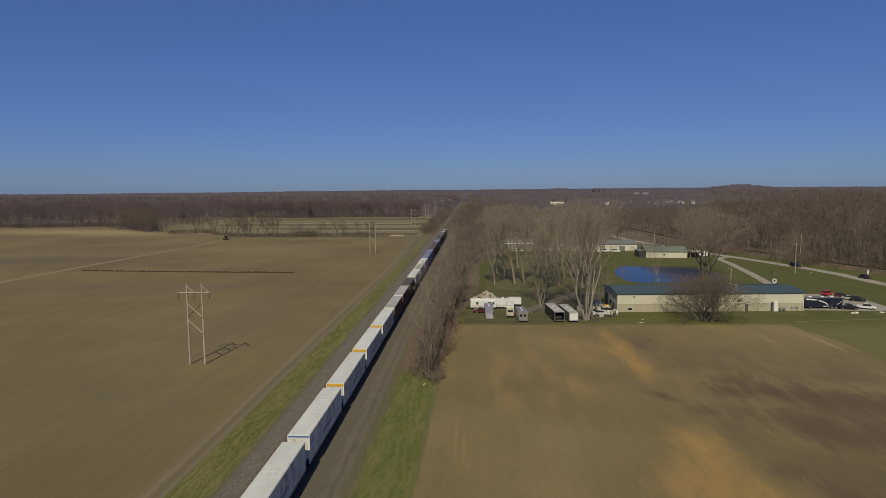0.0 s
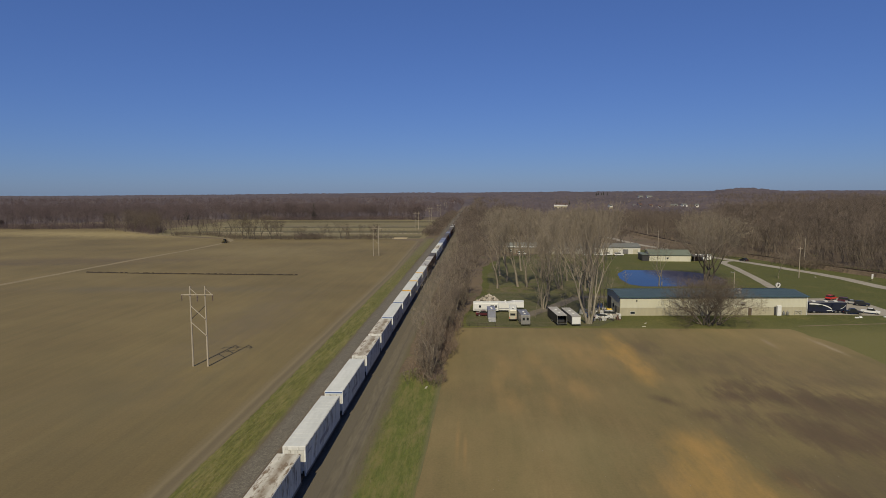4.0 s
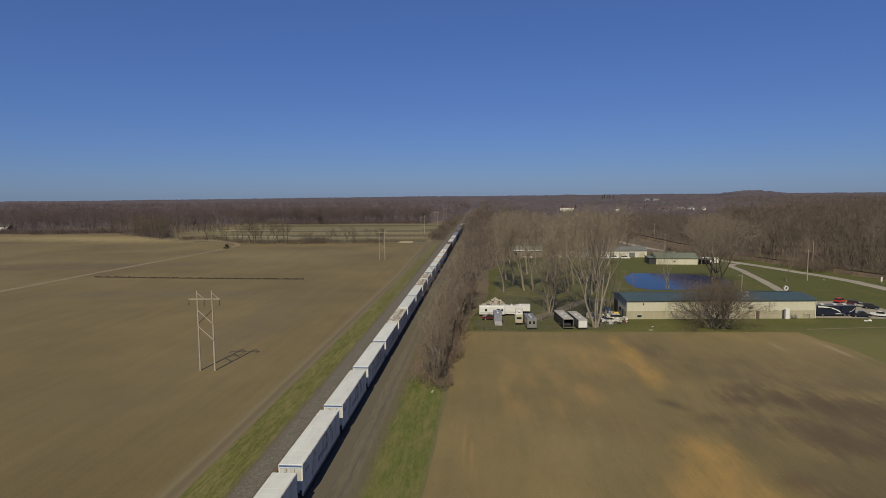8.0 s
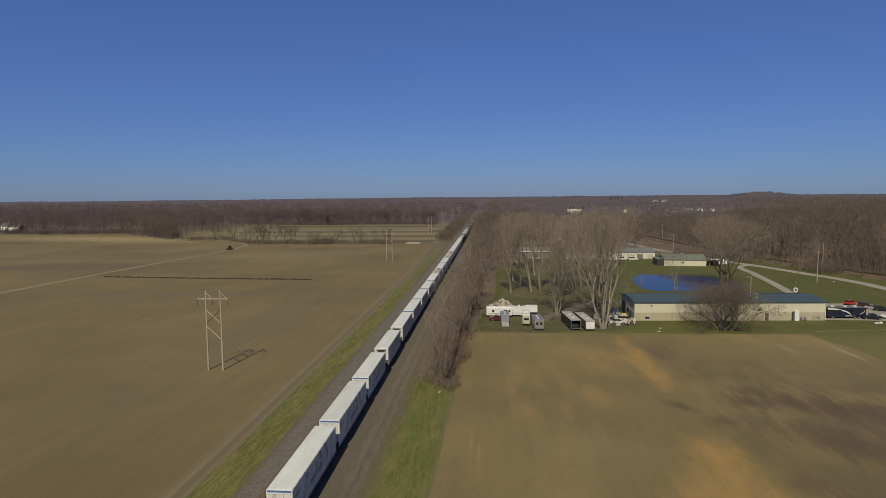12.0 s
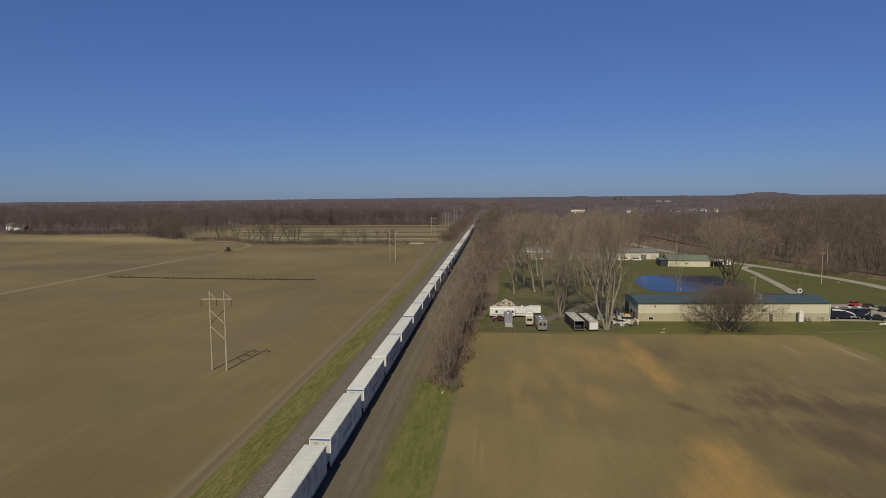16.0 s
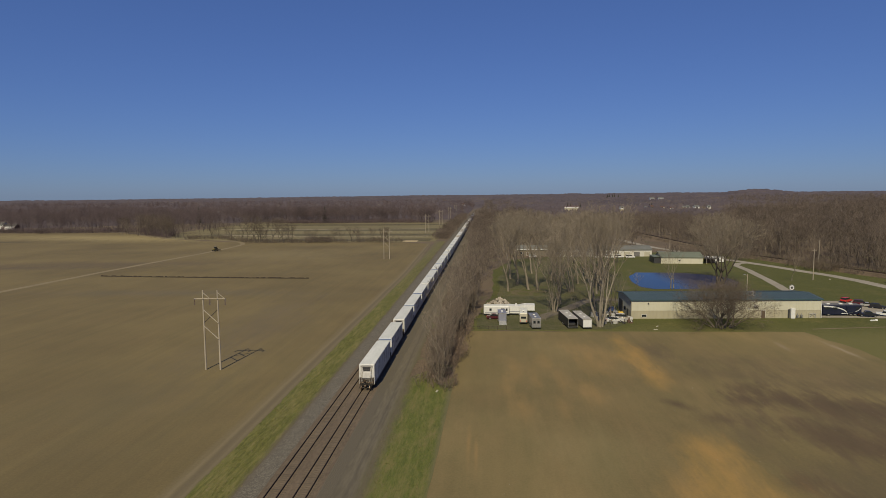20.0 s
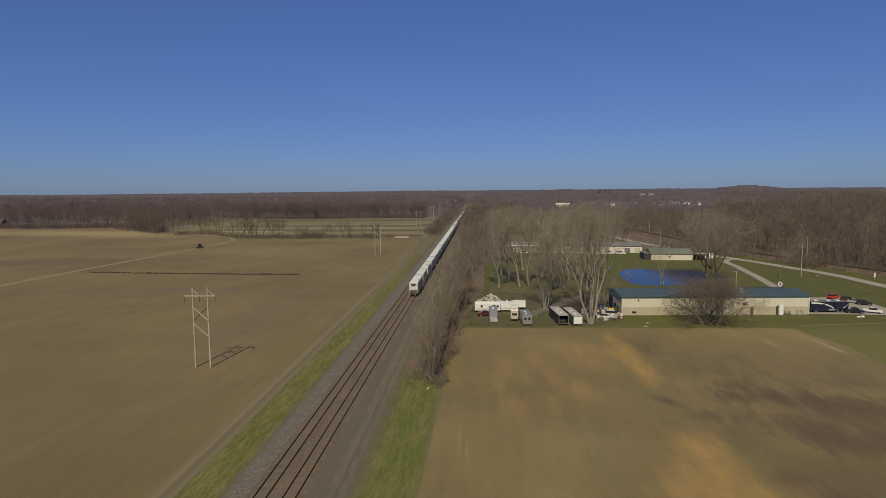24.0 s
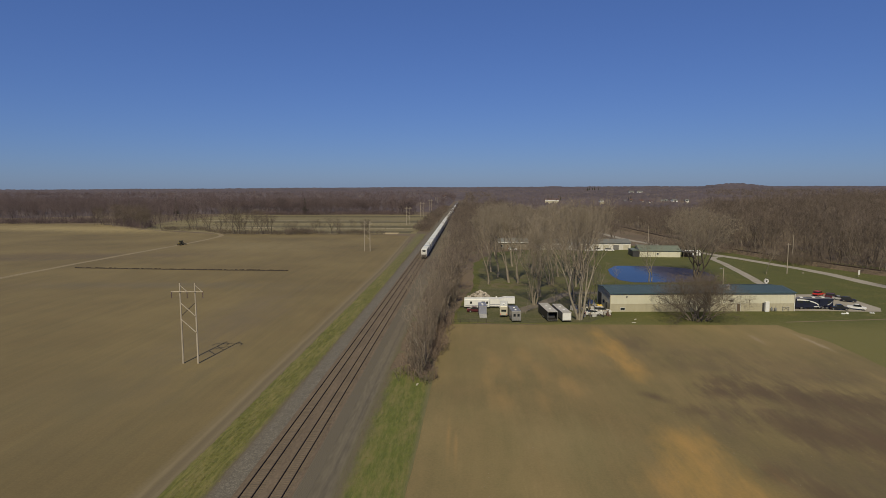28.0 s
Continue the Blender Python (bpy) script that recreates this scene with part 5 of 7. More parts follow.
stamp("undergrowth", BRUSH, scatter(170, lambda x, y: -11.2 < x < -6.6 + (y > 118), (-11.5, -4, 101.5, 148), 2.9, 16, 0.45), RED_BRUSH, "low reddish undergrowth at the thicket's end")
stamp("undergrowth", BRUSH, scatter(420, lambda x, y: -12.0 < x < -7.2 + (y > 118) + (y > 150) * 2, (-12, 1, 101, 230), 2.4, 15, 0.5), WOOD_TAN, "low bare tan undergrowth of the thicket")

for k in range(16):
    SMALL[k % 2](r.uniform(-11.5, -5.5), 108 + k * 13 + r.uniform(-4, 4), r.uniform(0.9, 1.35), r.uniform(0, 360), group="thicket beside the line")


def tufts(name, n, spots, high, material, label, seed):
    """Loose tufts of grass, three blades each."""
    g = np.random.default_rng(seed)
    x, y = spots(g, n)
    h = high * g.uniform(0.5, 1.4, n)
    base = np.stack([x, y, np.full(n, 0.062)], 1)
    v = []
    for k in range(3):
        a = g.uniform(0, 6.28, n)
        side = np.stack([np.cos(a), np.sin(a), np.zeros(n)], 1) * (h * 0.35)[:, None]
        tip = np.stack([g.normal(0, 0.9, n) * h, g.normal(0, 0.9, n) * h, h * 0.4], 1)
        v += [base - side, base + side, base + tip]
    v = np.stack(v, 1).reshape(-1, 3)
    tagged(new(name, big_mesh(name, v, np.arange(len(v)).reshape(-1, 3), material)), label, "grass", "", "stuff")


def verge_west(g, n):
    y = 52 + 260 * g.random(n) ** 1.8
    return np.where(g.random(n) < 0.92, np.clip(g.normal(-32.0, 1.2, n), -34.3, -30.0), g.normal(-29.6, 0.5, n)), y


def verge_east(g, n):
    y = 48 + 62 * g.random(n)
    return np.where(g.random(n) < 0.9, g.uniform(-13.9, -7.4, n), g.normal(-14.4, 0.5, n)), y


tufts("grass_tufts", 7000, verge_west, 0.13, GRASS_STRIP, "loose grass tufts along the west verge", 71)
tufts("straw_tufts", 1500, verge_west, 0.15, STRIP_DRY, "dry straw tufts along the west verge", 72)
tufts("grass_tufts", 4000, verge_east, 0.10, GRASS_BRIGHT, "loose grass tufts between line and field", 73)
tufts("straw_tufts", 700, verge_east, 0.11, STRIP_DRY, "dry straw tufts between line and field", 74)

# ---- the yard to the east ----
sheet("lawn", [(-5, 146.6), (22, 146.4), (50, 146.4), (66, 146.4), (73, 146), (74, 143), (74.5, 138), (77, 120), (76, 60), (98, -200), (420, -200), (320, 180), (172, 250), (160, 268), (141, 326), (124, 345), (60, 334), (12, 305), (2, 262), (1, 200), (-4, 160)],
      0.02, GRASS, "green lawn round the sheds and the pond", "lawn", 1.0)
sheet("bare_yard", [(-3, 148), (30, 148.5), (36.5, 156), (36, 180), (24, 196), (8, 198), (0, 190)], 0.035, grass("worn yard grass", (0.032, 0.038, 0.008), (0.075, 0.077, 0.021), (0.098, 0.081, 0.044), 0.55), "worn yard grass under the trees", "lawn", 1.5)
sheet("grove_floor", [(3, 196), (30, 194), (52, 214), (50, 262), (30, 300), (8, 290), (4, 240)], 0.03, grass("grove floor", (0.038, 0.043, 0.009), (0.086, 0.087, 0.022), (0.112, 0.090, 0.046), 0.55), "litter-strewn grass under the grove", "lawn", 2.0)
LANE = surface("dark yard gravel", (0.085, 0.072, 0.054), (0.15, 0.128, 0.098), 1.5, 0.15, 0.95, bump=0.4, dist=0.05, stain=(0.13, 0.105, 0.07))
sheet("yard_lane", strip_along([(12, 160), (17, 167), (20.5, 172), (24, 177.5), (27, 182.5), (30.4, 188), (35, 191), (44, 190)], 3.8), 0.055, LANE, "dark gravel lane curving through the yard", "lane", 0.5, 1.5)
POND = [(61.6, 255), (56.7, 244.7), (53.9, 232), (53.5, 223.7), (54.0, 216), (58, 211.8), (64.5, 211.6), (78, 212.5), (88, 217), (92.2, 228), (92.6, 240), (88, 248), (80.4, 253.9), (72, 255)]
sheet("pond_bank", [(74 + (x - 74) * 1.03, 234 + (y - 234) * 1.03) for x, y in POND], 0.045, surface("muddy bank", (0.050, 0.046, 0.022), (0.090, 0.082, 0.040), 1.0, 0.1, 0.9, bump=0.4), "muddy bank of the pond", "bank", 0.6)
sheet("water", POND, 0.07, WATER, "dark blue pond water rippled by wind", "water", 0.6)
sheet("road", strip_along([(x - 1.0, y) for x, y in ROAD], 5.2), 0.06, CONCRETE, "pale asphalt country road past the lawn", "road", 0.2)
sheet("driveway", strip_along([(123, 290), (116, 287.5), (111.8, 280), (110.2, 263), (105.8, 236), (101.3, 212), (99, 196), (99.6, 184)], 3.2), 0.075, CONCRETE, "pale concrete driveway to the shed", "driveway", 0.25)
sheet("parking", [(96, 189.3), (101.6, 189.5), (112.6, 190.9), (114.4, 180.5), (113.9, 169), (111.2, 164.2), (99, 164.6), (88.6, 164.9), (88.6, 188)], 0.065, CONCRETE, "pale gravel parking area beside the shed", "parking", 0.35, 2.0)
WORN_LAWN = surface("leaf-strewn worn lawn", (0.072, 0.060, 0.026), (0.124, 0.100, 0.050), 1.6, 0.10, 0.95, bump=0.4, dist=0.05, stain=(0.062, 0.066, 0.010), stain_at=0.50)
for outline in ([(4, 153), (12, 151.5), (24, 155), (33, 158), (36, 166), (30, 176), (21, 183), (12, 178), (6, 168)], [(24, 184), (36, 180), (44, 187), (40, 197), (29, 196)], [(6, 200), (15, 198), (20, 206), (13, 213), (5, 210)]):
    sheet("worn_lawn", outline, 0.034, WORN_LAWN, "brown leaf-strewn ground under the bare trees", "ground", 2.2, 0.8)
sheet("lawn_path", strip_along([(79, 151), (86, 152.2), (95, 153.4), (110, 156)], 0.7), 0.05, VERGE_DIRT, "faint worn path in the lawn", "path", 0.3)

s = Shape()
wide, top = strip_along(BANK, 9.0), strip_along(BANK, 4.6)
n = len(BANK)
for i in range(n - 1):
    a, b = wide[i], wide[i + 1]
    c, d = wide[2 * n - 2 - i], wide[2 * n - 1 - i]
    ta, tb, tc, td = top[i], top[i + 1], top[2 * n - 2 - i], top[2 * n - 1 - i]
    s.add([(*a, 0), (*b, 0), (*tb, 1.3), (*ta, 1.3), (*td, 1.3), (*tc, 1.3), (*d, 0), (*c, 0)], [(0, 1, 2, 3), (3, 2, 5, 4), (4, 5, 7, 6)])
branch = tagged(new("branch_line_bank", s.mesh("bank", LITTER)), "low brown bank of a branch line before the woods", "bank", "", "structure")
for off in (-0.72, 0.72):
    s = Shape()
    pts = strip_along(BANK, abs(off) * 2)
    pts = pts[:n] if off < 0 else pts[n:][::-1]
    for a, b in zip(pts, pts[1:]):
        s.bar((*a, 1.42), (*b, 1.42), 0.3, 0.26)
    part("rail", s, RAIL_STEEL, branch)


# ---- buildings ----
def gable_shed(name, label, length, depth, eave, ridge, wall_m, low_m, roof_m, low_h, doors=(), windows=(), over=0.35):
    """A long steel shed; its origin is at the front left corner, its front runs along +x."""
    ob = thing(name, label, "building")
    t = 0.15
    walls = (("wall_front", Shape().box(0, length, 0, t, 0, eave)), ("wall_back", Shape().box(0, length, depth - t, depth, 0, eave)))
    for nm, sh in walls:
        part("wall", sh, wall_m, ob)
    for x0 in (0, length - t):
        part("gable_wall", Shape().prism([(t, 0), (depth - t, 0), (depth - t, eave), (depth / 2, ridge), (t, eave)], 0, x0, x0 + t), wall_m, ob)
    if low_h:
        part("wainscot", Shape().box(-0.02, length + 0.02, -0.04, 0.0, 0, low_h), low_m, ob)
        part("wainscot", Shape().box(-0.04, -0.0, 0.0, depth, 0, low_h), low_m, ob)
        part("wainscot_trim", Shape().box(-0.03, length + 0.03, -0.06, -0.035, low_h - 0.05, low_h + 0.06), WHITE_PAINT if wall_m is WHITE_PAINT else TAN_WALL, ob)
    ribs = Shape()
    for k in range(int(length / 0.9)):
        ribs.box(k * 0.9 + 0.4, k * 0.9 + 0.46, -0.025, 0.0, low_h, eave - 0.05)
    part("cladding_rib", ribs, wall_m, ob)["kind"] = "stuff"
    if low_h:
        ribs = Shape()
        for k in range(int(length / 0.9)):
            ribs.box(k * 0.9 + 0.4, k * 0.9 + 0.46, -0.065, -0.04, 0.05, low_h - 0.06)
        part("cladding_rib", ribs, low_m, ob)["kind"] = "stuff"
    pitch = (ridge - eave) / (depth / 2)
    for sgn in (0, 1):
        ya, yb = (-over, depth / 2) if sgn == 0 else (depth + over, depth / 2)
        za = eave - over * pitch
        roof = part("roof", Shape().add([(-over, ya, za + 0.02), (length + over, ya, za + 0.02), (length + over, yb, ridge + 0.02), (-over, yb, ridge + 0.02),
                                         (-over, ya, za + 0.14), (length + over, ya, za + 0.14), (length + over, yb, ridge + 0.14), (-over, yb, ridge + 0.14)],
                                        [(0, 1, 2, 3), (4, 5, 6, 7), (0, 1, 5, 4), (3, 2, 6, 7), (0, 3, 7, 4), (1, 2, 6, 5)]), roof_m, ob)
        seams = Shape()
        for k in range(int((length + 2 * over) / 0.9)):
            x = -over + 0.3 + k * 0.9
            seams.bar((x, ya, za + 0.155), (x, yb, ridge + 0.155), 0.05, 0.05)
        part("roof_seam", seams, roof_m, roof)["kind"] = "stuff"
        part("gutter", Shape().box(-over, length + over, min(ya, ya + (0.1 if sgn else -0.1)), max(ya, ya + (0.1 if sgn else -0.1)), za - 0.06, za + 0.12), TEAL_TRIM if roof_m is TEAL_ROOF else roof_m, roof)
    part("ridge_cap", Shape().prism([(depth / 2 - 0.25, ridge + 0.12), (depth / 2 + 0.25, ridge + 0.12), (depth / 2, ridge + 0.22)], 0, -over, length + over), roof_m, ob)
    for x in (0.0, length):
        part("corner_trim", Shape().box(x - 0.09, x + 0.09, -0.09, 0.02, 0, eave), TAN_WALL if low_h else wall_m, ob)
    for x, w, h, m in doors:
        d = part("door", Shape().cbox(x, x + w, -0.10, 0.0, 0.02, h, 0.02), m, ob)
        part("door_frame", Shape().box(x - 0.08, x, -0.09, 0, 0, h + 0.08).box(x + w, x + w + 0.08, -0.09, 0, 0, h + 0.08).box(x, x + w, -0.09, 0, h, h + 0.08), WHITE_PAINT, d)
    for x, z, w, h in windows:
        wd = part("window", Shape().box(x, x + w, -0.07, 0, z, z + h), GLASS_DARK, ob)
        part("window_frame", Shape().box(x - 0.07, x, -0.08, 0, z - 0.07, z + h + 0.07).box(x + w, x + w + 0.07, -0.08, 0, z - 0.07, z + h + 0.07).box(x, x + w, -0.08, 0, z + h, z + h + 0.07).box(x, x + w, -0.08, 0, z - 0.07, z), WHITE_PAINT, wd)
    return ob


shed = gable_shed("long_shed", "long cream steel shed with tan wainscot and teal roof", 50.2, 13.2, 5.1, 5.8, CREAM_WALL, TAN_WALL, TEAL_ROOF, 2.15,
                  doors=((34.4, 1.0, 2.1, DOOR_BROWN),), windows=((2.8, 0.5, 1.2, 0.65),))
shed.matrix_world = pose(38.1, 161.9, 0, 0, 0, 3.0)
# The open roller door is a slab painted dark for the shade within.
part("gable_door", Shape().cbox(-0.12, 0.0, 8.6, 12.2, 0.02, 3.6, 0.03), GRILLE_AND_SHADE, shed, "dark slab for the shade in the open roller door")
part("gable_door", Shape().cbox(-0.12, 0.0, 3.0, 4.0, 0.02, 2.1, 0.03), GRILLE_AND_SHADE, shed, "dark side door")
part("gable_window", Shape().cbox(-0.1, 0.0, 5.4, 6.8, 1.3, 2.3, 0.03), GLASS_DARK, shed)
part("wall_vent", Shape().cbox(4.3, 4.6, -0.15, 0, 3.9, 4.35, 0.03), GRILLE_AND_SHADE, shed)
for x in (17.5, 37.9):
    part("downpipe", Shape().tube((x, -0.12, 0.1), (x, -0.12, 5.2), 0.06, n=6), TAN_WALL, shed)
stack = part("roof_vent", Shape().tube((33.6, 3.4, 5.3), (33.6, 3.4, 6.5), 0.34, n=12).box(33.0, 34.2, 2.8, 4.0, 5.35, 5.62), SILVER, shed, "pale galvanised roof vent")
part("vent_cap", Shape().tube((33.6, 3.4, 6.5), (33.6, 3.4, 6.85), 0.62, 0.12, n=12), SILVER, stack)
part("vent_cowl", Shape().cbox(32.2, 32.9, 2.6, 3.2, 5.3, 5.9, 0.08), SILVER, stack)
part("wall_fan", Shape().cbox(32.5, 33.4, -0.28, 0, 2.75, 3.45, 0.05), GRILLE_AND_SHADE, shed, "dark wall fan")
part("fan_hood", Shape().add([(32.4, -0.02, 3.6), (33.5, -0.02, 3.6), (33.5, -0.5, 3.3), (32.4, -0.5, 3.3), (32.4, -0.02, 3.54), (33.5, -0.02, 3.54), (33.5, -0.5, 3.24), (32.4, -0.5, 3.24)], [(0, 1, 2, 3), (4, 5, 6, 7), (0, 1, 5, 4), (2, 3, 7, 6), (0, 3, 7, 4), (1, 2, 6, 5)]), SILVER, shed)
part("wall_lamp", Shape().cbox(30.9, 31.3, -0.2, 0, 2.5, 2.75, 0.03), SILVER, shed)
part("eave_trim", Shape().box(0.0, 50.2, -0.05, -0.026, 4.86, 5.0), WHITE_PAINT, shed, "pale trim board under the eave")
part("corner_downpipe", Shape().tube((50.1, -0.16, 0.1), (50.1, -0.16, 5.0), 0.09, n=8), WHITE_PAINT, shed)
part("utility_door", Shape().cbox(41.9, 43.0, -0.8, -0.05, 0.05, 2.75, 0.05), WHITE_PAINT, shed, "white open utility door")
# Dark panel laid on the wall: the doorway's shade as a painted strip.
part("door_gap", Shape().box(41.4, 41.86, -0.11, -0.045, 0.05, 2.4), GRILLE_AND_SHADE, shed, "dark panel for the shade in the doorway beside the open door")
for x in (43.6, 44.6):
    part("gas_meter", Shape().cbox(x, x + 0.55, -0.5, -0.06, 0.5, 1.0, 0.05).tube((x + 0.25, -0.3, 0.05), (x + 0.25, -0.3, 1.4), 0.05, n=6).tube((x - 0.2, -0.3, 0.35), (x + 0.8, -0.3, 0.35), 0.05, n=6), SILVER, shed)
part("wall_pipe", Shape().tube((46.9, -0.35, 1.3), (48.6, -0.35, 1.3), 0.05, n=6).tube((46.9, -0.35, 0.05), (46.9, -0.35, 1.6), 0.05, n=6).tube((48.6, -0.35, 0.05), (48.6, -0.35, 1.4), 0.05, n=6)
     .tube((47.2, -0.35, 0.6), (47.9, -0.35, 1.2), 0.05, n=6).tube((47.9, -0.35, 1.2), (48.4, -0.35, 0.5), 0.05, n=6), GREY_ROOF, shed, "grey pipework on the wall")

shed2 = gable_shed("small_shed", "cream steel shed with sage roof beyond the pond", 18.6, 11.0, 3.1, 4.9, CREAM_WALL, TAN_WALL, GREEN_ROOF, 0.0, windows=((-0.2 + 8.0, 1.2, 0.9, 0.7),))
shed2.matrix_world = pose(80.8, 287.2, 0, 0, 0, -3)
# A solid dark block fills the open bay in place of its shade.
part("open_bay", Shape().box(-3.2, 0, 0.4, 10.6, 0.02, 2.7), GRILLE_AND_SHADE, shed2, "dark block for the shade inside the open lean-to bay")
part("lean_to_roof", Shape().prism([(0.2, 3.0), (10.8, 3.0), (10.8, 3.15), (0.2, 3.15)], 0, -3.5, -0.05), GREEN_ROOF, shed2)
store = gable_shed("storage_building", "long white storage building with a dark grey roof", 48.5, 11.0, 3.7, 5.2, PALE_CLAD, TAN_WALL, SLATE_ROOF, 0.0,
                   doors=tuple((3 + k * 5.2, 3.0, 2.6, GREY_SIDE if k % 3 == 1 else CREAM_PAINT) for k in range(9)))
store.matrix_world = pose(36.2, 317.5, 0, 0, 0, 1.5)
side = gable_shed("storage_building", "small white storage unit at the end of the row", 4.0, 3.0, 2.8, 3.1, PALE_CLAD, TAN_WALL, SLATE_ROOF, 0.0, doors=((0.8, 2.4, 2.3, CREAM_PAINT),))
side.matrix_world = pose(86.2, 312.5, 0, 0, 0, -3)
house = gable_shed("cottage", "low weathered brown cottage with a white eave behind the bare trees", 16.0, 8.0, 3.6, 5.4, WEATHERED, TAN_WALL, SLATE_ROOF, 0.0, doors=((5, 1.0, 2.1, DOOR_BROWN),), windows=((1.5, 1.0, 1.2, 1.1), (8.5, 1.0, 1.2, 1.1)))
house.matrix_world = pose(15.0, 322, 0, 0, 0, -2)
part("eave_board", Shape().box(-0.3, 16.3, -0.52, -0.46, 3.3, 3.75), WHITE_PAINT, house, "white eave board")


# ---- trailers and campers ----
def wheels(parent, spots, rad, axis="x", w=0.22):
    for x, y in spots:
        a, b = ((x - w / 2, y, rad), (x + w / 2, y, rad)) if axis == "x" else ((x, y - w / 2, rad), (x, y + w / 2, rad))
        wh = part("wheel", Shape().tube(a, b, rad, n=14), RUBBER, parent)
        ea, eb = ((x - w / 2 - 0.01, y, rad), (x + w / 2 + 0.01, y, rad)) if axis == "x" else ((x, y - w / 2 - 0.01, rad), (x, y + w / 2 + 0.01, rad))
        part("rim", Shape().tube(ea, eb, rad * 0.55, n=12), SILVER, wh)


def camper(label, length, height, wide, body_m, windows, m, fifth=False, roof_m=None, axis_wheels=None):
    """A camper trailer along +x, its origin at its near left corner."""
    ob = thing("camper_trailer", label, "camper", m, "campers in the yard")
    z0 = 0.55
    if fifth:
        s = Shape().prism([(0, z0), (length * 0.68, z0), (length * 0.72, 1.4), (length, 1.4), (length, height), (length * 0.62, height), (length * 0.42, height - 0.35), (0, height - 0.3)], 1, 0, wide)
        part("body", s, body_m, ob)
    else:
        part("body", Shape().cbox(0, length, 0, wide, z0, height, 0.18), body_m, ob)
        part("roof", Shape().cbox(0.12, length - 0.12, 0.12, wide - 0.12, height - 0.05, height + 0.04, 0.03), roof_m or WHITE_ROOF, ob)
    for k in (0.3, 0.62):
        part("roof_vent", Shape().cbox(length * k, length * k + 0.45, wide / 2 - 0.22, wide / 2 + 0.22, height - 0.32 if fifth else height, height + 0.16, 0.04), WHITE_PAINT, ob)
    for x, w in windows:
        part("window", Shape().cbox(x, x + w, -0.03, 0.02, 1.5, 2.15, 0.01), GLASS_DARK, ob)
    part("door", Shape().cbox(length * 0.58, length * 0.58 + 0.7, -0.035, 0.02, 0.65, 2.45, 0.01), WHITE_PAINT, ob)
    part("stripe", Shape().box(0.3, length - 0.5 if not fifth else length * 0.66, -0.02, 0.0, 1.0, 1.16), GREY_BLUE, ob)
    part("drawbar", Shape().bar((0, wide / 2 - 0.5, 0.5), (-1.2, wide / 2, 0.5), 0.1, 0.1).bar((0, wide / 2 + 0.5, 0.5), (-1.2, wide / 2, 0.5), 0.1, 0.1).tube((-1.1, wide / 2, 0.0), (-1.1, wide / 2, 0.6), 0.05, n=6), BLACK_METAL, ob)
    wheels(ob, [(length * 0.45, 0.15), (length * 0.55, 0.15), (length * 0.45, wide - 0.15), (length * 0.55, wide - 0.15)], 0.36, "y")
    return ob


camper("long white travel trailer with small dark windows", 7.1, 2.85, 2.5, WHITE_PAINT, ((1.6, 0.6), (4.7, 1.1), (6.1, 0.5)), pose(-1.5, 164.2, 0, 0, 0, 1))
camper("white fifth-wheel camper with a raised front", 7.6, 3.0, 2.5, WHITE_PAINT, (), pose(5.0, 165.6, 0, 0, 0, -2), fifth=True)


def box_trailer(label, length, height, wide, side_m, roof_m, end_m, m, open_end=False, ramp=False):
    """An enclosed trailer along +y, its rear at the origin's side."""
    ob = thing("cargo_trailer", label, "trailer", m, "trailers in the yard")
    w = wide / 2
    for sx in (-1, 1):
        part("side_wall", Shape().box(min(sx * w, sx * (w - 0.06)), max(sx * w, sx * (w - 0.06)), 0, length, 0.5, height), side_m, ob)
    part("front_wall", Shape().box(-w + 0.06, w - 0.06, length - 0.06, length, 0.5, height), side_m, ob)
    part("floor", Shape().box(-w + 0.06, w - 0.06, 0, length - 0.06, 0.5, 0.6), BLACK_METAL, ob)
    part("roof", Shape().cbox(-w - 0.03, w + 0.03, -0.03, length + 0.03, height, height + 0.08, 0.03), roof_m, ob)
    for k in (0.25, 0.6):
        part("roof_vent", Shape().cbox(-0.25, 0.25, length * k, length * k + 0.5, height + 0.06, height + 0.2, 0.04), WHITE_PAINT, ob)
    if open_end:
        part("inner_load", Shape().cbox(-w + 0.25, w - 0.25, 1.2, 4.0, 0.6, 1.6, 0.2), GRILLE_AND_SHADE, ob)
    else:
        part("rear_door", Shape().cbox(-w + 0.05, w - 0.05, -0.04, 0.04, 0.55, height - 0.04, 0.02), end_m, ob)
    if ramp:
        part("ramp", Shape().add([(-w + 0.1, -2.6, 0.03), (w - 0.1, -2.6, 0.03), (w - 0.1, -0.05, 0.55), (-w + 0.1, -0.05, 0.55), (-w + 0.1, -2.6, 0.09), (w - 0.1, -2.6, 0.09), (w - 0.1, -0.05, 0.63), (-w + 0.1, -0.05, 0.63)],
                                 [(0, 1, 2, 3), (4, 5, 6, 7), (0, 1, 5, 4), (2, 3, 7, 6), (0, 3, 7, 4), (1, 2, 6, 5)]), SILVER, ob, "lowered ribbed ramp")
    part("rear_frame", Shape().box(-w, -w + 0.1, -0.05, 0.05, 0.45, height).box(w - 0.1, w, -0.05, 0.05, 0.45, height).box(-w, w, -0.05, 0.05, height - 0.1, height + 0.02).box(-w, w, -0.06, 0.05, 0.42, 0.52), SILVER, ob)
    part("drawbar", Shape().bar((-0.5, length, 0.5), (0, length + 1.3, 0.5), 0.1, 0.1).bar((0.5, length, 0.5), (0, length + 1.3, 0.5), 0.1, 0.1).tube((0, length + 1.2, 0), (0, length + 1.2, 0.6), 0.05, n=6), BLACK_METAL, ob)
    wheels(ob, [(-w, length * 0.4), (w, length * 0.4), (-w, length * 0.5), (w, length * 0.5)], 0.36)
    return ob


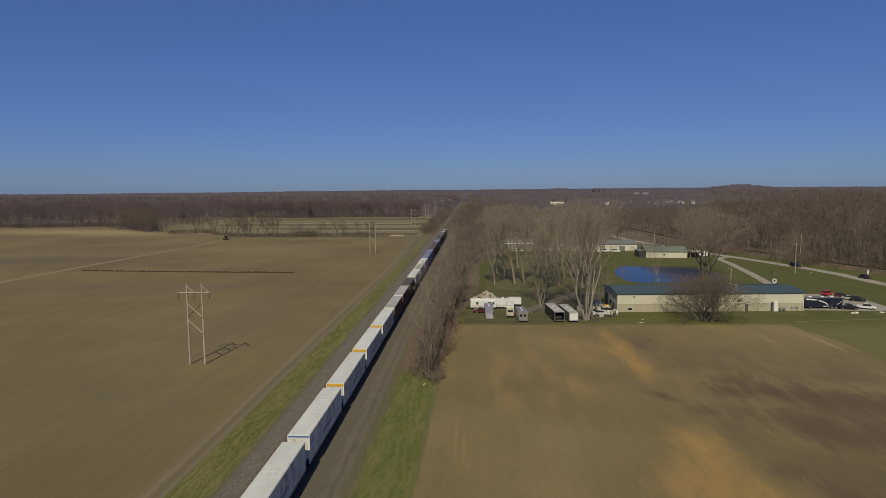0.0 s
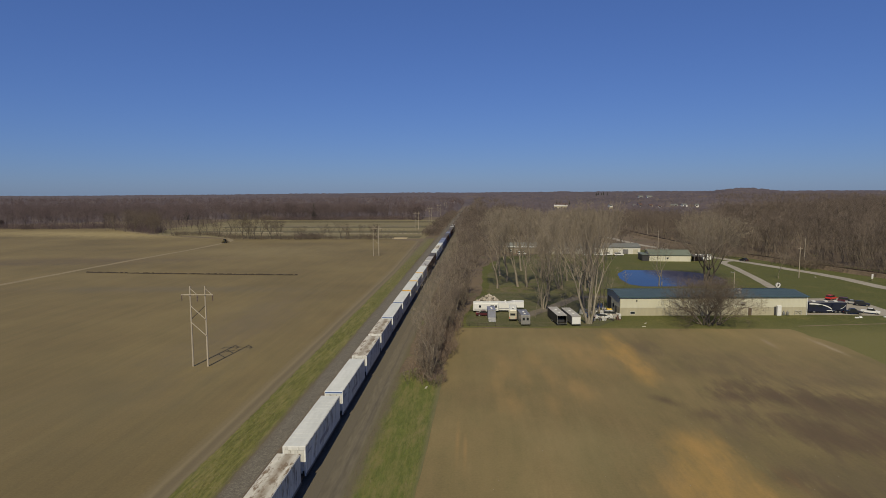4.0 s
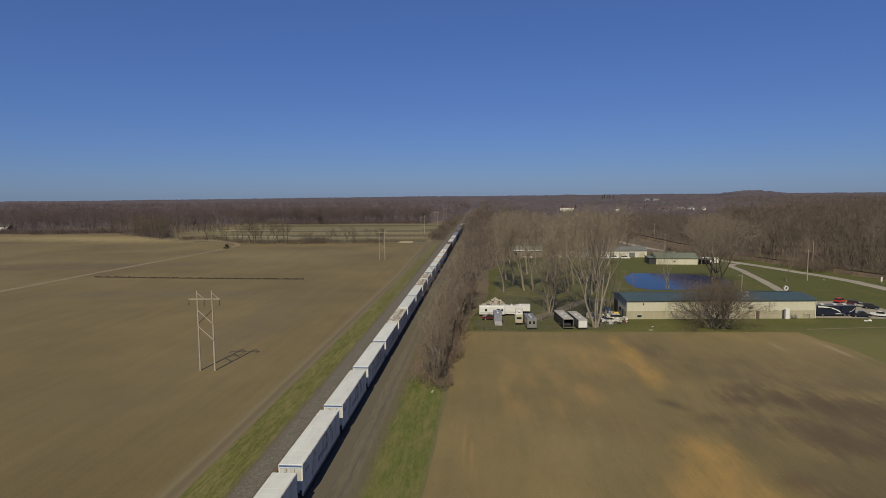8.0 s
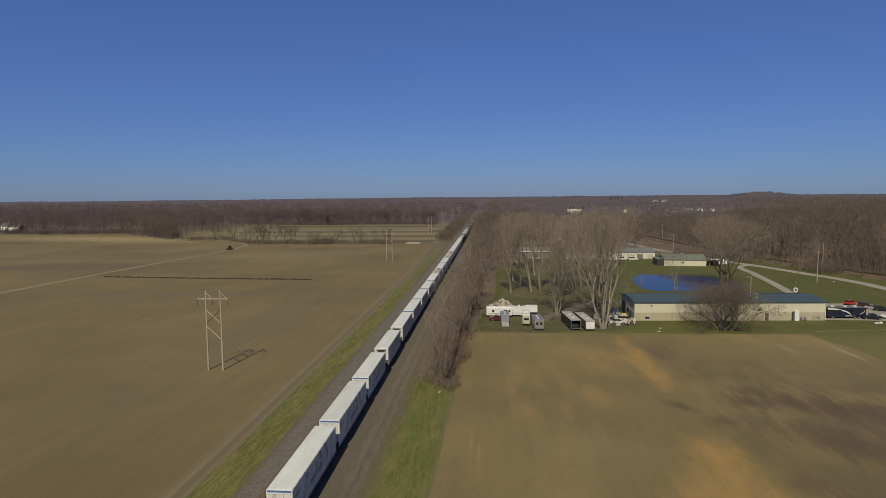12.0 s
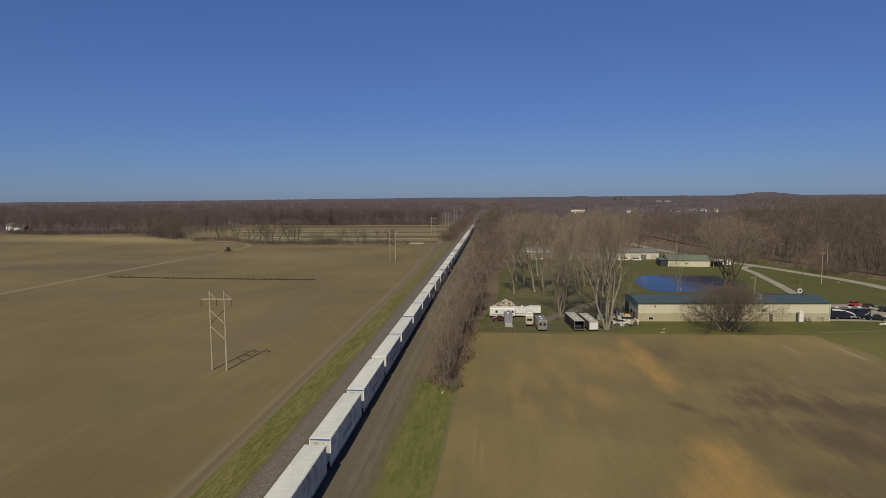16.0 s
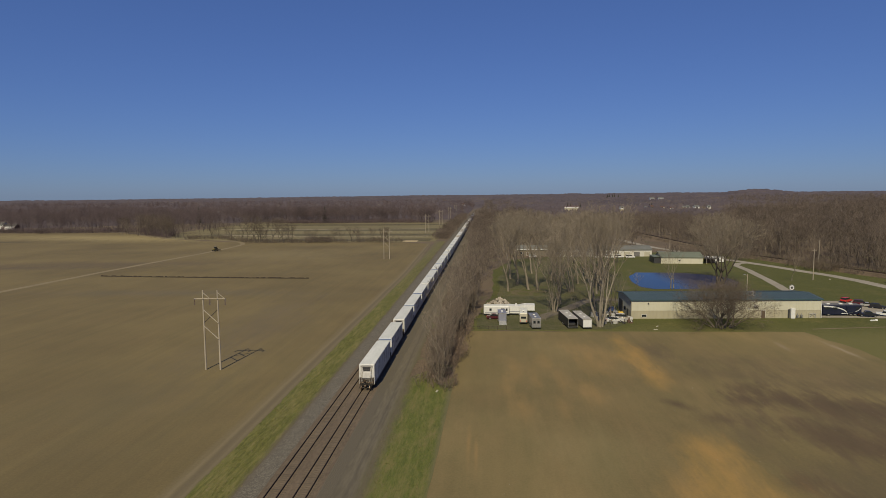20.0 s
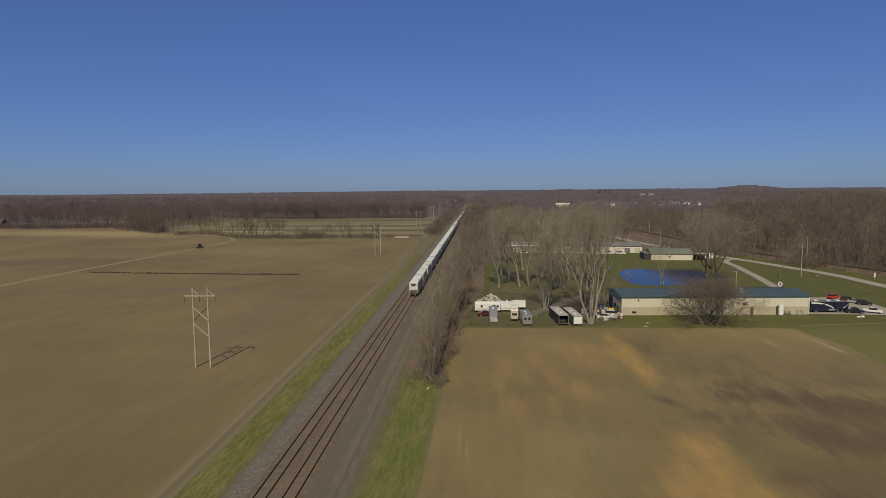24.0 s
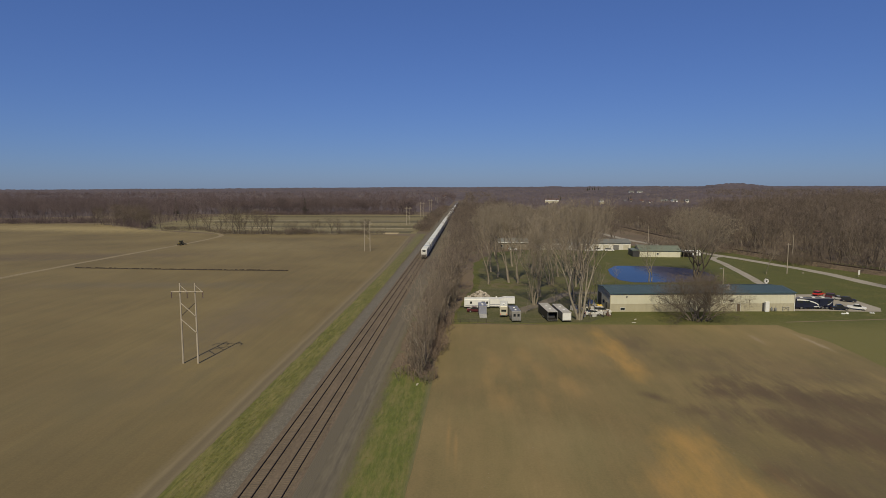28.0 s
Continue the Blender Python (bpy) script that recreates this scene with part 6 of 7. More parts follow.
box_trailer("blue-grey cargo trailer with its ramp down", 5.0, 2.6, 2.1, GREY_BLUE, GREY_BLUE, GREY_BLUE, pose(3.5, 155.4, 0, 0, 0, 2), ramp=True)
box_trailer("black car-hauler trailer with an open dark rear", 11.0, 2.6, 2.5, BLACK_METAL, GREY_ROOF, BLACK_METAL, pose(20.9, 149.3, 0, 0, 0, 6), open_end=True)
box_trailer("grey-roofed enclosed trailer with a white rear door", 11.0, 2.45, 2.3, GREY_SIDE, GREY_ROOF, WHITE_PAINT, pose(24.4, 149.0, 0, 0, 0, 6))
silver = box_trailer("silver travel trailer with two dark rear windows", 7.2, 2.7, 2.3, SILVER, SILVER, SILVER, pose(11.8, 148.6, 0, 0, 0, 4))
for sx in (-0.5, 0.5):
    part("window", Shape().cbox(sx - 0.28, sx + 0.28, -0.07, -0.03, 1.45, 2.15, 0.01), GLASS_DARK, silver)


def motorhome(m):
    ob = thing("motorhome", "ivory motorhome with a dark rear window", "motorhome", m)
    part("body", Shape().cbox(-1.15, 1.15, 0, 8.2, 0.5, 3.45, 0.2), CREAM_PAINT, ob)
    part("roof", Shape().cbox(-1.05, 1.05, 0.15, 8.0, 3.42, 3.52, 0.04), WHITE_ROOF, ob)
    part("air_conditioner", Shape().cbox(-0.45, 0.45, 3.0, 4.0, 3.5, 3.8, 0.1), WHITE_PAINT, ob)
    part("roof_hatch", Shape().cbox(-0.25, 0.25, 1.2, 1.7, 3.5, 3.62, 0.04), GRILLE_AND_SHADE, ob)
    part("rear_window", Shape().cbox(-0.75, 0.75, -0.04, 0.02, 1.75, 2.4, 0.01), GLASS_DARK, ob)
    part("bumper", Shape().cbox(-1.1, 1.1, -0.15, 0.02, 0.45, 0.7, 0.03), BLACK_METAL, ob)
    for sx in (-0.9, 0.9):
        part("tail_light", Shape().cbox(sx - 0.1, sx + 0.1, -0.04, 0.02, 0.85, 1.2, 0.01), CAR_RED, ob)
    wheels(ob, [(-1.05, 2.2), (1.05, 2.2), (-1.05, 6.8), (1.05, 6.8)], 0.4)
    return ob


home = motorhome(pose(8.9, 154.0, 0, 0, 0, -3))
home.scale = (0.88, 0.9, 0.86)


# ---- cars ----
def car(label, paint, m, style="sedan", group="parked cars"):
    """A car along +x, its nose at the far end, standing on the origin's plane."""
    ob = thing("pickup" if style == "pickup" else "car", label, "pickup" if style == "pickup" else "car", m, group)
    if style == "suv":
        low, cab = [(0, 0.4), (4.6, 0.4), (4.65, 0.85), (3.6, 1.05), (0.1, 1.1), (-0.03, 0.8)], [(0.12, 1.08), (3.45, 1.04), (2.75, 1.68), (0.35, 1.72)]
    elif style == "pickup":
        low, cab = [(0, 0.5), (5.6, 0.5), (5.65, 1.0), (4.4, 1.18), (0.05, 1.15), (-0.03, 0.9)], [(1.75, 1.14), (4.3, 1.15), (3.6, 1.86), (2.0, 1.88)]
    else:
        low, cab = [(0, 0.32), (4.5, 0.32), (4.55, 0.7), (3.4, 0.95), (0.9, 1.0), (0.05, 0.92), (-0.03, 0.6)], [(0.75, 0.97), (3.35, 0.93), (2.55, 1.42), (1.35, 1.44)]
    wide = 1.95 if style == "pickup" else 1.8
    part("body", Shape().prism(low, 1, 0, wide), paint, ob)
    part("cabin", Shape().prism(cab, 1, 0.1, wide - 0.1), GLASS_DARK, ob)
    top = cab[2:]
    part("roof", Shape().prism([(top[1][0] + 0.05, top[1][1] - 0.02), (top[0][0] - 0.05, top[0][1] - 0.02), (top[0][0] - 0.15, top[0][1] + 0.05), (top[1][0] + 0.15, top[1][1] + 0.05)], 1, 0.16, wide - 0.16), paint, ob)
    length = low[1][0]
    for x, mm in ((-0.05, CAR_RED), (length + 0.02, WHITE_PAINT)):
        for y in (0.15, wide - 0.45):
            part("headlight" if x > 0 else "tail_light", Shape().cbox(x - 0.03, x + 0.05, y, y + 0.3, 0.66, 0.82, 0.01), mm, ob)
    part("bumper", Shape().cbox(-0.08, 0.05, 0.1, wide - 0.1, 0.4, 0.58, 0.02), BLACK_METAL, ob)
    wheels(ob, [(0.85, 0.1), (0.85, wide - 0.1), (length - 0.9, 0.1), (length - 0.9, wide - 0.1)], 0.36 if style == "pickup" else 0.33, "y")
    return ob


car("maroon car parked beside the campers", CAR_MAROON, pose(-0.6, 159.6, 0, 0, 0, 2))
def parked(label, paint, x, y, turn, style, scale, group="cars in the parking area", z=0.07):
    ob = car(label, paint, pose(x, y, z, 0, 0, turn), style, group)
    ob.scale = (scale,) * 3
    return ob


parked("bright red wagon parked at the lawn edge", CAR_RED, 106.6, 186.2, 34, "suv", 0.86)
parked("maroon wagon parked in the row", CAR_MAROON, 107.2, 183.6, -30, "suv", 0.88)
parked("silver sedan parked in the row", CAR_SILVER, 107.9, 181.2, -30, "sedan", 0.84)
parked("black wagon parked in the row", CAR_BLACK, 109.0, 178.6, -30, "suv", 0.82)
parked("black pickup hitched behind the motor coach", CAR_BLACK, 98.9, 166.3, -14, "pickup", 0.80)
parked("white pickup parked at the gravel edge", WHITE_PAINT, 104.0, 167.6, -34, "pickup", 0.78)
for x, y, turn in ((53.5, 309.5, 5), (59.2, 309.8, -4), (64.4, 310.5, 8), (69.6, 310.0, 0)):
    parked("white car parked before the storage building", WHITE_PAINT, x, y, turn, "suv", 1.0, "white cars before the storage building", 0.02)
car("dirty white old car among the scrap by the shed", GRIMY_WHITE, pose(30.6, 156.6, 0, 0, 0, 4), "sedan", "scrap by the shed")
car("dirty white van body among the scrap by the shed", GRIMY_WHITE, pose(33.2, 159.6, 0, 0, 0, -8), "suv", "scrap by the shed")
car("white car beside the cottage", WHITE_PAINT, pose(20.5, 313, 0, 0, 0, 15), "suv", "parked cars")


def coach(m):
    ob = thing("motor_coach", "navy motor coach with a silver sweep on its side", "motor coach", m)
    part("body", Shape().cbox(0, 10.2, 0, 2.55, 0.4, 2.95, 0.15), CAR_NAVY, ob)
    part("roof", Shape().cbox(0.1, 10.1, 0.1, 2.45, 2.92, 3.02, 0.04), GREY_SIDE, ob)
    for x in (1.5, 4.8, 7.4):
        part("air_conditioner", Shape().cbox(x, x + 0.9, 0.9, 1.7, 3.0, 3.25, 0.1), WHITE_PAINT, ob)
    sweep = Shape()
    arc = [(0.2 + 6.3 * math.sin(k * 0.1428), 0.5 + 2.15 * math.cos(k * 0.1428)) for k in range(12)]
    arc2 = [(4.9 + 4.9 * math.sin(k * 0.1745), 2.2 - 1.5 * math.cos(k * 0.1745)) for k in range(10)]
    for line, wide in ((arc, 0.36), (arc2, 0.16)):
        for k, (a, b) in enumerate(zip(line, line[1:])):
            sweep.bar((a[0], -0.01, a[1]), (b[0], -0.01, b[1]), 0.04, wide * (1 - 0.05 * k))
    part("sweep_stripe", sweep, WHITE_PAINT, ob, "silver painted sweep")
    for x, w in ((0.5, 1.4), (2.6, 1.2), (6.6, 1.6), (8.6, 0.9)):
        part("window", Shape().cbox(x, x + w, -0.03, 0.02, 1.8, 2.4, 0.01), GLASS_DARK, ob)
    part("slide_out", Shape().cbox(6.2, 8.4, -0.35, 0.1, 1.0, 2.7, 0.05), CAR_NAVY, ob)
    wheels(ob, [(1.6, 0.15), (1.6, 2.4), (7.4, 0.15), (7.4, 2.4), (8.5, 0.15), (8.5, 2.4)], 0.48, "y")
    return ob


coach(pose(89.9, 166.9, 0.07, 0, 0, 1.5))

box_trailer("white cargo trailer beside the small shed", 7.0, 2.7, 2.4, WHITE_PAINT, WHITE_ROOF, WHITE_PAINT, pose(110.5, 291, 0, 0, 0, 80))
port = thing("carport", "dark open carport beside the small shed", "carport", pose(101, 286, 0, 0, 0, -3))
for x, y in ((0, 0), (5, 0), (0, 6), (5, 6)):
    part("post", Shape().box(x - 0.08, x + 0.08, y - 0.08, y + 0.08, 0, 2.4), POLE_WOOD, port)
part("roof", Shape().cbox(-0.4, 5.4, -0.4, 6.4, 2.4, 2.55, 0.04), DARK_ROOF, port)
part("stored_load", Shape().cbox(0.5, 4.5, 2.0, 5.5, 0.0, 1.9, 0.2), BROWN_SIDE, port, "brown covered load")

# ---- scrap, rubble and small things in the yard ----
stones = []
for k in range(3):
    bm = bmesh.new()
    bmesh.ops.create_icosphere(bm, subdivisions=1, radius=0.5)
    for v in bm.verts:
        v.co *= 0.75 + 0.5 * r.random()
        v.co.z *= 0.6
    me = bpy.data.meshes.new("stone")
    bm.to_mesh(me)
    bm.free()
    me.materials.append(RUBBLE)
    stones.append(me)
pile = thing("rubble_pile", "heap of pale broken stone and concrete", "rubble")
for k in range(110):
    a, d = r.uniform(0, 6.28), r.random() ** 0.6
    ob = part("stone", stones[k % 3], None, pile)
    sc = r.uniform(0.6, 1.7)
    ob.matrix_world = Matrix.Translation((3.0 + math.cos(a) * d * 4.0, 177.5 + math.sin(a) * d * 5.0, (1 - d) * 2.4 + 0.15)) @ Euler((r.random() * 3, r.random() * 3, r.random() * 3)).to_matrix().to_4x4() @ Matrix.Scale(sc, 4)
def field_stones(n):
    """Small pale stones turned up by the plough."""
    g = np.random.default_rng(91)
    x, y, size = g.uniform(-4, 78, n), 60 + 82 * g.random(n) ** 1.3, g.uniform(0.03, 0.06, n)
    keep = (x > 30) | (g.random(n) < 0.25)
    x, y, size = x[keep], y[keep], size[keep]
    corner = np.array([(1, 0, 0), (-0.6, 0.8, 0), (-0.5, -0.9, 0), (0, 0.1, 0.9)])
    v = corner[None] * (size[:, None, None] * g.uniform(0.7, 1.3, (len(x), 4, 1))) + np.stack([x, y, np.full(len(x), 0.03)], 1)[:, None]
    f = np.array([(0, 1, 3), (1, 2, 3), (2, 0, 3)])[None] + (np.arange(len(x)) * 4)[:, None, None]
    tagged(new("field_stones", big_mesh("field_stones", v.reshape(-1, 3), f.reshape(-1, 3), RUBBLE)), "small pale stones lying on the tilled soil", "stones", "", "stuff")


field_stones(240)
tank = thing("plastic_tank", "yellow plastic tank standing by the shed", "tank", pose(35.6, 163.5, 0))
part("body", Shape().cbox(-0.7, 0.7, -0.7, 0.7, 0.12, 1.7, 0.25), ORANGE_TARP, tank)
part("pallet", Shape().box(-0.7, 0.7, -0.7, 0.7, 0.0, 0.12), POLE_WOOD, tank)
part("cap", Shape().tube((0, 0, 1.68), (0, 0, 1.8), 0.2, n=10), GRILLE_AND_SHADE, tank)
heap = thing("tarpaulin_heap", "blue tarpaulin over a heap beside the shed", "tarpaulin", pose(35.2, 173, 0))
part("cover", Shape().prism([(-1.0, 0), (1.0, 0), (0.8, 0.8), (0.2, 1.25), (-0.6, 1.0)], 1, -0.8, 0.9), BLUE_TARP, heap)
for x, y, z_, rot in ((29.0, 160.5, 0.5, 20), (36.4, 158.8, 0.7, 60), (31.2, 163.0, 0.6, 100), (28.6, 164, 0.9, 35)):
    sc_ = thing("scrap_crate", "weathered grey crate among the scrap", "crate", pose(x, y, 0, 0, 0, rot), "scrap by the shed")
    part("box", Shape().cbox(-0.8, 0.8, -0.5, 0.5, 0.0, z_ * 1.5, 0.04), GREY_ROOF, sc_)
    part("lid", Shape().cbox(-0.85, 0.85, -0.55, 0.55, z_ * 1.5, z_ * 1.5 + 0.06, 0.02), POLE_WOOD, sc_)
for k in range(40):
    x, y, w_ = r.uniform(29.2, 37.4), r.uniform(155, 170), r.uniform(0.25, 0.75)
    junk = thing("scrap_piece", "rusty scrap piece lying by the shed", "scrap", pose(x, y, 0, 0, 0, r.uniform(0, 180)), "scrap by the shed")
    part("panel", Shape().cbox(-w_, w_, -w_ * 0.5, w_ * 0.5, 0.0, r.uniform(0.3, 1.1), 0.04), (GREY_SIDE, GRIMY_WHITE, BROWN_SIDE, GREY_ROOF, GRIMY_WHITE, SILVER, GRILLE_AND_SHADE)[k % 7], junk)
    part("pipe", Shape().tube((-w_ * 1.4, 0.4, 0.08), (w_ * 1.4, -0.3, 0.5), 0.06, n=6), RAIL_STEEL, junk)
for x, y in ((99.5, 161.4), (100.7, 161.9), (107.6, 162.6)):
    b = thing("cover_sheet", "crumpled white sheet lying on the grass", "sheet", pose(x, y, 0.02, 0, 0, x * 40))
    part("cloth", Shape().prism([(-0.6, 0), (0.6, 0), (0.4, 0.25), (0.1, 0.12), (-0.3, 0.3)], 1, -0.25, 0.3), WHITE_PAINT, b)
for x, y in ((-9.0, 100.4), (42.4, 152.6), (41.0, 148.9)):
    b = thing("stone_slab", "small pale slab lying in the grass", "slab", pose(x, y, 0.02, 0, 0, x * 31))
    part("slab", Shape().cbox(-0.5, 0.5, -0.15, 0.15, 0.0, 0.14, 0.04), CREAM_PAINT, b)
for k in range(5):
    p = thing("fence_post", "weathered post of a low fence", "fence post", pose(-4.5 + k * 2.2, 147.6, 0), "fence posts at the yard edge")
    part("post", Shape().tube((0, 0, -0.2), (0, 0, 0.95), 0.06, 0.05, n=7), BRACE_DARK, p)
wire = thing("fence_rail", "thin pipe rail of a low fence", "fence rail")
part("pipe", Shape().tube((-4.5, 147.6, 0.8), (4.3, 147.6, 0.8), 0.03, n=6), BRACE_DARK, wire)


def wood_pole(label, h, m, arms=1):
    ob = thing("utility_pole", label, "utility pole", m, "utility poles along the road")
    part("pole", Shape().tube((0, 0, -0.3), (0, 0, h), 0.17, 0.11, n=8), POLE_WOOD, ob)
    for k in range(arms):
        part("crossarm", Shape().bar((-1.2, -0.15, h - 0.6 - k), (1.2, -0.15, h - 0.6 - k), 0.12, 0.12), POLE_WOOD, ob)
        for x in (-1.1, -0.5, 0.5, 1.1):
            part("insulator", Shape().tube((x, -0.15, h - 0.55 - k), (x, -0.15, h - 0.35 - k), 0.05, 0.04, n=6), INSULATOR, ob)
    return ob


wood_pole("tall grey utility pole beside the road", 11.9, pose(122.2, 234.6, 0, 0, 0, 20))
wood_pole("slim grey utility pole before the woods", 11.4, pose(147.9, 280, 0, 0, 0, 20), 0)
wood_pole("utility pole with a transformer arm by the bend", 9.8, pose(106.0, 360, 0, 0, 0, 20))
wood_pole("utility pole along the upper road", 10.5, pose(127.4, 460, 0, 0, 0, 10))
wood_pole("short pole at the wood edge", 7.5, pose(160, 236, 0, 0, 0, 30), 0)
lamp = thing("yard_lamp", "grey yard light on a wooden pole", "lamp", pose(86.4, 206.3, 0))
part("pole", Shape().tube((0, 0, -0.3), (0, 0, 6.1), 0.16, 0.12, n=8), POLE_WOOD, lamp)
part("arm", Shape().tube((0, 0, 5.7), (-1.0, -0.3, 6.0), 0.05, n=6), SILVER, lamp)
part("head", Shape().cbox(-1.4, -0.8, -0.5, -0.1, 5.85, 6.1, 0.06), SILVER, lamp)

sign = thing("round_sign", "round white sign with a dark star at the drive", "sign", pose(97.7, 199.8, 0.5, 0, 0, 12))
part("post", Shape().tube((0, 0.1, -0.7), (0, 0.1, 1.2), 0.1, n=8), POLE_WOOD, sign)
part("disc", Shape().tube((0, 0.0, 2.1), (0, 0.14, 2.1), 0.95, n=32), WHITE_PAINT, sign)
rim = Shape()
for k in range(24):
    a, b = k * math.tau / 24, (k + 1) * math.tau / 24
    rim.bar((0.89 * math.cos(a), -0.03, 2.1 + 0.89 * math.sin(a)), (0.89 * math.cos(b), -0.03, 2.1 + 0.89 * math.sin(b)), 0.06, 0.11)
part("ring", rim, BLACK_METAL, sign)
part("star", Shape().prism([((0.6 if k % 2 == 0 else 0.25) * math.sin(k * math.pi / 5), 2.1 + (0.6 if k % 2 == 0 else 0.25) * math.cos(k * math.pi / 5)) for k in range(10)], 1, -0.06, -0.005), BLACK_METAL, sign, "dark painted star")
board = thing("road_sign", "small white roadside board on a post", "sign", pose(144.2, 226.8, 0, 0, 0, 25))
part("post", Shape().tube((0, 0, -0.2), (0, 0, 2.2), 0.06, n=6), POLE_WOOD, board)
part("panel", Shape().cbox(-0.5, 0.5, -0.09, -0.03, 0.9, 2.6, 0.02), WHITE_PAINT, board)
rock = thing("white_boulder", "pale boulder at the road edge", "boulder", pose(129, 236, 0))
part("stone", stones[1], None, rock)

# ---- trees of the yard ----
YARD = "bare trees of the yard"
for x, y, sc, k in ((13.8, 209.4, 1.02, 0), (16.9, 208.3, 0.95, 1), (10.5, 222, 0.95, 2), (21.7, 183.2, 0.9, 1), (29.8, 170.6, 0.92, 2), (8.5, 236, 0.9, 0), (24, 232, 0.95, 1), (33, 224, 0.9, 0),
                    (38, 238, 0.95, 2), (18, 252, 0.95, 0), (30, 256, 0.9, 1), (44, 252, 0.9, 2), (12, 270, 0.95, 1), (36, 275, 0.9, 0), (50, 270, 0.85, 1), (24, 286, 0.9, 2), (58, 284, 0.8, 0), (36, 202, 0.9, 2), (32.5, 186, 0.85, 0), (43, 226, 0.92, 1), (6.5, 206, 0.85, 2)):
    TALL[k](x, y, sc * 1.08, (x * 77) % 360, group=YARD)
for x, y, sc, k in ((18.6, 170.3, 0.78, 1), (40, 212, 0.8, 0), (47, 300, 0.85, 1), (28, 205, 0.85, 0), (139, 186, 0.8, 0), (146, 178, 0.8, 1)):
    FORKED[k](x, y, sc * 1.08, (x * 57) % 360, group=YARD)
for x, y, sc, k in ((15.1, 158.7, 0.75, 0), (63.6, 213.6, 1.55, 1), (64.8, 214.2, 1.35, 0), (113.6, 232.6, 0.95, 0), (33.6, 166.5, 1.45, 0), (35.0, 169.0, 1.2, 1), (44, 200, 0.8, 1), (50, 206, 0.6, 0), (23.5, 163, 0.6, 1), (118, 300, 0.9, 1), (32, 160.5, 0.5, 0), (30.4, 163.5, 0.55, 1)):
    SMALL[k](x, y, sc, (x * 91) % 360, group=YARD)
WIDE(84.5, 224.6, 1.02, 40, group=YARD)
PALE(28.2, 152.0, 1.166, (28.2 * 57) % 360, group=YARD)
ROUND(57.8, 152.6, 1.12, 30, group=YARD)
stamp("brush", BRUSH, scatter(120, lambda x, y: True, (100, 135, 300, 345), 5, 21, 0.5), WOOD_MID, "bare brush along the upper road")
stamp("brush", BRUSH, scatter(130, lambda x, y: abs(x - (176 - (y - 245) * 0.42)) < 9 and y > 245, (125, 190, 245, 345), 4.5, 22, 0.5), WOOD_MID, "bare brush at the foot of the woods")

stamp("brush", BRUSH, scatter(45, lambda x, y: x > road_x(y) + 3.5, (132, 147, 254, 278), 4.5, 23, 0.4), TWIG_DARK, "dark bushes beside the road and the pole")
car_away = car("black car driving away along the country road", CAR_BLACK, None, "sedan", "cars on the road")
car_near = car("dark wagon driving along the country road", CAR_BLACK, None, "suv", "cars on the road")

# ---- far things ----
for k, (x, y, z_, w, d, h, m) in enumerate(((112, 903, 9.6, 20, 9, 3.6, WHITE_PAINT), (193, 900, 8.0, 5, 8, 4, WHITE_PAINT), (228, 900, 7.6, 4, 8, 4, WHITE_PAINT), (252, 905, 7.0, 5, 8, 5, CREAM_WALL), (281, 900, 7.0, 6, 8, 5, CREAM_WALL),
                                            (299, 900, 7.0, 7, 8, 6, WHITE_PAINT), (236, 902, 7.5, 5, 7, 6, WHITE_PAINT), (290, 908, 7.5, 4, 7, 5, WHITE_PAINT), (318, 904, 7.5, 5, 7, 5, WHITE_PAINT), (264, 900, 6.5, 5, 7, 4, WHITE_PAINT), (366, 1400, 12, 10, 9, 8, WHITE_PAINT), (384, 1400, 12, 12, 9, 8, WHITE_PAINT), (-60, 1180, 6, 12, 9, 8, WHITE_PAINT))):
    h_ = gable_shed("far_house", "far white house among the bare woods", w, d, h * 0.62, h * 0.9, m, TAN_WALL, SLATE_ROOF if k % 3 else BROWN_SIDE, 0.0, windows=((2, h * 0.3, 1.5, 1.6), (w - 4, h * 0.3, 1.5, 1.6)))
    h_.matrix_world = pose(x, y, z_, 0, 0, (k * 23) % 30 - 15)
    part("foundation", Shape().box(0, w, 0.2, d - 0.2, -z_ - 0.2, 0), TAN_WALL, h_)
    h_["group"] = "far houses"
def conifer(seed, h):
    g = np.random.default_rng(seed)
    n = 420
    f = g.random(n) ** 0.7
    a, z0 = g.uniform(0, 6.28, n), h * (0.12 + 0.88 * (1 - f))
    reach = h * 0.26 * f * g.uniform(0.6, 1.1, n)
    v = []
    for side in (-1, 1):
        v.append(np.stack([np.cos(a + side * 0.5) * reach * 0.35, np.sin(a + side * 0.5) * reach * 0.35, z0 + 0.03 * h], 1))
    v.append(np.stack([np.cos(a) * reach, np.sin(a) * reach, z0 - 0.05 * h], 1))
    v = np.stack(v, 1).reshape(-1, 3)
    return big_mesh("crown", v, np.arange(len(v)).reshape(-1, 3), EVERGREEN)


EVERGREEN = bark_mix("dark evergreen needles", (0.012, 0.017, 0.011), (0.030, 0.036, 0.022), 0.6)
needles = [conifer(401 + k, 1.0) for k in range(3)]
pine_stem = Shape().tube((0, 0, -0.01), (0, 0, 0.9), 0.02, 0.005, n=6).mesh("trunk", BARK_DARK)
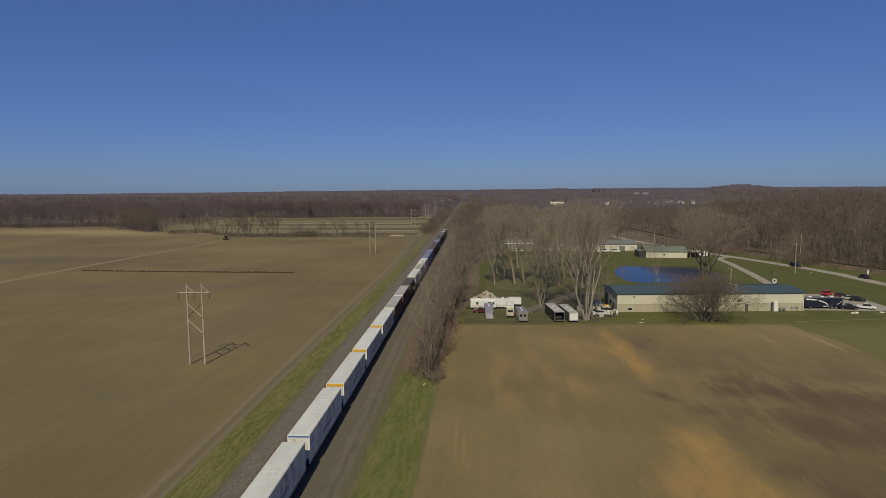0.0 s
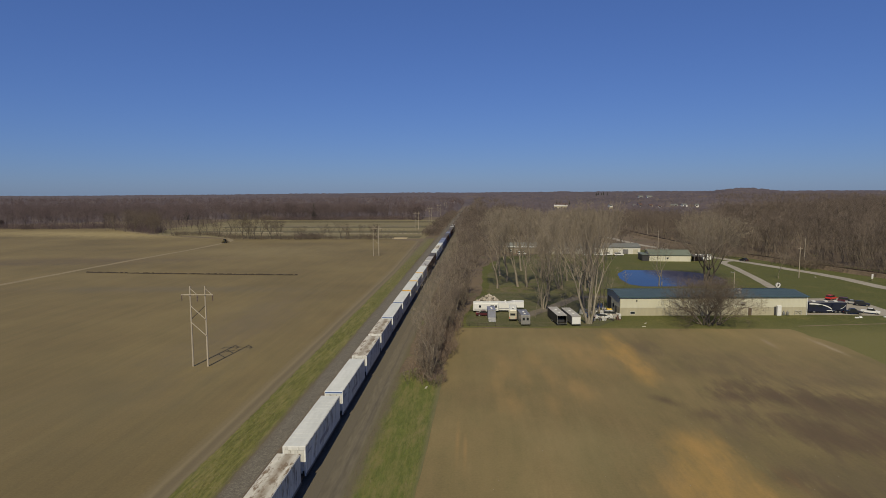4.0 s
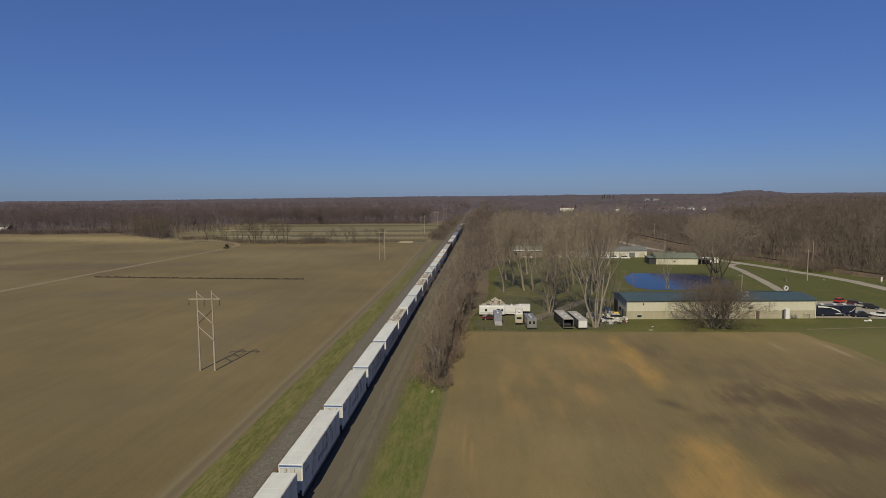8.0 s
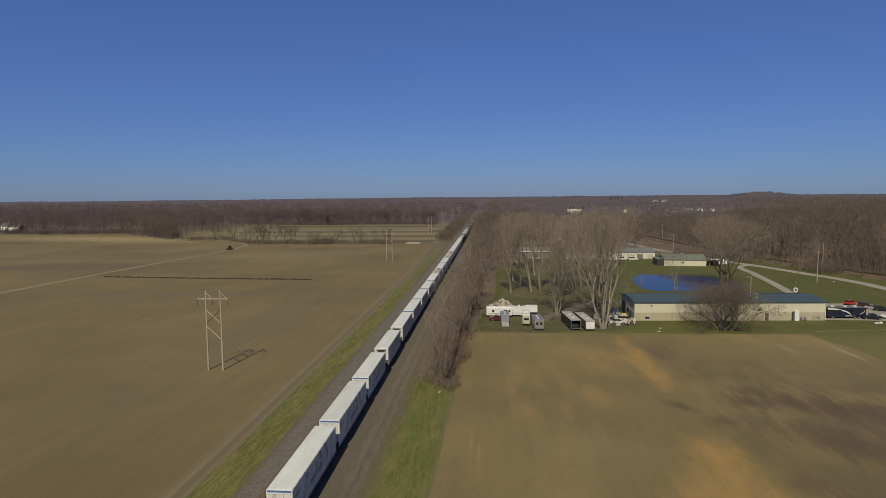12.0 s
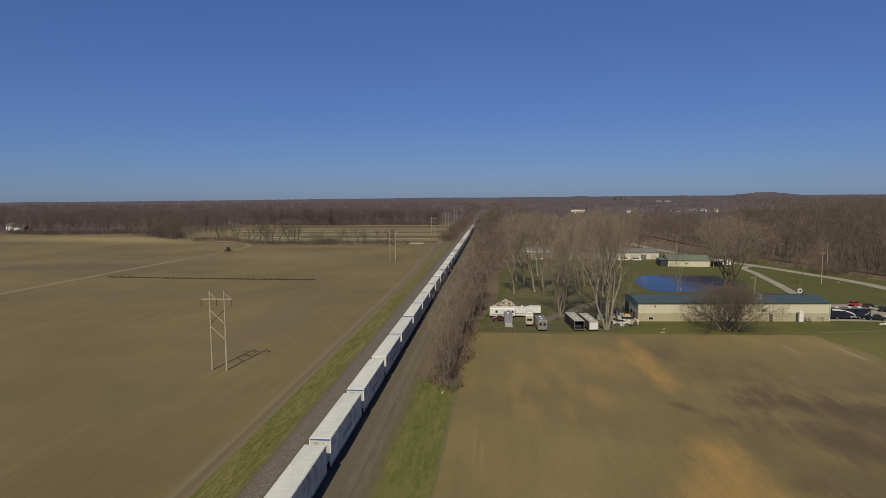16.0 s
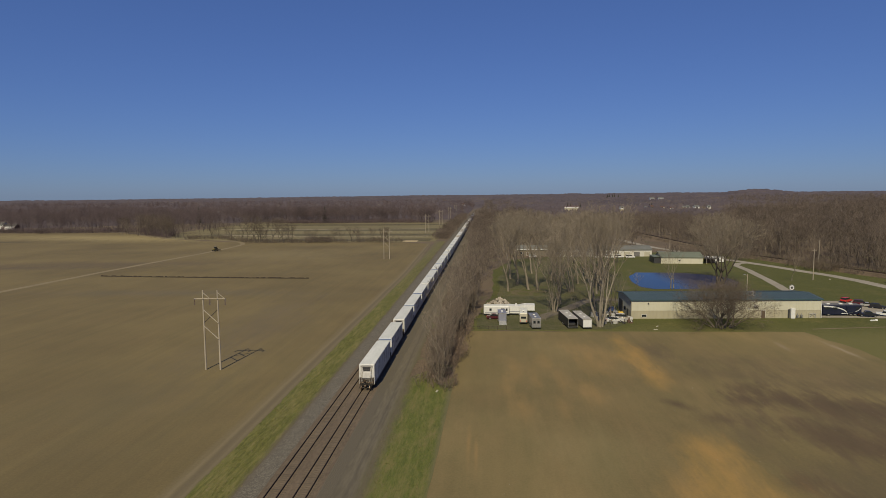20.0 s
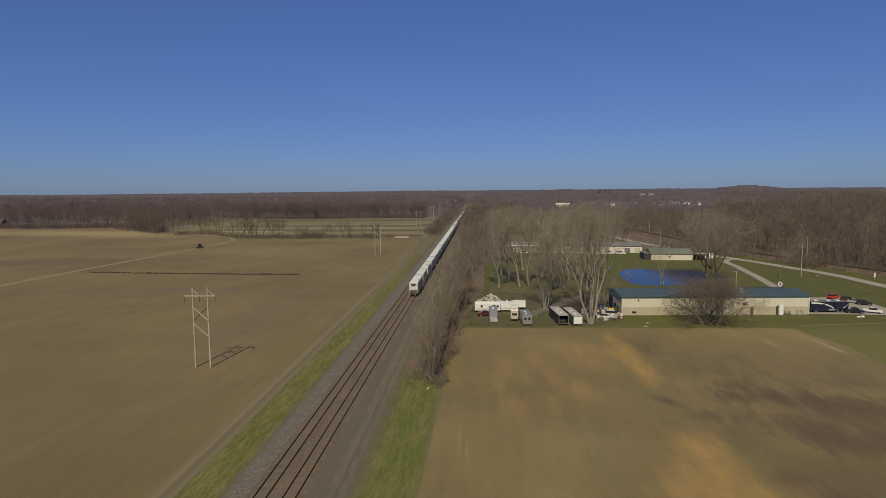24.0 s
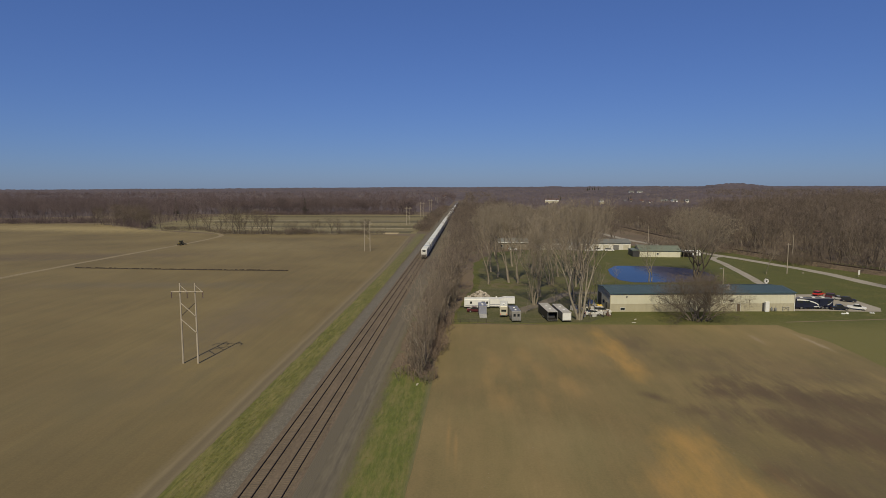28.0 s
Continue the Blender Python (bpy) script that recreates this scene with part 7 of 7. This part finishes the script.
for k, (x, y, h) in enumerate(((118, 918, 18), (123, 920, 17), (137, 919, 18), (366, 1900, 27), (373, 1906, 28), (382, 1900, 26), (390, 1908, 28), (400, 1902, 26), (-356, 612, 18), (-343, 618, 17), (-330, 660, 21), (-196, 705, 21), (238, 915, 16), (242, 918, 17))):
    tree = thing("conifer", "dark evergreen standing among the bare woods", "tree", pose(x, y, 0, 0, 0, k * 70), "evergreens of the far woods")
    tree.scale = (h, h, h)
    part("trunk", pine_stem, None, tree)
    part("crown", needles[k % 3], None, tree)
truck = thing("box_truck", "white box truck parked at the wood edge", "truck", pose(-482.5, 562, 0, 0, 0, 6))
part("box", Shape().cbox(0, 7.4, 0, 2.5, 0.9, 4.0, 0.08), WHITE_PAINT, truck)
part("cab", Shape().cbox(7.5, 9.4, 0.1, 2.4, 0.6, 2.8, 0.2), WHITE_PAINT, truck)
part("windscreen", Shape().cbox(9.36, 9.44, 0.3, 2.2, 1.7, 2.5, 0.02), GLASS_DARK, truck)
wheels(truck, [(1.6, 0.2), (1.6, 2.3), (8.3, 0.2), (8.3, 2.3)], 0.5, "y")
barn = gable_shed("farmhouse", "white farmhouse half hidden by bare woods", 6.4, 8, 5.0, 7.4, WHITE_PAINT, TAN_WALL, SLATE_ROOF, 0.0, windows=((1, 1, 1, 1.4), (4.2, 1, 1, 1.4), (1, 3.4, 1, 1.2), (4.2, 3.4, 1, 1.2)))
barn.matrix_world = pose(-516.5, 592, 0, 0, 0, 8)
wing = gable_shed("farm_shed", "dark low farm shed with a white eave beside the farmhouse", 13, 8, 3.0, 5.4, BROWN_SIDE, TAN_WALL, DARK_ROOF, 0.0, doors=((2, 1.2, 2.1, WHITE_PAINT), (6.5, 3.0, 2.4, WHITE_PAINT)))
wing.matrix_world = pose(-508.5, 590, 0, 0, 0, 4)
part("eave_board", Shape().box(-0.3, 13.3, -0.54, -0.47, 2.7, 3.05), WHITE_PAINT, wing, "white eave board")


def tractor():
    ob = thing("tractor", "olive-yellow tractor driving along the farm road", "tractor")
    part("hood", Shape().cbox(-0.45, 0.45, -3.6, -1.2, 0.9, 1.75, 0.12), PUSH_GREEN, ob)
    part("chassis", Shape().box(-0.35, 0.35, -3.5, 0.6, 0.55, 0.95), BLACK_METAL, ob)
    part("cab", Shape().cbox(-0.8, 0.8, -1.2, 0.4, 1.1, 2.7, 0.1), GLASS_DARK, ob)
    part("cab_roof", Shape().cbox(-0.9, 0.9, -1.35, 0.55, 2.7, 2.9, 0.08), PUSH_GREEN, ob)
    part("exhaust", Shape().tube((0.3, -2.0, 1.7), (0.3, -2.0, 2.8), 0.06, n=8), BLACK_METAL, ob)
    spots = [(-0.95, -0.2, 0.85), (0.95, -0.2, 0.85), (-0.85, -3.0, 0.55), (0.85, -3.0, 0.55)]
    for x, y, rad in spots:
        w = part("wheel", Shape().tube((x - 0.25, y, rad), (x + 0.25, y, rad), rad, n=16), RUBBER, ob)
        part("hub", Shape().tube((x - 0.27, y, rad), (x + 0.27, y, rad), rad * 0.5, n=12), YELLOW_PAINT, w)
    part("implement_frame", Shape().box(-2.2, 2.2, 2.0, 2.3, 0.5, 0.75).box(-0.2, 0.2, 0.5, 2.0, 0.5, 0.7), BLACK_METAL, ob)
    for k in range(9):
        part("tine", Shape().bar((-2 + k * 0.5, 2.15, 0.6), (-2 + k * 0.5, 2.5, 0.02), 0.08, 0.12), BLACK_METAL, ob)
    return ob


farm_tractor = tractor()
farm_tractor.scale = (0.95,) * 3

# ---- ties of the two tracks ----
tie = Shape().cbox(-1.3, 1.3, -0.115, 0.115, -0.12, 0.034, 0.012).mesh("tie", TIE_WOOD)
for track in tracks:
    for k in range(300):
        ob = part("tie", tie, None, track)
        ob.location = (random.uniform(-0.03, 0.03), 57 + k * 0.53, random.uniform(-0.006, 0.006))
        ob.rotation_euler = (0, 0, random.uniform(-0.012, 0.012))
    rest = Shape()
    for k in range(760):
        y = 57 + 300 * 0.53 + k * 0.53
        rest.box(-1.3, 1.3, y - 0.115, y + 0.115, -0.1, 0.03)
    part("tie_row", rest, TIE_WOOD, track)["kind"] = "stuff"


def train_y(t):
    return 89.40 + SPEED * (t - 19.5)


def motions():
    for off, car in TRAIN:
        walk(car, [(t, pose(TRACKS[1], train_y(t) + off, RAIL_TOP)) for t in (0, 7, 14, 21, 28)])
    walk(farm_tractor, [(t, pose(-166.4, 391.2 - 1.93 * t, 0.08, 0, 0, 3)) for t in (0, 14, 28)])
    for car, way, start, lane in ((car_away, 1, 220.5, 1.3), (car_near, -1, 256.5, -1.3)):
        rows = []
        for k in range(57):
            t = k * 0.5
            y = start + way * 16.3 * t
            ahead = Vector((road_x(y + 3) - road_x(y - 3), 6, 0)).normalized()
            turn = math.degrees(math.atan2(ahead.y, ahead.x)) + (180 if way < 0 else 0)
            side = Vector((ahead.y, -ahead.x, 0)) * (lane + (-0.9 if way < 0 else 0.9))
            rows.append((t, pose(road_x(y) + side.x, y + side.y, 0.07, 0, 0, turn)))
        walk(car, rows)


motions()
